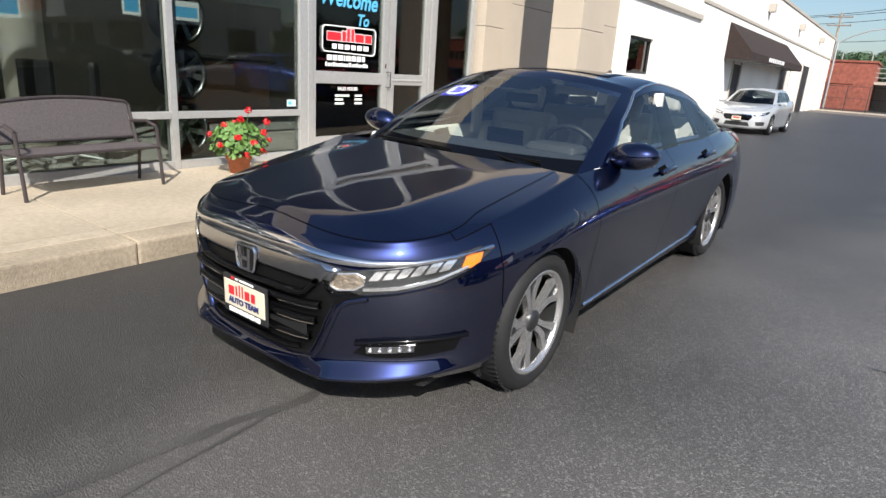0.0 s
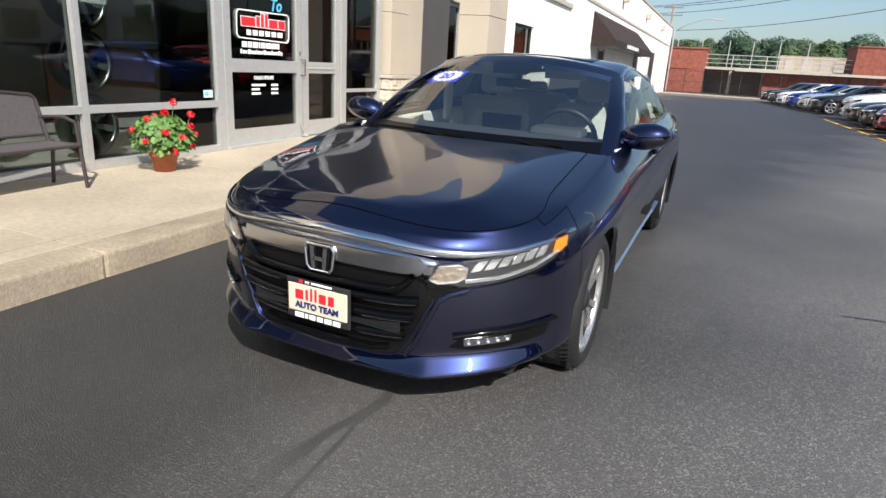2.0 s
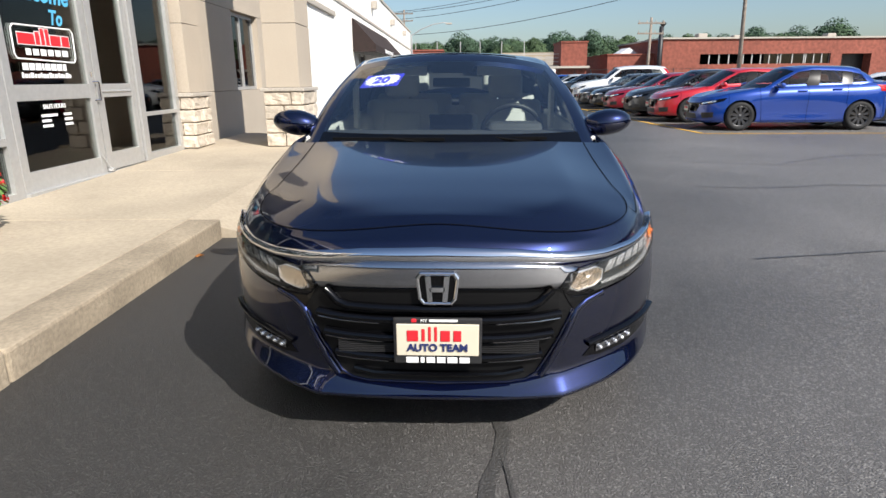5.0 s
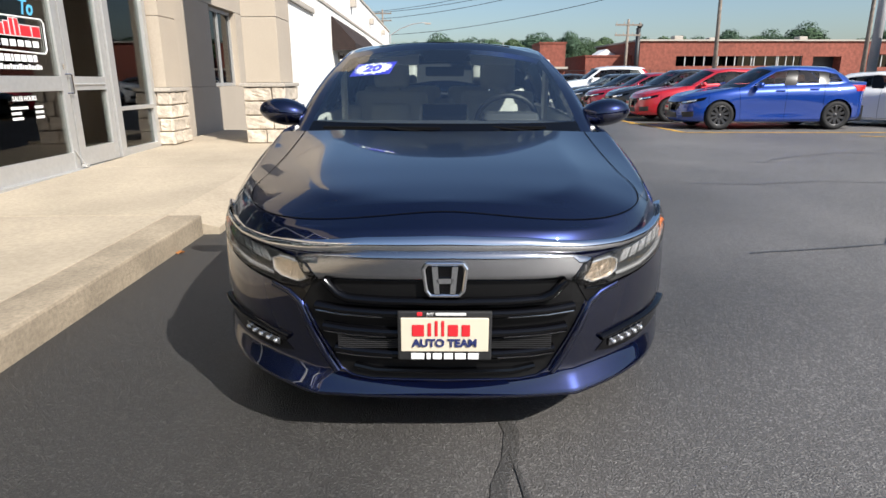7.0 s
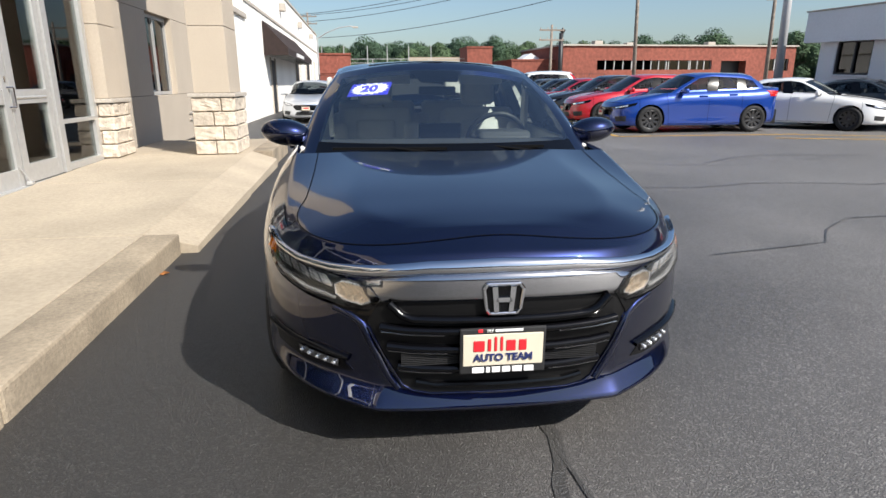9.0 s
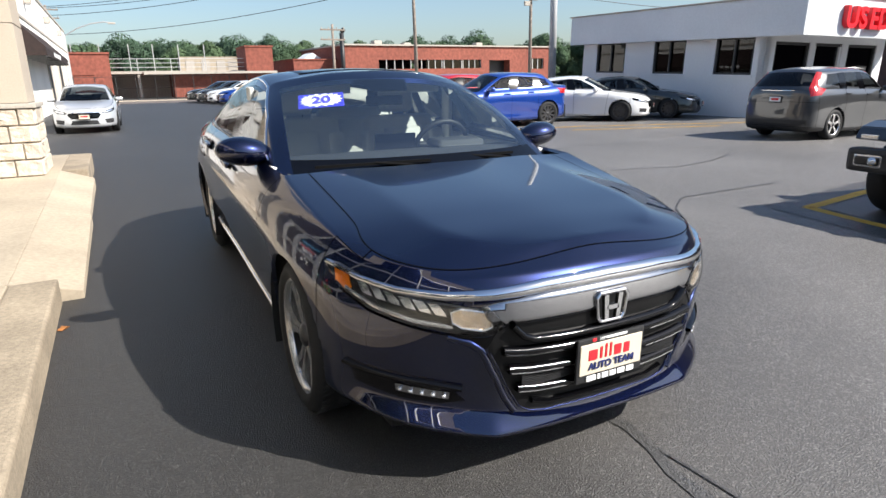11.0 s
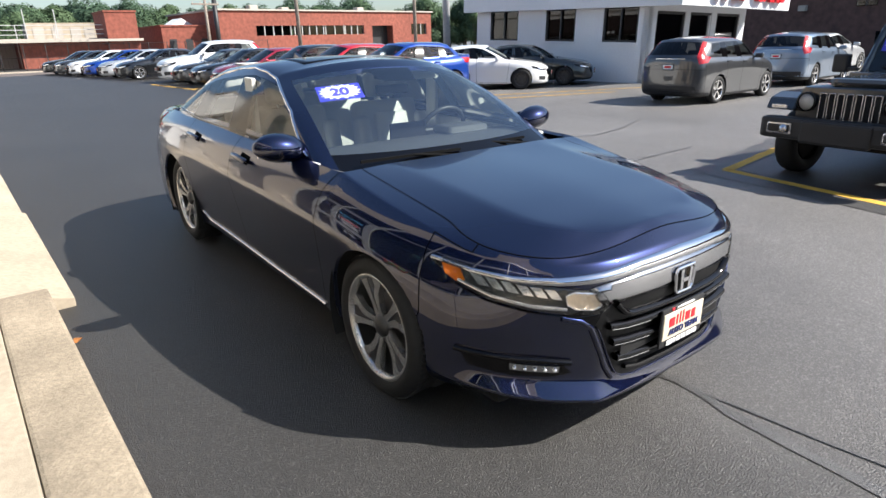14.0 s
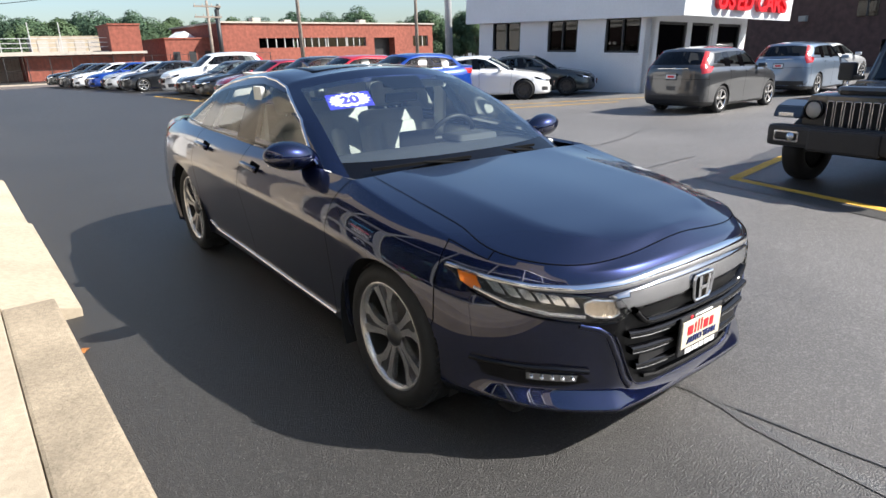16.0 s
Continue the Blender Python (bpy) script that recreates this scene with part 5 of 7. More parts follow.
part("sheet", box_bm(U + .007, U + .009, 1.66, 1.80, .77, .85), mat("pale_sticker", (.55, .72, .78), .6), stk)
part("bird_shape", box_bm(U + .009, U + .010, 1.68, 1.735, .79, .83), PRINTBLUE, stk)
for v0, v1, z0, z1, mm in ((.22, .52, 1.62, 1.80, PAPERW), (-.30, -.12, 1.62, 1.86, PAPERW), (-1.36, -1.18, 1.50, 1.78, PRINTBLUE)):
    ps = thing("window_poster", B, "printed poster hung inside the showroom window", "poster", "posters in the window")
    part("sheet", box_bm(U - .03, U - .027, v0, v1, z0, z1), PAPERW, ps)
    part("picture", box_bm(U - .0268, U - .0262, v0 + .02, v1 - .02, z0 + .03, z0 + (z1 - z0) * .72), PRINTBLUE, ps)

# the showroom behind the glass
TILE = mat("showroom_tile", (.60, .57, .52), .25, var=.1, scale=6, big=.1)
INWALL = mat("showroom_wall", (.60, .55, .48), .8, var=.06, scale=10)
room = thing("showroom_room", B, "dim showroom interior with a tiled floor", "room", kind="structure")
part("floor", box_bm(-10, U - .08, -9, 6.4, .10, .165), TILE, room)
part("back_wall", box_bm(-10.2, -10, -9, 6.4, .1, 4.7), INWALL, room)
part("side_wall", box_bm(-10, U - .3, 6.3, 6.5, .1, 4.7), INWALL, room)
part("side_wall", box_bm(-10, U + .05, -9.2, -9, .1, 5.9), INWALL, room)
part("ceiling", box_bm(-10, U + .04, -9, 6.5, 4.62, 4.75), mat("ceiling_board", (.6, .6, .58), .9, var=.04), room)
part("roof_slab", box_bm(-10.4, U - .3, -9.2, 6.5, 4.8, 5.9), STUCCO, room)
for v in (-.55, -4.2):
    pc = thing("round_column", B @ pose(-4.2, v, .165), "pale plastered column inside the showroom", "column", "showroom columns")
    bm = bmesh.new()
    add_cyl(bm, .22, .22, 4.46, Matrix.Translation((0, 0, 2.23)), 28)
    part("shaft", bm, INWALL, pc, smooth=True)
wp = make_wheel("rim_proto", .30, .275, .19, {"n": 7}, ALLOY, ALLOYDARK, False)
rack = thing("wheel_display", B @ pose(-2.82, .52, .085), "chrome display stand with alloy wheels behind the glass", "display stand")
bm = bmesh.new()
add_rod(bm, (-.16, 0, 0), (-.16, 0, 1.75), .02, 10)
add_box(bm, -.3, .05, -.22, .22, 0, .03, bev=.008)
part("stand", bm, CHROME, rack)
for z in (.42, 1.02, 1.60):
    place_wheel(wp, rack, Matrix.Translation((-.02, 0, z)))
drop_proto(wp)
for v, a in ((-1.05, 20), (-.55, -30)):
    ch = thing("office_chair", B @ pose(-3.1, v, .165, 0, 0, a), "black office chair with pale legs inside the showroom", "chair", "showroom chairs")
    part("seat", box_bm(-.24, .24, -.24, .24, .42, .50, bev=.03), PLASTIC, ch)
    part("backrest", box_bm(-.22, .22, .20, .26, .55, 1.0, bev=.025), PLASTIC, ch)
    bm = bmesh.new()
    add_rod(bm, (0, 0, .06), (0, 0, .42), .03)
    part("column", bm, CHROME, ch)
    for k in range(5):
        bm = bmesh.new()
        t = 2 * math.pi * k / 5
        add_rod(bm, (0, 0, .09), (.27 * math.cos(t), .27 * math.sin(t), .05), .017, 8)
        bmesh.ops.create_icosphere(bm, subdivisions=1, radius=.03, matrix=Matrix.Translation((.27 * math.cos(t), .27 * math.sin(t), .03)))
        part("leg", bm, ALU, ch)
desk = thing("reception_desk", B @ pose(-6.6, 3.4, .165), "dark reception desk in the showroom", "desk")
part("top", box_bm(-.45, .45, -1.1, 1.1, 1.02, 1.07, bev=.01), PLASTIC, desk)
part("front_panel", box_bm(.30, .36, -1.0, 1.0, 0, 1.02), mat("desk_wood", (.16, .08, .04), .5, var=.2, scale=4), desk)

# ---- bench and flower pot ----
BENCHM = mat("bench_metal", (.055, .045, .045), .42, metal=.3, var=.15, scale=20, bump=.05)
MESHM = mat("bench_mesh", (.085, .072, .072), .6, var=.2, scale=70, bump=.6, bscale=120)
bench = thing("bench", B @ pose(-1.90, -1.03, .152, 0, 0, 94) @ Matrix.Diagonal((1, 1, .86, 1)), "dark brown metal park bench with a mesh back, on the walkway", "bench")
# local x along the bench, y towards the wall
for s in (-1, 1):
    bm = bmesh.new()
    x = s * .60
    for p, q in (((x, -.30, 0), (x, -.245, .60)), ((x, .10, 0), (x, .05, .42)), ((x, -.245, .60), (x, -.10, .645)), ((x, -.10, .645), (x, .16, .62)), ((x, -.27, .40), (x, .08, .385))):
        add_rod(bm, p, q, .016, 10)
    part("arm_frame", bm, BENCHM, bench)
bm = bmesh.new()
add_box(bm, -.60, .60, -.27, .10, .385, .405, bev=.008)
part("seat", bm, MESHM, bench, "mesh seat")
bm = bmesh.new()
for p, q in (((-.60, -.275, .395), (.60, -.275, .395)), ((-.60, .10, .395), (.60, .10, .395))):
    add_rod(bm, p, q, .015, 10)
part("seat_rail", bm, BENCHM, bench)
bm = bmesh.new()
prev = None
for k in range(25):
    x = -.58 + 1.16 * k / 24
    top = .80 + .055 * (1 - (x / .58) ** 2)
    cur = [bm.verts.new((x, .13, .47)), bm.verts.new((x, .20, top)), bm.verts.new((x, .206, top)), bm.verts.new((x, .136, .47))]
    if prev:
        for i in range(4):
            bm.faces.new((prev[i], prev[(i + 1) % 4], cur[(i + 1) % 4], cur[i]))
    prev = cur
part("backrest", bm, MESHM, bench, "curved mesh backrest")
bm = bmesh.new()
pts = [(-.60, .10, .40), (-.60, .20, .78), (-.56, .205, .82)] + [(-.58 + 1.16 * k / 12, .205, .81 + .055 * (1 - ((-.58 + 1.16 * k / 12) / .58) ** 2)) for k in range(1, 12)] + [(.56, .205, .82), (.60, .20, .78), (.60, .10, .40)]
for p, q in zip(pts, pts[1:]):
    add_rod(bm, p, q, .017, 8)
add_rod(bm, (-.60, .125, .46), (.60, .125, .46), .013, 8)
part("back_frame", bm, BENCHM, bench)

TERRA = mat("terracotta", (.40, .13, .06), .8, var=.12, scale=20, bump=.15, bscale=80)
LEAFM = mat("geranium_leaf", (.085, .17, .035), .55, var=.35, scale=20, rnd=0)
PETAL = mat("geranium_petal", (.65, .012, .018), .5, var=.2, scale=80)
pot = thing("flower_pot", B @ pose(-1.80, .55, wz(.5)) @ Matrix.Scale(.98, 4), "terracotta pot of red geraniums on the walkway", "flower pot")
prof = [(.005, 0), (.098, 0), (.128, .15), (.142, .15), (.146, .20), (.130, .205), (.120, .18), (.005, .175)]
bm = bmesh.new()
rings = []
for r, z in prof:
    rings.append([bm.verts.new((r * math.cos(2 * math.pi * k / 36), r * math.sin(2 * math.pi * k / 36), z)) for k in range(36)])
for a, b in zip(rings, rings[1:]):
    for k in range(36):
        bm.faces.new((a[k], a[(k + 1) % 36], b[(k + 1) % 36], b[k]))
part("pot", bm, TERRA, pot, smooth=True)
rng = random.Random(4)


def leaf_disc(bm, c, n, r, lobes=7):
    """A rounded, slightly cupped leaf."""
    n = Vector(n).normalized()
    t = n.orthogonal().normalized()
    b = n.cross(t)
    mid = bm.verts.new(Vector(c) - n * r * .15)
    ring = []
    for k in range(lobes):
        a = 2 * math.pi * k / lobes
        rr = r * (1 if k % 2 else .82)
        ring.append(bm.verts.new(Vector(c) + t * rr * math.cos(a) + b * rr * math.sin(a) + n * r * .1 * math.sin(3 * a)))
    for k in range(lobes):
        bm.faces.new((mid, ring[k], ring[(k + 1) % lobes]))


bm = bmesh.new()
for k in range(420):
    th, ph = rng.uniform(0, 2 * math.pi), rng.uniform(-.55, 1.0)
    rr = .30 * (1 - .25 * max(0, ph)) * rng.uniform(.75, 1.05)
    p = Vector((rr * math.cos(th) * math.cos(ph * .9), rr * math.sin(th) * math.cos(ph * .9), .33 + .19 * math.sin(ph * 1.3)))
    n = Vector((math.cos(th), math.sin(th), .7)) + Vector((rng.uniform(-.6, .6), rng.uniform(-.6, .6), rng.uniform(-.3, .6)))
    leaf_disc(bm, p, n, rng.uniform(.022, .04))
tagged(part("foliage", bm, LEAFM, pot, "dense green geranium leaves"), kind="stuff")
bm = bmesh.new()
for k in range(22):
    a = rng.uniform(0, 6.28)
    add_rod(bm, (.05 * math.cos(a), .05 * math.sin(a), .17), (.2 * math.cos(a), .2 * math.sin(a), .40), .004, 5)
part("stems", bm, LEAFM, pot)
FL = [(.10, -.30, .32), (-.02, -.34, .42), (.22, -.16, .40), (.26, .02, .34), (.05, .0, .56), (.16, .22, .43), (-.05, .36, .38), (.24, .14, .25), (.23, -.06, .22), (.10, .33, .34), (.02, -.18, .50), (.12, .05, .66), (.0, .38, .52), (-.2, .1, .5)]
for fx, fy, fz in FL:
    bm = bmesh.new()
    R = rng.uniform(.030, .046)
    for k in range(34):
        d = Vector((rng.gauss(0, 1), rng.gauss(0, 1), rng.gauss(.3, .8))).normalized()
        leaf_disc(bm, Vector((fx, fy, fz)) + d * R * rng.uniform(.6, 1), d, R * .36, 5)
    fl = part("flower", bm, PETAL, pot, "red geranium head")
    bm = bmesh.new()
    add_rod(bm, (fx * .6, fy * .6, .30), (fx, fy, fz - .01), .003, 5)
    part("stalk", bm, LEAFM, fl)
bm = bmesh.new()
for k in range(70):
    a, r = rng.uniform(0, 6.28), abs(rng.gauss(0, .22)) + .12
    leaf_disc(bm, (r * math.cos(a) + .06, r * math.sin(a), .004), (0, 0, 1), rng.uniform(.005, .011), 5)
tagged(to_ob("fallen_petal", bm, mat("dry_petal", (.25, .06, .04), .8, var=.3), matrix=B @ pose(-1.80, .55, wz(.5) + .002)), "dry fallen petals round the flower pot", "petals", kind="stuff")


# ---- stone piers and plastered walls beyond the doors ----
def pier(name, u0, u1, v0, v1, z0, zl, ztop, cols, rows, label):
    """A column with a split-stone base of single blocks, a cast ledge and a plastered shaft with grooves."""
    p = thing(name, B, label, "pier", "piers of the entrance")
    part("core", box_bm(u0 + .03, u1 - .03, v0 + .03, v1 - .03, z0 - .1, zl), MORTAR, p)
    h = (zl - z0) / rows
    rr = random.Random(name)
    for r in range(rows):
        for face in range(3):
            a0, a1 = (v0, v1) if face == 0 else (u0, u1)
            n = cols[face]
            cut = [a0 + (a1 - a0) * (k + (.5 if r % 2 and 0 < k < n else 0) * .8) / n for k in range(n + 1)]
            cut[-1] = a1
            for s, e in zip(cut, cut[1:]):
                if e - s < .05:
                    continue
                bm = bmesh.new()
                g = .006
                if face == 0:
                    add_box(bm, u1 - .06, u1, s + g, e - g, z0 + r * h + g, z0 + (r + 1) * h - g, bev=.012, seg=1)
                    ax, sg = 0, 1
                else:
                    vv = (v0, v0 + .06) if face == 1 else (v1 - .06, v1)
                    add_box(bm, s + g, e - g, *vv, z0 + r * h + g, z0 + (r + 1) * h - g, bev=.012, seg=1)
                    ax, sg = 1, (-1 if face == 1 else 1)
                bmesh.ops.subdivide_edges(bm, edges=[q for q in bm.edges if q.calc_length() > .08], cuts=3, use_grid_fill=True)
                lim = u1 if face == 0 else (v0 if face == 1 else v1)
                for v in bm.verts:
                    if abs(v.co[ax] - lim) < .004:
                        v.co[ax] += sg * (.012 + .022 * noise.noise(v.co * 9) + .010 * noise.noise(v.co * 31))
                part("stone", bm, STONE, p)
    part("ledge", box_bm(u0 - .035, u1 + .035, v0 - .035, v1 + .035, zl, zl + .055, bev=.012), LEDGE, p)
    gz = [zl + .055, 2.02, 3.0, ztop]
    for a, b in zip(gz, gz[1:]):
        part("shaft", box_bm(u0 + .05, u1 - .05, v0 + .05, v1 - .05, a + .006, b - .006, bev=.006), STUCCO, p)
    part("shaft_core", box_bm(u0 + .06, u1 - .06, v0 + .06, v1 - .06, zl, ztop), LEDGE, p)
    return p


pier("stone_pier", -1.05, -.42, 5.9, 6.9, .245, 1.06, 5.9, (3, 2, 2), 4, "free-standing pier with a split-stone base and beige plaster")
pier("stone_pier", -2.75, -2.10, 5.69, 6.40, .25, 1.0, 5.9, (2, 2, 2), 4, "beige plastered pier with a split-stone base beside the doors")

recess = thing("wall_recess", B, "beige plastered wall with grooves and a narrow window", "wall", kind="structure")
UR = -2.42
part("pilaster", box_bm(UR - .3, UR + .10, 6.40, 6.85, .15, 5.9, bev=.006), STUCCO, recess)
for z0, z1 in ((.1, 1.05), (2.5, 5.9)):
    part("plaster_panel", box_bm(UR - .25, UR, 6.85, 12.2, z0, z1 - .008, bev=.004), STUCCO, recess)
part("plaster_panel", box_bm(UR - .25, UR, 6.85, 8.72, 1.05, 2.492, bev=.004), STUCCO, recess)
part("plaster_panel", box_bm(UR - .25, UR, 10.35, 12.2, 1.05, 2.492, bev=.004), STUCCO, recess)
w0 = thing("window_2", B, "narrow recessed window in the plastered wall", "window", kind="structure")
g = part("pane", box_bm(UR - .17, UR - .16, 8.72, 10.35, 1.05, 2.49), DARKGLASS, w0)
part("dark_room", box_bm(UR - .9, UR - .26, 8.5, 10.5, .9, 2.6), PLASTIC, w0)
for a, b, c2, e in ((8.72, 8.78, 1.05, 2.49), (10.29, 10.35, 1.05, 2.49), (8.78, 10.29, 1.05, 1.11), (8.78, 10.29, 2.43, 2.49), (9.5, 9.55, 1.11, 2.43)):
    part("window_frame", box_bm(UR - .18, UR - .12, a, b, c2, e), ALU, w0)
for z in (.62, .78):
    pass
bm = bmesh.new()
add_box(bm, UR, UR + .03, 11.0, 11.35, .62, .66)
add_box(bm, UR, UR + .03, 11.0, 11.35, .48, .52)
part("wall_vent", bm, LEDGE, recess)

# long white workshop
white = thing("wall_white", B, "long white painted workshop wall with a taller back part", "building", kind="structure")
UW = -2.36
part("low_wall", box_bm(-9, UW, 12.2, 13.05, -.05, 3.30), WHITE, white)
part("low_wall", box_bm(-9, UW, 13.05, 14.9, -.05, 1.50), WHITE, white)
part("low_wall", box_bm(-9, UW, 13.05, 14.9, 2.42, 3.30), WHITE, white)
part("low_wall", box_bm(-9, UW, 14.9, 19.2, -.05, 3.30), WHITE, white)
part("coping", box_bm(-9, UW + .09, 12.2, 19.25, 3.30, 3.46, bev=.02), LEDGE, white)
part("high_wall", box_bm(-14, UW + .01, 19.2, 60, -.05, 5.45), WHITE, white)
part("parapet_band", box_bm(-14, UW + .07, 19.2, 60.05, 5.45, 5.60, bev=.02), LEDGE, white)
part("wall_band", box_bm(UW + .01, UW + .05, 19.2, 60, 3.86, 3.98, bev=.01), LEDGE, white)
w3 = thing("window_3", B, "dark metal-framed window in the white wall", "window", kind="structure")
part("pane", box_bm(UW - .14, UW - .13, 13.05, 14.9, 1.50, 2.42), DARKGLASS, w3)
part("dark_room", box_bm(UW - .9, UW - .3, 13.0, 14.6, 1.5, 2.6), PLASTIC, w3)
for a, b, c2, e in ((13.05, 13.11, 1.5, 2.42), (14.84, 14.9, 1.5, 2.42), (13.11, 14.84, 1.5, 1.56), (13.11, 14.84, 2.36, 2.42)):
    part("window_frame", box_bm(UW - .15, UW - .08, a, b, c2, e), PLASTIC, w3)
AWN = mat("awning_canvas", (.022, .012, .010), .9, var=.25, scale=6, big=.1, bump=.2, bscale=90)
awn = thing("awning", B, "dark brown canvas awning over the workshop entrance", "awning")
A0, A1 = 23.3, 37.0
bm = bmesh.new()
n = 27
prev = None
for k in range(n + 1):
    v = A0 + (A1 - A0) * k / n
    sag = .015 * (k % 2)
    cur = [bm.verts.new((UW + .03, v, 3.62)), bm.verts.new((-1.85, v, 3.12 - sag)), bm.verts.new((-1.35, v, 2.60 - sag)), bm.verts.new((-1.35, v, 2.32))]
    if prev:
        for i in range(3):
            bm.faces.new((prev[i], prev[i + 1], cur[i + 1], cur[i]))
    prev = cur
for v in (A0, A1):
    bm.faces.new([bm.verts.new(p) for p in ((UW + .03, v, 3.62), (-1.85, v, 3.12), (-1.35, v, 2.60), (-1.35, v, 2.32), (UW + .03, v, 2.32))])
part("canvas", bm, AWN, awn)
for k in range(8):
    bm = bmesh.new()
    v = A0 + .1 + (A1 - A0 - .2) * k / 7
    add_rod(bm, (UW + .02, v, 2.36), (-1.37, v, 2.36), .02, 6)
    add_rod(bm, (-1.37, v, 2.36), (-1.37, v, 2.58), .02, 6)
    part("frame_rib", bm, ALU, awn)
for k in range(9):
    part("lettering_bar", box_bm(-1.348, -1.342, 27 + k * .45, 27.28 + k * .45, 2.40, 2.56), PAPERW, awn)
for v in (30.2, 40.2, 50.4):
    wl = thing("wall_lamp", B, "grey flood lamp on the white wall", "lamp", "lamps on the workshop wall")
    part("housing", box_bm(UW + .02, UW + .30, v - .22, v + .22, 4.62, 4.98, bev=.04), LEDGE, wl)
    part("lens", box_bm(UW + .10, UW + .28, v - .18, v + .18, 4.60, 4.62), PAPERW, wl)
DOORG = mat("dark_door", (.02, .02, .022), .6, var=.2)
for k, (v0, v1, z1, mm) in enumerate(((25.0, 26.4, 2.2, DOORG), (36.6, 38.6, 2.5, DOORG), (40.0, 43.6, 2.9, WHITE), (44.8, 47.8, 2.9, DOORG), (50, 53, 2.9, WHITE), (54.5, 57.5, 2.9, WHITE))):
    dr = thing("door_%d" % (k + 2), B, "workshop door in the white wall", "door", kind="structure")
    part("leaf", box_bm(UW - .02, UW + .03, v0, v1, 0, z1), mm, dr)
    for a, b in ((v0 - .1, v0), (v1, v1 + .1)):
        part("frame", box_bm(UW, UW + .07, a, b, 0, z1 + .1), LEDGE, dr)
# brick block past the workshop
red = thing("brick_block", B, "low red brick block beyond the white workshop", "building")
part("wall", box_bm(-7, .8, 66, 74, -.05, 4.05), BRICK, red)
part("coping", box_bm(-7.1, .9, 65.9, 74.1, 4.05, 4.2), BRICK, red)
part("panel", box_bm(-3.0, -.6, 65.93, 66, 2.2, 3.6), BRICK, red)


# ---- parked cars ----
def warp_for(kind):
    def f(p):
        x, y, z = p
        cab = z > .93
        if kind == "hatch":
            if cab and y > 1.7:
                k = min(1, max(0, (z - 1.0) / .33))
                y += (y - 1.7) * (.06 + .26 * k)
                z += .05 * min(1, max(0, (y - 2.2) / 1.2)) * k
            if y > 2.83:
                y = 2.83 + (y - 2.83) * .70
            y *= .93
        elif kind == "wagon":
            if cab and y > 1.6:
                k = min(1, max(0, (z - 1.0) / .33))
                y += (y - 1.6) * (.14 + .52 * k)
                z += .08 * min(1, max(0, (y - 2.2) / 1.3)) * k
            y *= .93
            z = z * 1.03
        elif kind == "compact":
            y *= .95
        return (x, y, z)
    return f


SHELLS, WHEELS = {}, {}


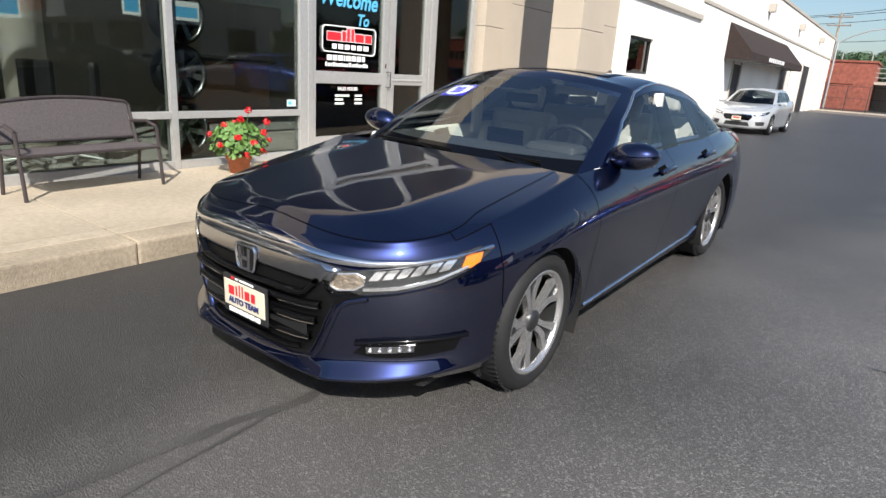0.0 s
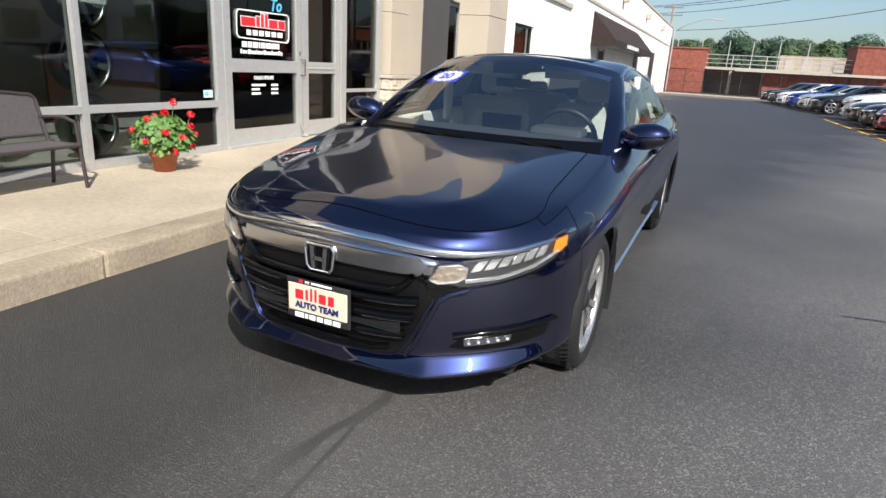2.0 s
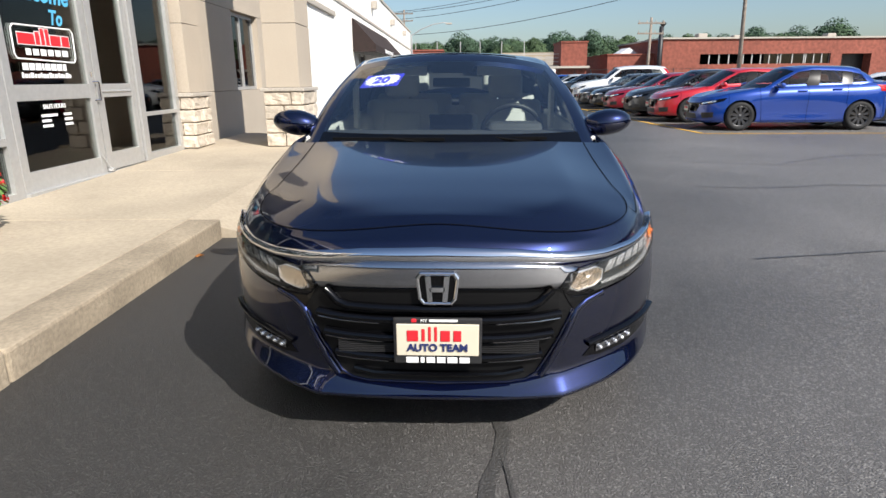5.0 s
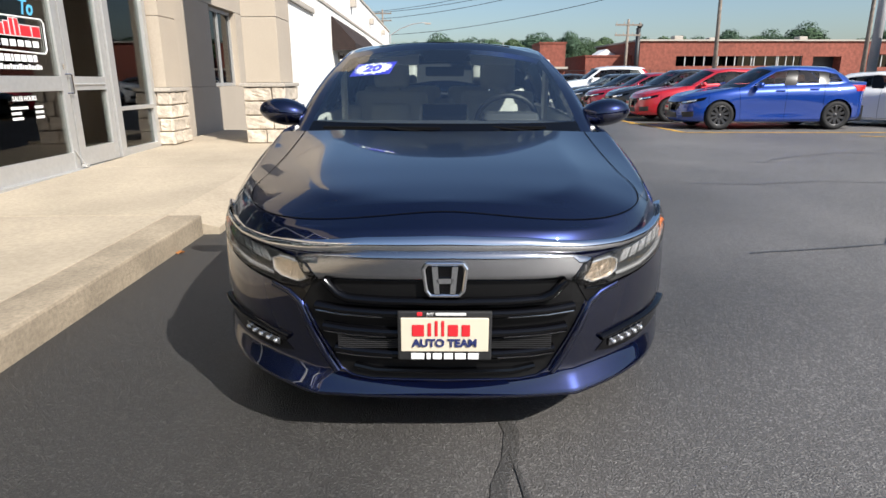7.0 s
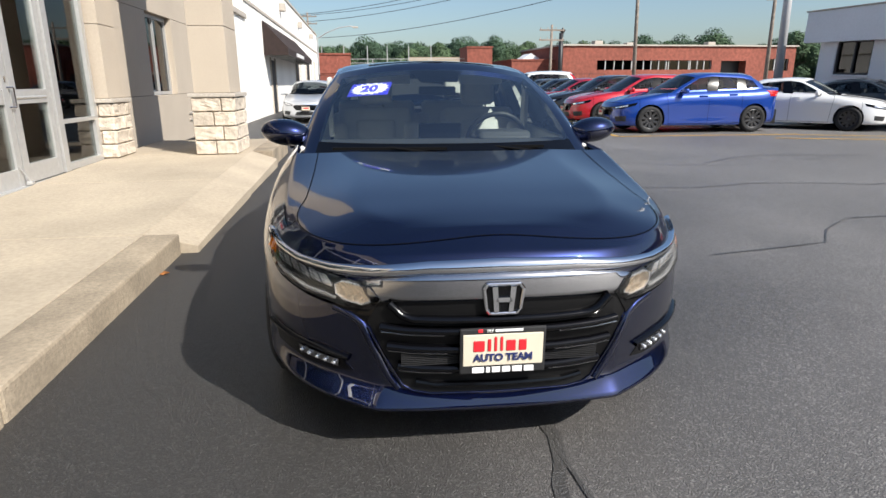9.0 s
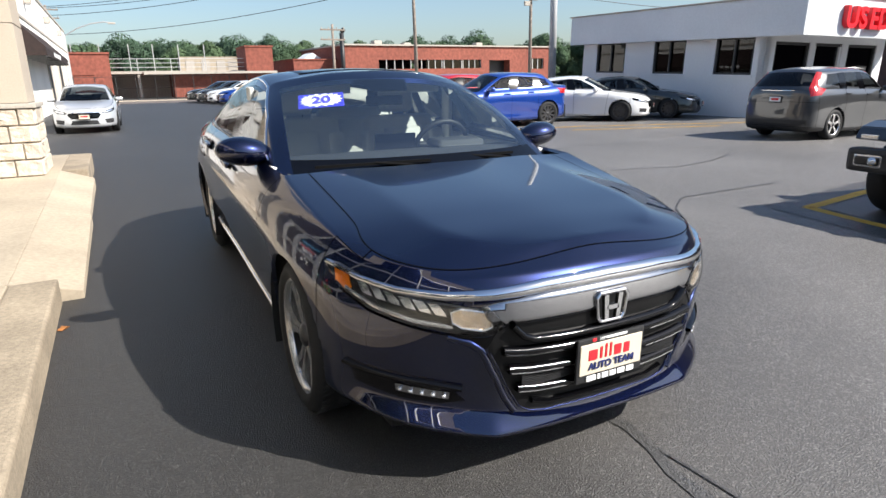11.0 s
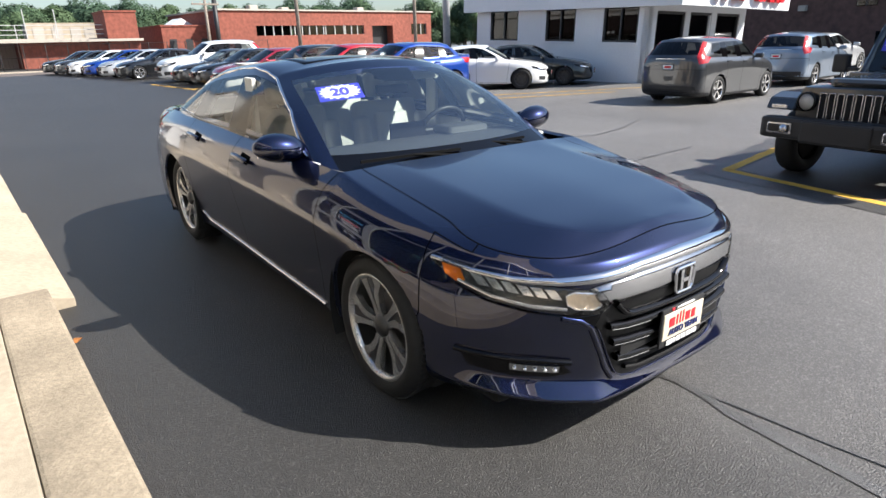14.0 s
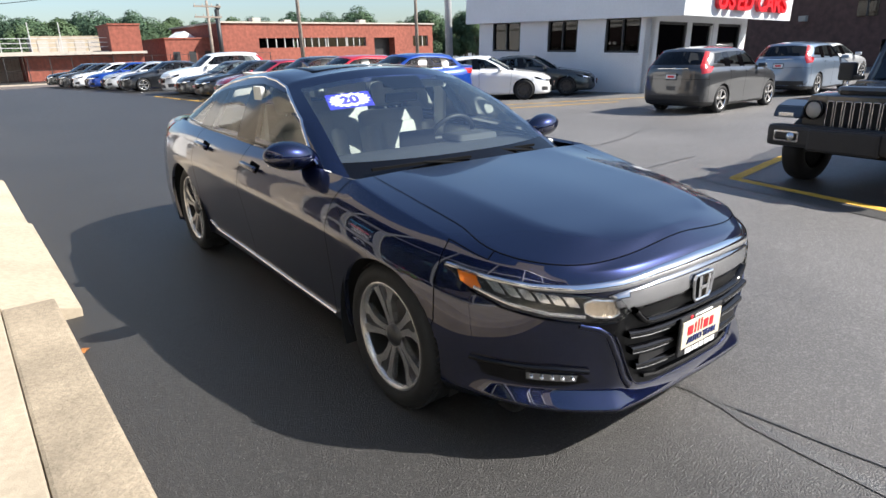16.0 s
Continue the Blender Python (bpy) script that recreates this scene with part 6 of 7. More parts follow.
def parked_car(kind, paint_m, x, y, az, label, scale=.97, wheel_style=None, rim_m=ALLOY, group="", front_plate=True, dark_grille=True):
    """A parked car whose front axle's middle stands at x, y, heading az degrees from +y towards +x."""
    if kind not in SHELLS:
        w = warp_for(kind)
        body, cabin = car_cages(w, 1.0, SUV if kind == "suv" else None)
        vs, ns, fs = smooth_cage(body, 2)
        gv, gn, gf = smooth_cage(cabin, 2)
        rear = 2.62 if kind == "suv" else w((0, 2.83, .33))[1]
        hz = .345 if kind == "suv" else .325
        skin = Skin((vs, fs), (gv, gf))
        fs = cut_arches(vs, fs, [(0, hz + .01), (rear, hz + .01)], .385 if kind == "suv" else .36)
        SHELLS[kind] = (w, vs, ns, fs, gv, gn, gf, rear, hz, skin)
    w, vs, ns, fs, gv, gn, gf, rear, hz, skin = SHELLS[kind]
    car = thing("parked_car", pose(x, y, 0, 0, 0, 180 - az) @ Matrix.Scale(scale, 4), label, "car", group)
    groups = {}
    for f, t in fs:
        groups.setdefault(t, []).append(f)
    low = PLASTIC if kind == "suv" else paint_m
    for (name, side), faces in groups.items():
        panel_mesh(name, vs, ns, faces, low if name == "sill" else paint_m, car, .02)
    seam_mesh(vs, ns, fs, car, .007)
    groups = {}
    for f, t in gf:
        groups.setdefault(t, []).append(f)
    for (name, side), faces in groups.items():
        if name in ("roof", "pillar_trim", "quarter_trim", "cowl_edge"):
            panel_mesh(name, gv, gn, faces, paint_m if name == "roof" else GLOSSBLACK, car, .02)
        else:
            g = panel_mesh(name, gv, gn, faces, DARKGLASS if kind == "suv" and name == "backlight" else CARGLASS, car)
            g.visible_shadow = False
    key = (hz, tuple(sorted((wheel_style or {"n": 5}).items())), rim_m.name)
    if key not in WHEELS:
        WHEELS[key] = make_wheel("wheel_proto", hz, hz - .105, .215, wheel_style or {"n": 5}, rim_m, ALLOYDARK, False)
    for yy in (0, rear):
        place_wheel(WHEELS[key], car, pose(.80, yy, hz))
        place_wheel(WHEELS[key], car, pose(-.80, yy, hz, 0, 0, 180))
    part("underbody", box_bm(-.74, .74, -.6, rear + .7, .19, .55, bev=.03), UNDER, car)
    part("cabin_floor", box_bm(-.74, .74, .5, rear + .3, .55, .62), DASH, car)
    part("dashboard", box_bm(-.7, .7, .55, .95, .75, .96 if kind != "suv" else 1.08, bev=.05), DASH, car)
    dz = .13 if kind == "suv" else 0
    for s in (1, -1):
        part("front_seat", box_bm(s * .38 - .23, s * .38 + .23, 1.50, 1.68, .55, 1.16 + dz, bev=.05), SEATDARK, car)
    part("rear_seat", box_bm(-.62, .62, 2.3, 2.48, .55, 1.08 + dz, bev=.05), SEATDARK, car)

    def P(q):
        return (q[0], q[1], tall(q[2])) if kind == "suv" else w(q)
    F, Rr = (0, 1, 0), (0, -1, 0)
    gr = [(-.40, -.9, .60), (.40, -.9, .60), (.46, -.9, .55), (.36, -.9, .43), (-.36, -.9, .43), (-.46, -.9, .55)]
    gl = part("grille", skin.patch([P(q) for q in gr], F, .006, .02, .06), GLOSSBLACK, car)
    part("grille_wing", skin.strip([P((-.5, -.9, .615)), P((0, -.9, .60)), P((.5, -.9, .615))], F, .035, .008, .008), CHROME if dark_grille else GLOSSBLACK, gl)
    part("lower_grille", skin.patch([P(q) for q in ((-.34, -.9, .38), (.34, -.9, .38), (.40, -.9, .26), (-.40, -.9, .26))], F, .005, .02, .07), PLASTIC, car)
    for s in (1, -1):
        d = (-.62 * s, 1, 0)
        hb = [P((s * a, b, c)) for a, b, c in ((.47, -.87, .63), (.62, -.80, .66), (.80, -.6, .70), (.87, -.40, .74), (.86, -.44, .67), (.74, -.70, .60), (.52, -.86, .57))]
        hl = part("headlamp", skin.patch(hb, d, .006, .012, .05), GLOSSBLACK, car)
        part("lamp_cell", skin.patch([P((s * a, b, c)) for a, b, c in ((.53, -.84, .625), (.80, -.62, .685), (.80, -.62, .645), (.56, -.84, .59))], d, .012, .006, .06), LED, hl)
        part("fog_recess", skin.patch([P((s * a, b, c)) for a, b, c in ((.56, -.85, .40), (.80, -.64, .42), (.80, -.64, .30), (.60, -.83, .28))], d, .004, .01, .06), PLASTIC, car)
        tz = ((s * .90, 3.42, 1.0), (s * .70, 3.9, .98), (s * .55, 3.9, .96), (s * .60, 3.9, .86), (s * .90, 3.5, .86)) if kind != "suv" else ((s * .66, 3.2, 1.54), (s * .725, 3.1, 1.52), (s * .84, 3.3, 1.20), (s * .93, 3.2, 1.16), (s * .92, 3.3, 1.03), (s * .80, 3.5, 1.0), (s * .73, 3.5, 1.17))
        part("tail_lamp", skin.patch([q if kind == "suv" else P(q) for q in tz], (-.5 * s, -1, 0), .008, .012, .06), REDLENS, car)
        bm = box_bm(-.11, .11, -.05, .06, -.06, .06, bev=.04, m=Matrix.Translation((s * .99, .78, 1.0 + dz)))
        mi = part("door_mirror", bm, paint_m, car, smooth=True)
        part("mirror_foot", box_bm(-.07, .07, -.03, .03, -.02, .02, m=Matrix.Translation((s * .86, .76, .97 + dz))), PLASTIC, mi)
        for yy, zz in ((1.40, .88), (2.22, .91)):
            q = P((s, yy, zz))
            loc, n = skin.hit(q, (-s, 0, 0))
            part("door_handle", box_bm(-.012, .012, -.10, .10, -.014, .014, bev=.006, m=Matrix.Translation((loc.x + s * .02, q[1], q[2]))), paint_m, car)
    if front_plate:
        q = P((0, -.95, .48))
        pf = part("plate", box_bm(-.155, .155, q[1] - .045, q[1] - .02, q[2] - .09, q[2] + .09, bev=.004), PLASTIC, car)
        part("plate_face", box_bm(-.14, .14, q[1] - .050, q[1] - .044, q[2] - .05, q[2] + .07), PLATEW, pf)
        part("red_mark", box_bm(-.10, .10, q[1] - .053, q[1] - .049, q[2] + .0, q[2] + .045), PRINTRED, pf)
    loc, n = skin.hit((0, 4, .80 + dz), Rr)
    rp = part("rear_plate", box_bm(-.155, .155, loc.y + .004, loc.y + .02, .72 + dz, .88 + dz), PLASTIC, car)
    part("plate_face", box_bm(-.14, .14, loc.y + .018, loc.y + .024, .75 + dz, .86 + dz), PAPERW, rp)
    part("plate_bars", box_bm(-.09, .09, loc.y + .023, loc.y + .027, .78 + dz, .83 + dz), PRINTRED, rp)
    if kind == "suv":
        part("rear_skirt", skin.patch([P(q) for q in ((-.86, 3.9, .42), (.86, 3.9, .42), (.80, 3.9, .26), (-.80, 3.9, .26))], Rr, .006, .01, .1), PLASTIC, car)
        part("boot_strip", skin.strip([(-.42, 3.9, 1.14), (.42, 3.9, 1.14)], Rr, .035, .006, .006), CHROME, car)
    return car


CARGLASS = glass("parked_car_glass", (.75, .85, .88), clear=.45)
SEATDARK = mat("dark_seat", (.05, .05, .052), .8, var=.1)
P_BLUE = paint("bright_blue_paint", (.002, .042, .28), .35)
P_RED = paint("red_paint", (.50, .012, .022), .25)
P_DRED = paint("dark_red_paint", (.33, .01, .03), .4)
P_BLACK = paint("black_paint", (.012, .013, .015), .3)
P_CHAR = paint("charcoal_paint", (.025, .028, .026), .5)
P_GREY = paint("grey_paint", (.05, .052, .055), .5)
P_SILVER = paint("silver_paint", (.58, .59, .60), .5)
P_WHITE = paint("white_paint", (.75, .75, .74), 0.0)
P_SLATE = paint("slate_blue_paint", (.19, .25, .33), .6)
ROW = "cars parked in the lot"
MULTI = {"n": 10}
parked_car("hatch", P_BLUE, 6.15, 12.80, 270, "bright blue hatchback parked at the end of the row", 1.0, MULTI, ALLOYDARK, ROW, dark_grille=False)
parked_car("hatch", P_RED, 5.95, 15.55, 270, "bright red hatchback parked in the row", 1.0, MULTI, ALLOYDARK, ROW, dark_grille=False)
parked_car("hatch", P_BLACK, 5.85, 18.1, 270, "black hatchback parked in the row", 1.0, MULTI, ALLOYDARK, ROW, dark_grille=False)
parked_car("sedan", P_DRED, 5.70, 20.6, 270, "dark red sedan parked in the row", .95, None, ALLOY, ROW)
parked_car("sedan", P_BLACK, 5.6, 22.9, 270, "black sedan parked in the row", .95, None, ALLOY, ROW)
parked_car("sedan", P_GREY, 5.5, 25.2, 270, "grey sedan parked in the row", .95, None, ALLOY, ROW)
parked_car("suv", P_WHITE, 5.6, 27.8, 270, "white sport utility car parked in the row", 1.05, None, ALLOY, ROW)
base_car = parked_car("sedan", P_BLACK, 4.75, 33.0, 270, "black sedan with pale blue windows parked further back", 1.0, None, ALLOY, ROW)
for k, (pm, lab) in enumerate(((P_SILVER, "silver sedan parked far back in the row"), (P_BLUE, "blue sedan parked far back in the row"), (P_WHITE, "white sedan parked far back in the row"),
                               (P_GREY, "grey sedan parked far back in the row"), (P_CHAR, "dark grey sedan parked far back in the row"))):
    parked_car("sedan", pm, 4.4 - .42 * k, 35.7 + 2.7 * k, 270, lab, 1.0, None, ALLOY, ROW)
parked_car("compact", P_WHITE, 11.75, 12.25, 138, "white sedan with dark wheels parked by the used car office", .91, MULTI, ALLOYDARK, ROW)
parked_car("sedan", P_CHAR, 13.75, 12.25, 146, "dark grey muscle sedan parked against the white office", .88, MULTI, ALLOYDARK, ROW, dark_grille=False)
parked_car("suv", P_GREY, 13.05, 6.15, 88, "dark grey sport utility car seen from behind", .84, None, ALLOY, "cars by the office")
parked_car("suv", P_SLATE, 18.8, 6.75, 86, "slate blue sport utility car seen from behind", .86, None, ALLOY, "cars by the office")
parked_car("compact", P_SILVER, 24.5, 8.5, 92, "pale silver car behind the others", .95, None, ALLOY, "cars by the office")
parked_car("wagon", P_SILVER, -2.74, 18.6, 180, "silver hatchback parked along the white workshop", .91, None, ALLOY, "")
for q in WHEELS.values():
    drop_proto(q)


def jeep():
    """A boxy dark grey off-road car; local x right, front towards -y, front axle at the origin."""
    j = thing("offroad_car", pose(4.98, .33, 0, 0, 0, -97) @ Matrix.Scale(.82, 4), "dark grey boxy off-road car with a slotted grille", "car")
    G = paint("granite_paint", (.045, .047, .05), .6)

    def bx(name, *a, m=G, bev=.02, par=j, **k):
        return part(name, box_bm(*a, bev=bev), m, par, smooth=False, **k)
    wp = make_wheel("wheel_proto", .41, .25, .25, {"n": 5}, ALLOYDARK, ALLOYDARK, False)
    for yy in (0, 2.9):
        place_wheel(wp, j, pose(.80, yy, .41))
        place_wheel(wp, j, pose(-.80, yy, .41, 0, 0, 180))
    drop_proto(wp)
    bx("chassis", -.55, .55, -.55, 3.5, .45, .70, m=UNDER)
    hood = bmesh.new()
    pts = [(-.62, -.52, 1.12), (.62, -.52, 1.12), (.70, .75, 1.22), (-.70, .75, 1.22)]
    add_poly(hood, pts, .30, (0, 0, -1))
    bmesh.ops.recalc_face_normals(hood, faces=hood.faces)
    bmesh.ops.bevel(hood, geom=hood.edges[:], offset=.04, segments=3, affect="EDGES")
    part("bonnet", hood, G, j, smooth=True)
    bx("bonnet_bulge", -.35, .35, -.40, .72, 1.13, 1.235, bev=.05)
    bx("engine_side", -.60, .60, -.45, .78, .62, .98)
    gr = bmesh.new()
    add_poly(gr, [(-.60, -.54, .70), (.60, -.54, .70), (.64, -.54, .95), (.56, -.52, 1.12), (-.56, -.52, 1.12), (-.64, -.54, .95)], .06, (0, 1, 0))
    bmesh.ops.recalc_face_normals(gr, faces=gr.faces)
    gp = part("grille", gr, G, j)
    for k in range(7):
        x = -.30 + .10 * k
        sl = part("slot", box_bm(x - .034, x + .034, -.556, -.53, .76, 1.065, bev=.012), UNDER, gp)
        rim = bmesh.new()
        for a, b in (((x - .036, .757), (x + .036, .757)), ((x - .036, 1.068), (x + .036, 1.068)), ((x - .036, .757), (x - .036, 1.068)), ((x + .036, .757), (x + .036, 1.068))):
            add_rod(rim, (a[0], -.558, a[1]), (b[0], -.558, b[1]), .007, 6)
        part("slot_rim", rim, ALLOY, gp)
    for s in (1, -1):
        hl = part("headlamp", lathe([(.001, .0), (.10, 0), (.105, .02), (.09, .045), (.001, .055)], 28), LAMPGLASS, j, smooth=True)
        hl.matrix_basis = pose(s * .48, -.535, .96, 0, 0, -90)
        rg = part("lamp_ring", lathe([(.098, .01), (.115, .01), (.115, .06), (.098, .06)], 28), GLOSSBLACK, hl, smooth=True)
        ln = part("lens", lathe([(.001, .07), (.06, .066), (.098, .05)], 28), LENS, hl, smooth=True)
        # flat wings
        fb = bmesh.new()
        add_poly(fb, [(s * .60, -.62, .86), (s * .60, -.55, .99), (s * .60, -.35, 1.05), (s * .60, .35, 1.05), (s * .60, .62, .80), (s * .60, .55, .78), (s * .60, .32, .98), (s * .60, -.33, .98), (s * .60, -.50, .90), (s * .60, -.54, .84)], s * .36, (1, 0, 0))
        bmesh.ops.recalc_face_normals(fb, faces=fb.faces)
        bmesh.ops.bevel(fb, geom=fb.edges[:], offset=.012, segments=2, affect="EDGES")
        wg = part("wing", fb, G, j)
        part("turn_lamp", box_bm(s * .78 - .10, s * .78 + .10, -.628, -.60, .865, .915, bev=.01), LED, wg)
        fb = bmesh.new()
        add_poly(fb, [(s * .66, 2.3, .80), (s * .66, 2.45, 1.02), (s * .66, 2.65, 1.08), (s * .66, 3.2, 1.08), (s * .66, 3.45, .85), (s * .66, 3.15, 1.0), (s * .66, 2.66, 1.0)], s * .30, (1, 0, 0))
        part("rear_wing", fb, G, j)
        fl = part("fog_frame", box_bm(s * .66 - .16, s * .66 + .16, -.775, -.74, .58, .72, bev=.03), ALLOY, j)
        part("fog_recess", box_bm(s * .66 - .14, s * .66 + .14, -.782, -.75, .60, .70, bev=.025), BLACK, fl)
        lp = part("fog_lamp", lathe([(.001, .02), (.045, .01), (.05, -.02)], 20), LED, fl, smooth=True)
        lp.matrix_basis = pose(s * .60, -.785, .65, 0, 0, -90)
        bx("door", s * .72 - .04, s * .72 + .04, .85, 1.75, .62, 1.22)
        bx("door", s * .72 - .04, s * .72 + .04, 1.78, 2.5, .62, 1.22)
        bx("mirror", s * .95 - .10, s * .95 + .10, .86, .98, 1.22, 1.46, m=PLASTIC, bev=.03)
        bx("mirror_arm", s * .80 - .07, s * .80 + .07, .88, .94, 1.24, 1.29, m=PLASTIC, bev=.01)
        bx("pillar", s * .66 - .04, s * .66 + .04, 1.70, 1.80, 1.2, 1.76, m=PLASTIC)
        bx("rocker", s * .72 - .06, s * .72 + .06, .6, 2.3, .50, .63, m=PLASTIC)
    bx("bumper", -.92, .92, -.76, -.55, .52, .78, m=PLASTIC, bev=.05)
    bx("bumper_plate", -.40, .40, -.785, -.70, .50, .76, m=PLASTIC, bev=.03)
    bx("tub", -.72, .72, .80, 3.5, .60, 1.20, bev=.03)
    bx("cowl", -.70, .70, .66, .95, 1.10, 1.24, m=G)
    ws = bmesh.new()
    add_poly(ws, [(-.62, .93, 1.25), (.62, .93, 1.25), (.58, 1.16, 1.74), (-.58, 1.16, 1.74)], .006, (0, 1, 0))
    w = part("windscreen", ws, CARGLASS, j)
    w.visible_shadow = False
    fr = bmesh.new()
    for a, b in (((-.66, .92, 1.22), (-.61, 1.17, 1.77)), ((.66, .92, 1.22), (.61, 1.17, 1.77)), ((-.62, 1.17, 1.77), (.62, 1.17, 1.77))):
        add_rod(fr, a, b, .04, 8)
    part("windscreen_frame", fr, G, j)
    bx("hard_top", -.66, .66, 1.15, 3.45, 1.74, 1.83, m=PLASTIC, bev=.05)
    bx("rear_panel", -.68, .68, 3.40, 3.48, 1.2, 1.76, m=PLASTIC)
    for s in (1, -1):
        q = bx("side_window", s * .66 - .005, s * .66 + .005, 1.05, 3.4, 1.22, 1.74, m=CARGLASS, bev=0)
        q.visible_shadow = False
        bx("seat", s * .36 - .22, s * .36 + .22, 1.75, 1.9, .9, 1.55, m=SEATDARK, bev=.05)
    bx("wiper", -.45, .1, .915, .93, 1.29, 1.305, m=PLASTIC, bev=0)
    M = Matrix.Translation((-.40, 1.055, 1.575)) @ Matrix.Rotation(radians(90 - 25), 4, "X")
    st = part("price_sticker", box_bm(-.14, .14, -.09, .09, 0, .003), STICKBLUE, j, "blue sticker with a white burst and the number 18")
    st.matrix_basis = M
    bm = bmesh.new()
    add_poly(bm, [(.125 * (1 if k % 2 else .8) * math.cos(2 * math.pi * k / 28), .08 * (1 if k % 2 else .8) * math.sin(2 * math.pi * k / 28), .004) for k in range(28)], .001)
    part("sticker_burst", bm, PAPERW, st)
    text_ob("sticker_text", "18", .12, Matrix.Translation((0, 0, .0065)), STICKBLUE, st, bold=.003)


jeep()

# ---- used car office ----
OFFW = mat("office_white", (.72, .73, .74), .8, var=.03, scale=20, big=.04, bigscale=.5, bump=.35, bscale=25)
UCM = pose(14.95, 10.2, -.06, 1.5, 1.2, 0)
uc = thing("office_building", UCM, "low white used car office with a deep flat fascia", "building")
D = 8.2   # length of the window side, along local y
XW = 5.6  # length of the sign side, along local x
WINS_A = [(.38, 1.76), (2.95, 4.36), (5.79, 7.38)]
WINS_B = [(.39, 1.92, .75, 2.22), (2.16, 3.46, .05, 2.22), (3.75, 5.2, .75, 2.22)]


def wall_with_holes(parent, along, length, h, holes, th=.2):
    """Wall pieces round rectangular holes; along 'y' at local x 0, or 'x' at local y 0."""
    def piece(a, b, z0, z1):
        if b - a < .01 or z1 - z0 < .01:
            return
        bb = (0, th, a, b, z0, z1) if along == "y" else (a, b, 0, th, z0, z1)
        part("wall", box_bm(*bb), OFFW, parent)
    at = 0
    for a, b, z0, z1 in holes:
        piece(at, a, -.4, h)
        piece(a, b, -.4, z0)
        piece(a, b, z1, h)
        at = b
    piece(at, length, -.4, h)


wall_with_holes(uc, "y", D, 2.6, [(a, b, 1.28, 2.36) for a, b in WINS_A])
wall_with_holes(uc, "x", XW, 2.6, WINS_B, .199)
part("wall", box_bm(.2, XW, D - .2, D, -.4, 2.6), OFFW, uc)
part("wall", box_bm(XW - .2, XW, .2, D - .2, -.4, 2.6), OFFW, uc)
fz0, fz1 = 2.32, 3.34
part("fascia", box_bm(-.32, -.18, -1.28, D + .5, fz0, fz1, bev=.02), OFFW, uc)
part("fascia", box_bm(-.18, 6.0, -1.28, -1.14, fz0, fz1, bev=.02), OFFW, uc)
part("soffit", box_bm(-.18, 6.0, -1.14, D + .5, fz0 + .12, fz0 + .2), OFFW, uc)
part("roof", box_bm(-.18, 6.0, -1.14, D + .5, fz1 - .12, fz1 - .04), LEDGE, uc)
part("roof_cap", box_bm(-.36, 6.05, -1.33, D + .55, fz1, fz1 + .05, bev=.01), LEDGE, uc)
part("inner_floor", box_bm(.2, XW - .2, .2, D - .2, -.1, .02), DASH, uc)
part("inner_partition", box_bm(2.6, 2.7, .2, D - .2, 0, 2.44), INWALL, uc)
BLIND = mat("pale_blind", (.45, .44, .36), .9, var=.05, scale=3)
for k, (a, b) in enumerate(WINS_A):
    w = part("window", box_bm(.09, .11, a, b, 1.28, 2.36), DARKGLASS, uc)
    for q in ((a, a + .07, 1.28, 2.36), (b - .07, b, 1.28, 2.36), (a, b, 1.28, 1.34), (a, b, 2.30, 2.36), ((a + b) / 2 - .03, (a + b) / 2 + .03, 1.28, 2.36)):
        part("window_frame", box_bm(.03, .14, *q), PLASTIC, w)
    part("window_sill", box_bm(-.05, .03, a - .05, b + .05, 1.22, 1.28, bev=.008), OFFW, w)
    if k:
        part("blind", box_bm(.16, .18, a + .1, b - (.5 if k == 1 else .1), 1.34, 2.3), BLIND, w)
for a, b, z0, z1 in WINS_B:
    w = part("window" if z0 > .1 else "glass_door", box_bm(a, b, .09, .11, z0, z1), DARKGLASS, uc)
    for q in ((a, a + .08, z0, z1), (b - .08, b, z0, z1)):
        part("frame_post", box_bm(q[0], q[1], .03, .14, q[2], q[3]), PLASTIC if z0 > .1 else OFFW, w)
    for q in ((a, b, z0, z0 + .08), (a, b, z1 - .08, z1)):
        part("frame_rail", box_bm(q[0], q[1], .03, .14, q[2], q[3]), PLASTIC, w)
sign = thing("sign_letters", UCM, "raised red letters reading used cars on the office fascia", "sign")
RED_SIGN = mat("sign_red", (.72, .02, .03), .4, var=.05)
sx = 1.42
for ch in "USED CARS":
    if ch == " ":
        sx += .34
        continue
    t = text_ob("letter", ch, .78, Matrix.Translation((sx, -1.36, 2.80)) @ Matrix.Rotation(radians(90), 4, "X"), RED_SIGN, sign, bold=.02, depth=.07)
    sx += .485
grey_pole = thing("lamp_post", pose(14.6, 19.9, 0), "tall pale grey steel post beside the office", "post")
bm = bmesh.new()
add_rod(bm, (0, 0, 0), (0, 0, 9), .16, 16, .13)
part("shaft", bm, mat("grey_steel", (.5, .5, .5), .6, metal=.3, var=.05), grey_pole, smooth=True)
part("foot", box_bm(-.28, .28, -.28, .28, 0, .35, bev=.03), KERB, grey_pole)

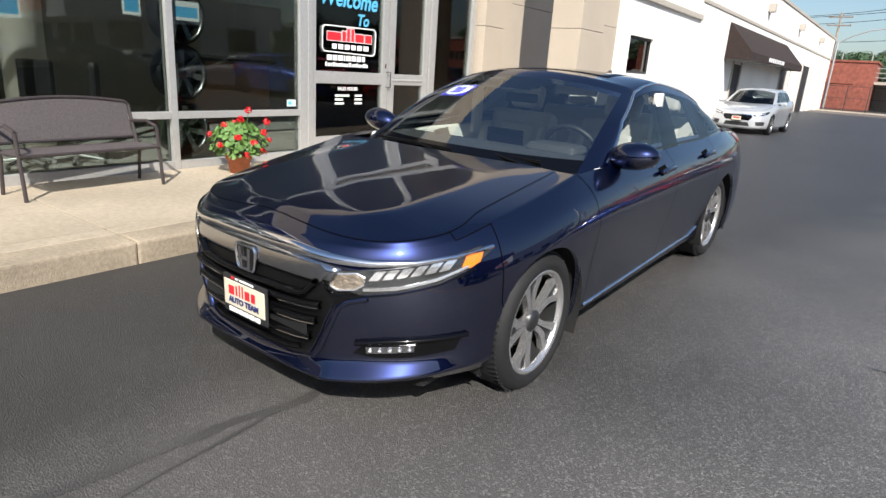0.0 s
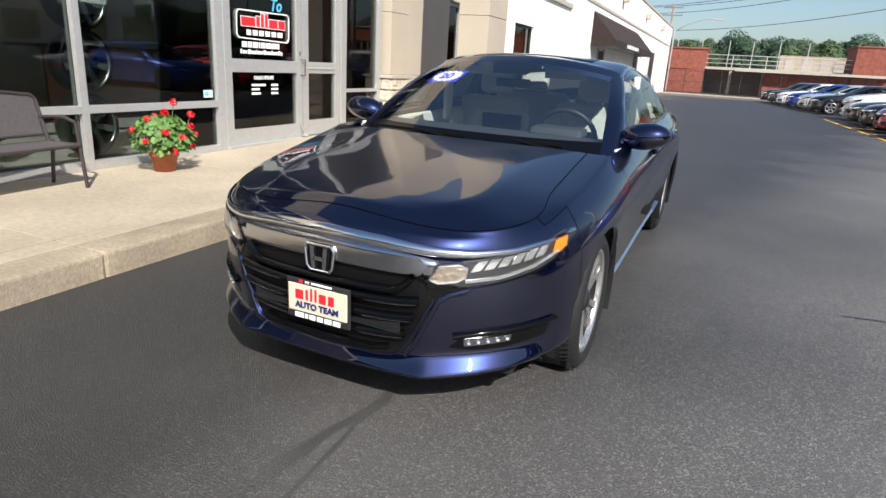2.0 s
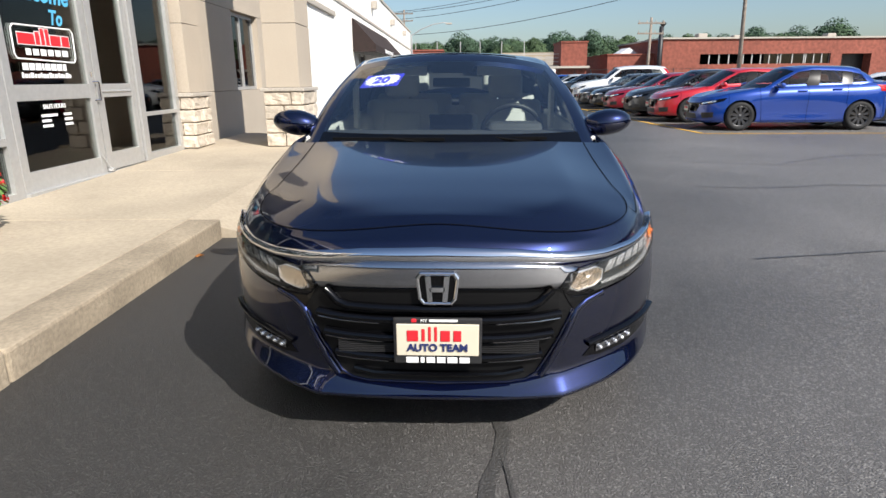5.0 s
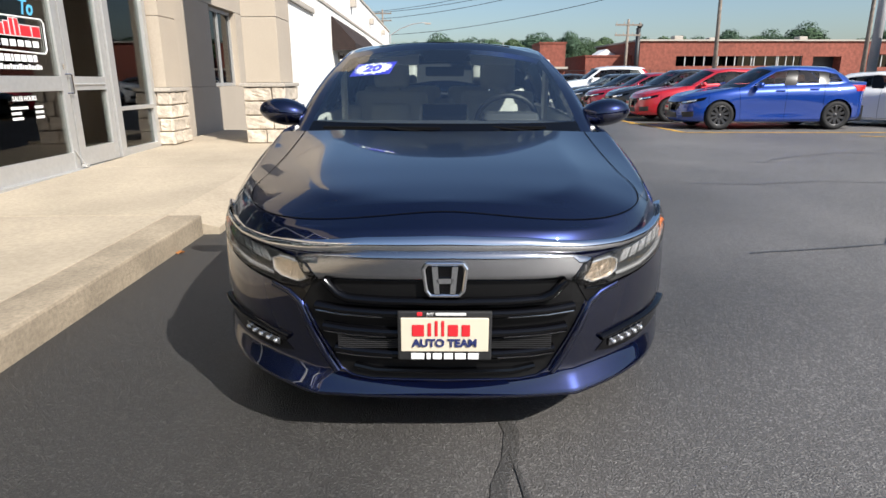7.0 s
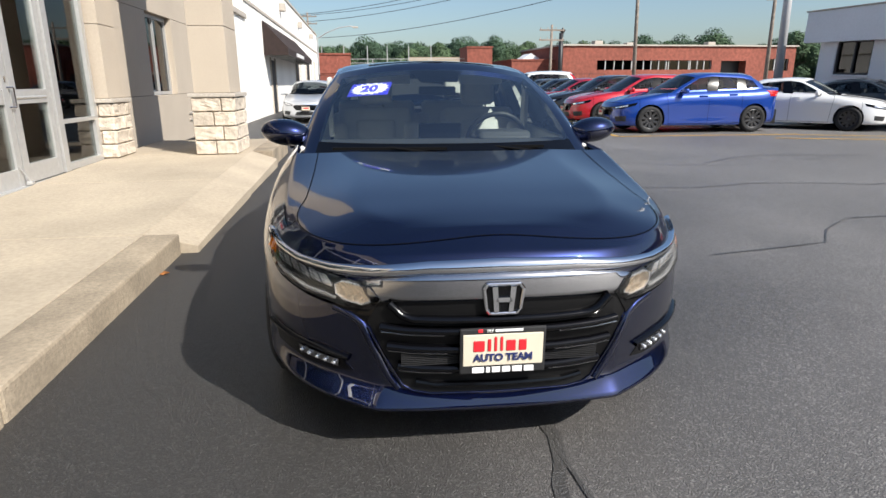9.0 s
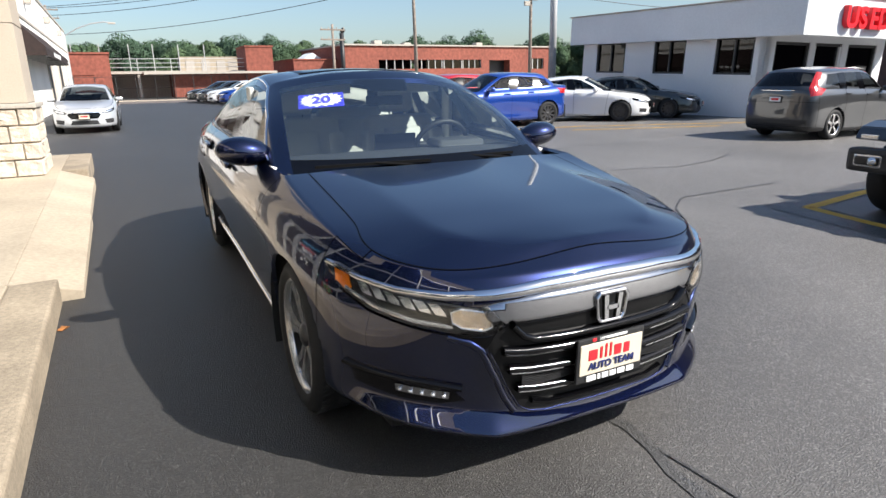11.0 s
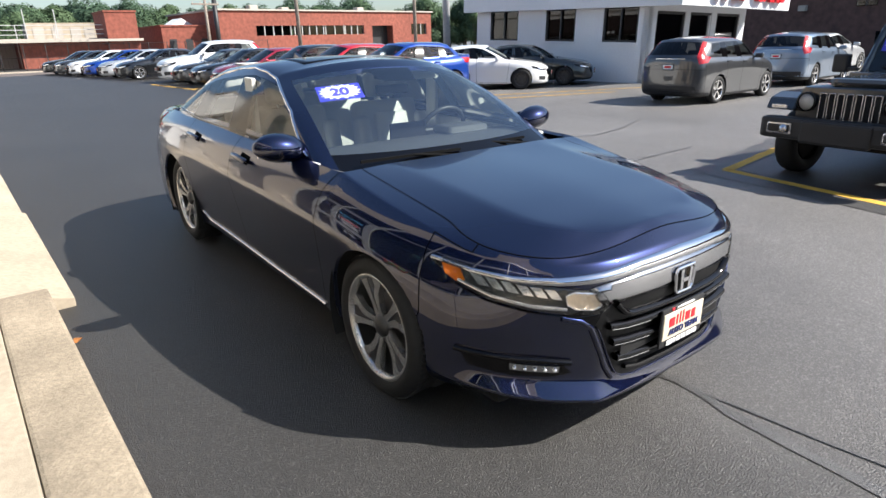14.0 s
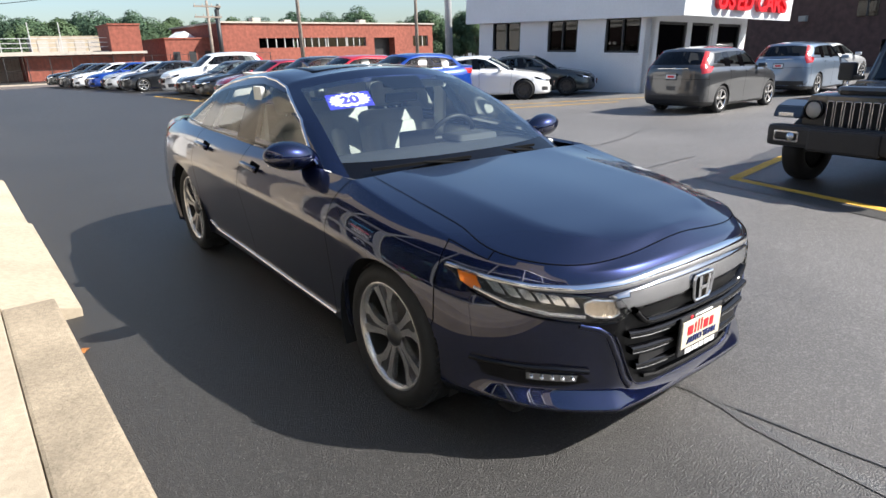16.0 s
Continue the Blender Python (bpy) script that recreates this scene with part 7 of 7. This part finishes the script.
dark = thing("brown_building", Matrix(), "large dark brown brick building beyond the office", "building")
part("wall", box_bm(37, 60, -40, 24, -.1, 8.5), BROWN_BRICK, dark)
part("parapet", box_bm(36.9, 60.1, -40.1, 24.1, 8.5, 8.8), LEDGE, dark)
for y in (12.4, 11.0, 6.5, 5.1):
    w = part("window", box_bm(36.94, 37, y - .5, y + .5, 2.6, 4.1), DARKGLASS, dark)
    part("window_frame", box_bm(36.92, 36.96, y - .04, y + .04, 2.6, 4.1), PLASTIC, w)
part("flood_lamp", box_bm(36.7, 37, 15.4, 15.8, 2.5, 2.8), LEDGE, dark)

# ---- far buildings ----
fb = thing("brick_hall", Matrix(), "long red brick hall with a band of dark windows", "building")
HM = pose(19.4, 64.6, 0, 0, 0, 5.8)
fb.matrix_basis = HM
HL, HH = 28.8, 4.95


def hall_piece(a, b, z0, z1, y0=0.0):
    part("wall", box_bm(a, b, y0, 14, z0, z1), BRICK, fb)


hall_piece(0, 4.0, -.1, HH)
hall_piece(4.0, 18.0, -.1, 2.45)
hall_piece(4.0, 18.0, 3.45, HH)
hall_piece(18.0, 19.2, -.1, HH)
hall_piece(19.2, 22.4, 3.4, HH)
hall_piece(22.4, 25.4, -.1, HH)
hall_piece(25.4, 28.0, -.1, 2.3)
hall_piece(25.4, 28.0, 3.6, HH)
hall_piece(28.0, HL, -.1, HH)
part("dark_recess", box_bm(19.2, 22.4, 1.2, 1.3, -.1, 3.4), PLASTIC, fb)
part("roof_edge", box_bm(-.2, HL + .2, -.2, 14.2, HH, HH + .16), LEDGE, fb)
for a, b in ((4.0, 8.2), (8.7, 12.4), (12.7, 15.2), (15.4, 18.0), (25.4, 28.0)):
    w = part("window", box_bm(a, b, .25, .3, 2.3 if a > 20 else 2.45, 3.6 if a > 20 else 3.45), DARKGLASS, fb)
    k = int((b - a) / .85)
    for i in range(k + 1):
        x = a + (b - a) * i / k
        part("window_frame", box_bm(x - .05, x + .05, .15, .3, 2.3 if a > 20 else 2.45, 3.6 if a > 20 else 3.45), ALU, w)
for x, y in ((5.5, 3), (20.5, 4), (11, 6)):
    part("roof_vent", box_bm(x - .5, x + .5, y, y + 1, HH, HH + .75, bev=.1), LEDGE, fb)

low = thing("brick_annex", pose(14.2, 66.5, 0, 0, 0, 4), "low red brick annex with a small gabled top", "building")
part("wall", box_bm(0, 5.2, 0, 9, -.1, 3.5), BRICK, low)
part("roof_edge", box_bm(-.1, 5.3, -.1, 9.1, 3.5, 3.65), BRICK, low)
bm = bmesh.new()
add_poly(bm, [(2.2, 4, 3.65), (4.8, 4, 3.65), (3.5, 4, 4.45)], 3, (0, 1, 0))
part("gable", bm, OFFW, low)
for x in (1.0, 2.6, 4.2):
    part("door_opening", box_bm(x - .35, x + .35, -.03, .02, 0, 2.3), PLASTIC, low)
st = thing("chimney_pipe", pose(18.6, 62.8, 0), "tall dark steel exhaust pipe", "pipe")
bm = bmesh.new()
add_rod(bm, (0, 0, 0), (0, 0, 6.1), .22, 14)
add_rod(bm, (0, 0, 6.1), (.25, -.1, 6.5), .22, 14)
part("pipe", bm, PLASTIC, st, smooth=True)
tw = thing("brick_tower", pose(9.0, 64.6, 0, 0, 0, 2), "square red brick tower block", "building")
part("wall", box_bm(0, 2.7, 0, 5, -.1, 4.75), BRICK, tw)
part("wall", box_bm(-7, 0, .5, 5, -.1, 2.2), BRICK, tw)
part("cap", box_bm(-.08, 2.78, -.08, 5.08, 4.75, 4.9), BRICK, tw)
part("flat_roof", box_bm(-9.6, 2.9, -.6, 5, 2.2, 2.42), LEDGE, tw)
gb = thing("plant_block", pose(3.2, 72.0, 0), "pale concrete plant block with vents", "building")
part("wall", box_bm(0, 6.2, 0, 4, -.1, 4.1), CONC, gb)
for x in (1, 2.6, 4.2, 5.4):
    part("vent", box_bm(x - .45, x + .45, -.05, 0, 2.6, 3.7), LEDGE, gb)
wt = thing("clarifier_deck", pose(-2.0, 66.0, 0), "grey industrial deck with railings", "deck")
part("deck", box_bm(-6, 11, 0, 6, 2.3, 2.55), LEDGE, wt)
for x in (-5, -2, 1, 4, 7):
    part("deck_post", box_bm(x - .12, x + .12, .1, .35, 0, 2.3), LEDGE, wt)
    part("rail_post", box_bm(x - .04, x + .04, .05, .13, 2.55, 3.7), ALU, wt)
for z in (2.9, 3.3, 3.7):
    part("rail", box_bm(-6, 11, .06, .12, z - .03, z + .03), ALU, wt)
bm = bmesh.new()
add_rod(bm, (-4.5, -.4, 2.5), (-1.6, -.4, .2), .12, 6)
part("stair_rail", bm, ALU, wt)
for x in (-4.6, -2.2, .4, 2.6, 5.0, 7.5):
    part("deck_lamp", box_bm(x - .04, x + .04, 3.0, 3.08, 2.5, 5.2), ALU, wt)
part("back_wall", box_bm(-6, 11, 4, 6, 0, 2.3), LEDGE, wt)

# mesh fence before the far yard
fence = thing("fence", pose(-6, 58.5, 0), "dark wire fence with steel posts", "fence")
for k in range(19):
    x = k * 1.55
    bm = bmesh.new()
    add_rod(bm, (x, 0, 0), (x, 0, 2.0), .035, 6)
    part("post", bm, PLASTIC, fence)
for z in (.15, 1.0, 1.95):
    bm = bmesh.new()
    add_rod(bm, (0, 0, z), (27.9, 0, z), .018, 5)
    part("fence_rail", bm, PLASTIC, fence)
bm = bmesh.new()
for k in range(110):
    x = .13 + k * .25
    add_box(bm, x - .004, x + .004, -.004, .004, .15, 1.95)
tagged(part("wire", bm, PLASTIC, fence), kind="stuff")

# ---- poles and wires ----
WOOD = mat("weathered_pole", (.24, .20, .165), .9, var=.25, scale=5, bump=.3)


def utility_pole(x, y, h, lean=0.0, label="weathered wooden utility pole with a cross arm", lamp=False):
    p = thing("utility_pole", pose(x, y, 0, 0, lean, 0), label, "pole", "utility poles")
    bm = bmesh.new()
    add_rod(bm, (0, 0, -.1), (0, 0, h), .17, 12, .11)
    part("shaft", bm, WOOD, p, smooth=True)
    for dz in (.5, 1.4):
        part("cross_arm", box_bm(-1.2, 1.2, -.14, -.02, h - dz - .07, h - dz + .07), WOOD, p)
    for dz in (.5, 1.4):
        for sx_ in (-1.1, -.4, .4, 1.1):
            bm = bmesh.new()
            add_rod(bm, (sx_, -.08, h - dz + .07), (sx_, -.08, h - dz + .25), .04, 8)
            part("insulator", bm, LEDGE, p)
    if lamp:
        bm = bmesh.new()
        add_rod(bm, (.35, -.2, h - 4.1), (.35, -.2, h - 3.1), .24, 12)
        part("transformer", bm, LEDGE, p)
        part("flood_lamp", box_bm(-.8, -.25, -.3, -.1, h - 4.6, h - 4.2, bev=.03), LEDGE, p)
    return (x, y, h)


pa = utility_pole(20.6, 48, 12.5, -1.0)
pb = utility_pole(31.5, 47, 12.0, 0, "wooden utility pole with a transformer and flood lamp", True)
pc = utility_pole(-9.5, 84, 10.2)
pd = utility_pole(75, 52, 12.5)
pe = utility_pole(16.2, 58, 6.5, .5, "short leaning wooden pole")


def cable(a, b, sag, r=.02):
    """One square-section wire hanging between two points."""
    cu = bmesh.new()
    a, b = Vector(a), Vector(b)
    prev = None
    for k in range(25):
        f = k / 24
        p = a.lerp(b, f) - Vector((0, 0, 4 * sag * f * (1 - f)))
        ring = [cu.verts.new(p + Vector(o)) for o in ((r, r, 0), (0, 0, 1.4 * r), (-r, -r, 0), (0, 0, -1.4 * r))]
        if prev:
            for i in range(4):
                cu.faces.new((prev[i], prev[i - 1], ring[i - 1], ring[i]))
        prev = ring
    tagged(to_ob("overhead_cable", cu, PLASTIC), "thin dark overhead cable between the poles", "cable", "overhead cables")


for dz, dx in ((.25, -1.1), (.25, 1.1), (1.15, -.4), (3.2, 0)):
    cable((20.6 + dx, 48, 12.5 - dz), (31.5 + dx, 47, 12.0 - dz), .35)
    cable((31.5 + dx, 47, 12.0 - dz), (75, 52, 12.5 - dz), 1.0)
    cable((-9.5 + dx, 84, 10.2 - dz), (20.6 + dx, 48, 12.5 - dz), 1.0)
    cable((-9.5 + dx, 84, 10.2 - dz), (-60, 90, 11 - dz), 1.0)
lampm = thing("street_lamp", pose(-6.4, 62.4, 0), "grey street lamp with a long curved arm", "street lamp")
bm = bmesh.new()
add_rod(bm, (0, 0, 0), (0, 0, 5.6), .08, 10)
part("post", bm, ALU, lampm)
bm = bmesh.new()
q = [(0, 0, 5.5), (1.0, 0, 6.1), (2.2, 0, 6.55), (3.2, 0, 6.7), (3.7, 0, 6.65)]
for a, b in zip(q, q[1:]):
    add_rod(bm, a, b, .05, 8)
part("arm", bm, ALU, lampm)
part("lamp_head", box_bm(3.5, 4.1, -.12, .12, 6.52, 6.68, bev=.04), LEDGE, lampm)

# ---- trees beyond ----
FOL = [mat("far_leaves_%s" % n, c, .7, var=.35, scale=.6, spec=.15) for n, c in (("a", (.068, .110, .058)), ("b", (.080, .122, .060)), ("c", (.056, .095, .058)))]
BARK = mat("bark", (.09, .07, .05), .9, var=.3, scale=6)


def make_tree(seed, h, wd, mm, nleaf=9000):
    rr = random.Random(seed)
    t = thing("tree", Matrix(), "leafy green deciduous tree in the distance", "tree", "trees behind the lot")
    bm = bmesh.new()
    add_rod(bm, (0, 0, 0), (.1, 0, h * .5), h * .022, 7, h * .012)
    for k in range(6):
        a = rr.uniform(0, 6.28)
        z0 = h * rr.uniform(.25, .5)
        add_rod(bm, (0, 0, z0), (wd * .35 * math.cos(a), wd * .35 * math.sin(a), z0 + h * .25), h * .010, 5, h * .003)
    part("trunk", bm, BARK, t)
    cl = []
    for k in range(16):
        a = rr.uniform(0, 6.28)
        r = wd * .5 * math.sqrt(rr.random()) * .8
        z = h * rr.uniform(.25, .92)
        sh = 1 - max(0, (z / h - .55)) * 1.1
        cl.append((Vector((r * sh * math.cos(a), r * sh * math.sin(a), z)), wd * rr.uniform(.13, .24)))
    vs, fs = [], []
    for k in range(nleaf):
        c, R = rr.choice(cl)
        d = Vector((rr.gauss(0, 1), rr.gauss(0, 1), rr.gauss(.15, .9))).normalized()
        p = c + d * R * rr.uniform(.75, 1.1)
        n = (d + Vector((rr.uniform(-.5, .5), rr.uniform(-.5, .5), rr.uniform(-.2, .6)))).normalized()
        u = n.orthogonal().normalized()
        v = n.cross(u)
        s = rr.uniform(.10, .24)
        o = len(vs)
        vs += [p + u * s, p + v * s * .7, p - u * s, p - v * s * .7]
        fs.append((o, o + 1, o + 2, o + 3))
    me = bpy.data.meshes.new("crown")
    me.from_pydata(vs, [], fs)
    me.materials.append(mm)
    ob = new("crown", me)
    ob.parent = t
    return t


protos = [make_tree(11 + k, 8.4 + .6 * (k % 3), 7.5 + (k % 2) * 1.5, FOL[k % 3]) for k in range(6)]
rt = random.Random(7)
first = True
spots = []
for row, (dist, n) in enumerate(((118, 46), (140, 44), (165, 40))):
    for k in range(n):
        az = radians(-16 + 62 * (k + rt.uniform(-.35, .35)) / n)
        spots.append((dist * math.sin(az) + rt.uniform(-3, 3), dist * math.cos(az) + rt.uniform(-6, 6), rt.uniform(.70, .98) * (1 + .12 * row)))
for k, (x, y, s) in enumerate(spots):
    m = pose(x, y, -.2, 0, 0, rt.uniform(0, 360)) @ Matrix.Scale(s, 4)
    if k < len(protos):
        protos[k].matrix_basis = m
    else:
        src = protos[k % len(protos)]
        made = copy_thing(src, m @ Matrix.Scale(1 / src.scale[0], 4))
hill = bmesh.new()
prev = None
for k in range(60):
    az = radians(-30 + 100 * k / 59)
    h = 17 + 7 * math.sin(k * .23) + 4 * noise.noise((k * .35, 0, 0))
    cur = [hill.verts.new((520 * math.sin(az), 520 * math.cos(az), -1)), hill.verts.new((600 * math.sin(az), 600 * math.cos(az), h))]
    if prev:
        hill.faces.new((prev[0], cur[0], cur[1], prev[1]))
    prev = cur
tagged(to_ob("backdrop_hill", hill, mat("far_hill", (.07, .11, .09), .9, var=.25, scale=.05)), "hazy wooded hill on the horizon", "hill", kind="structure")

# unseen brick boxes and trees, added to keep low bright sky out of reflections
across = thing("wall_south", Matrix(), "plain dark brick buildings across the street", "wall", kind="structure")
for k, (a, b, h) in enumerate(((-60, -22, 6.5), (-22, 6, 8.0), (6, 30, 6.0), (30, 66, 8.5))):
    part("wall", box_bm(a, b, -46, -34, -.05, h), BROWN_BRICK, across)
for k in range(16):
    src = protos[k % len(protos)]
    copy_thing(src, pose(-62 + 8.4 * k + rt.uniform(-2, 2), -52 + rt.uniform(-3, 3), -.2, 0, 0, rt.uniform(0, 360)) @ Matrix.Scale(rt.uniform(1.0, 1.25), 4))
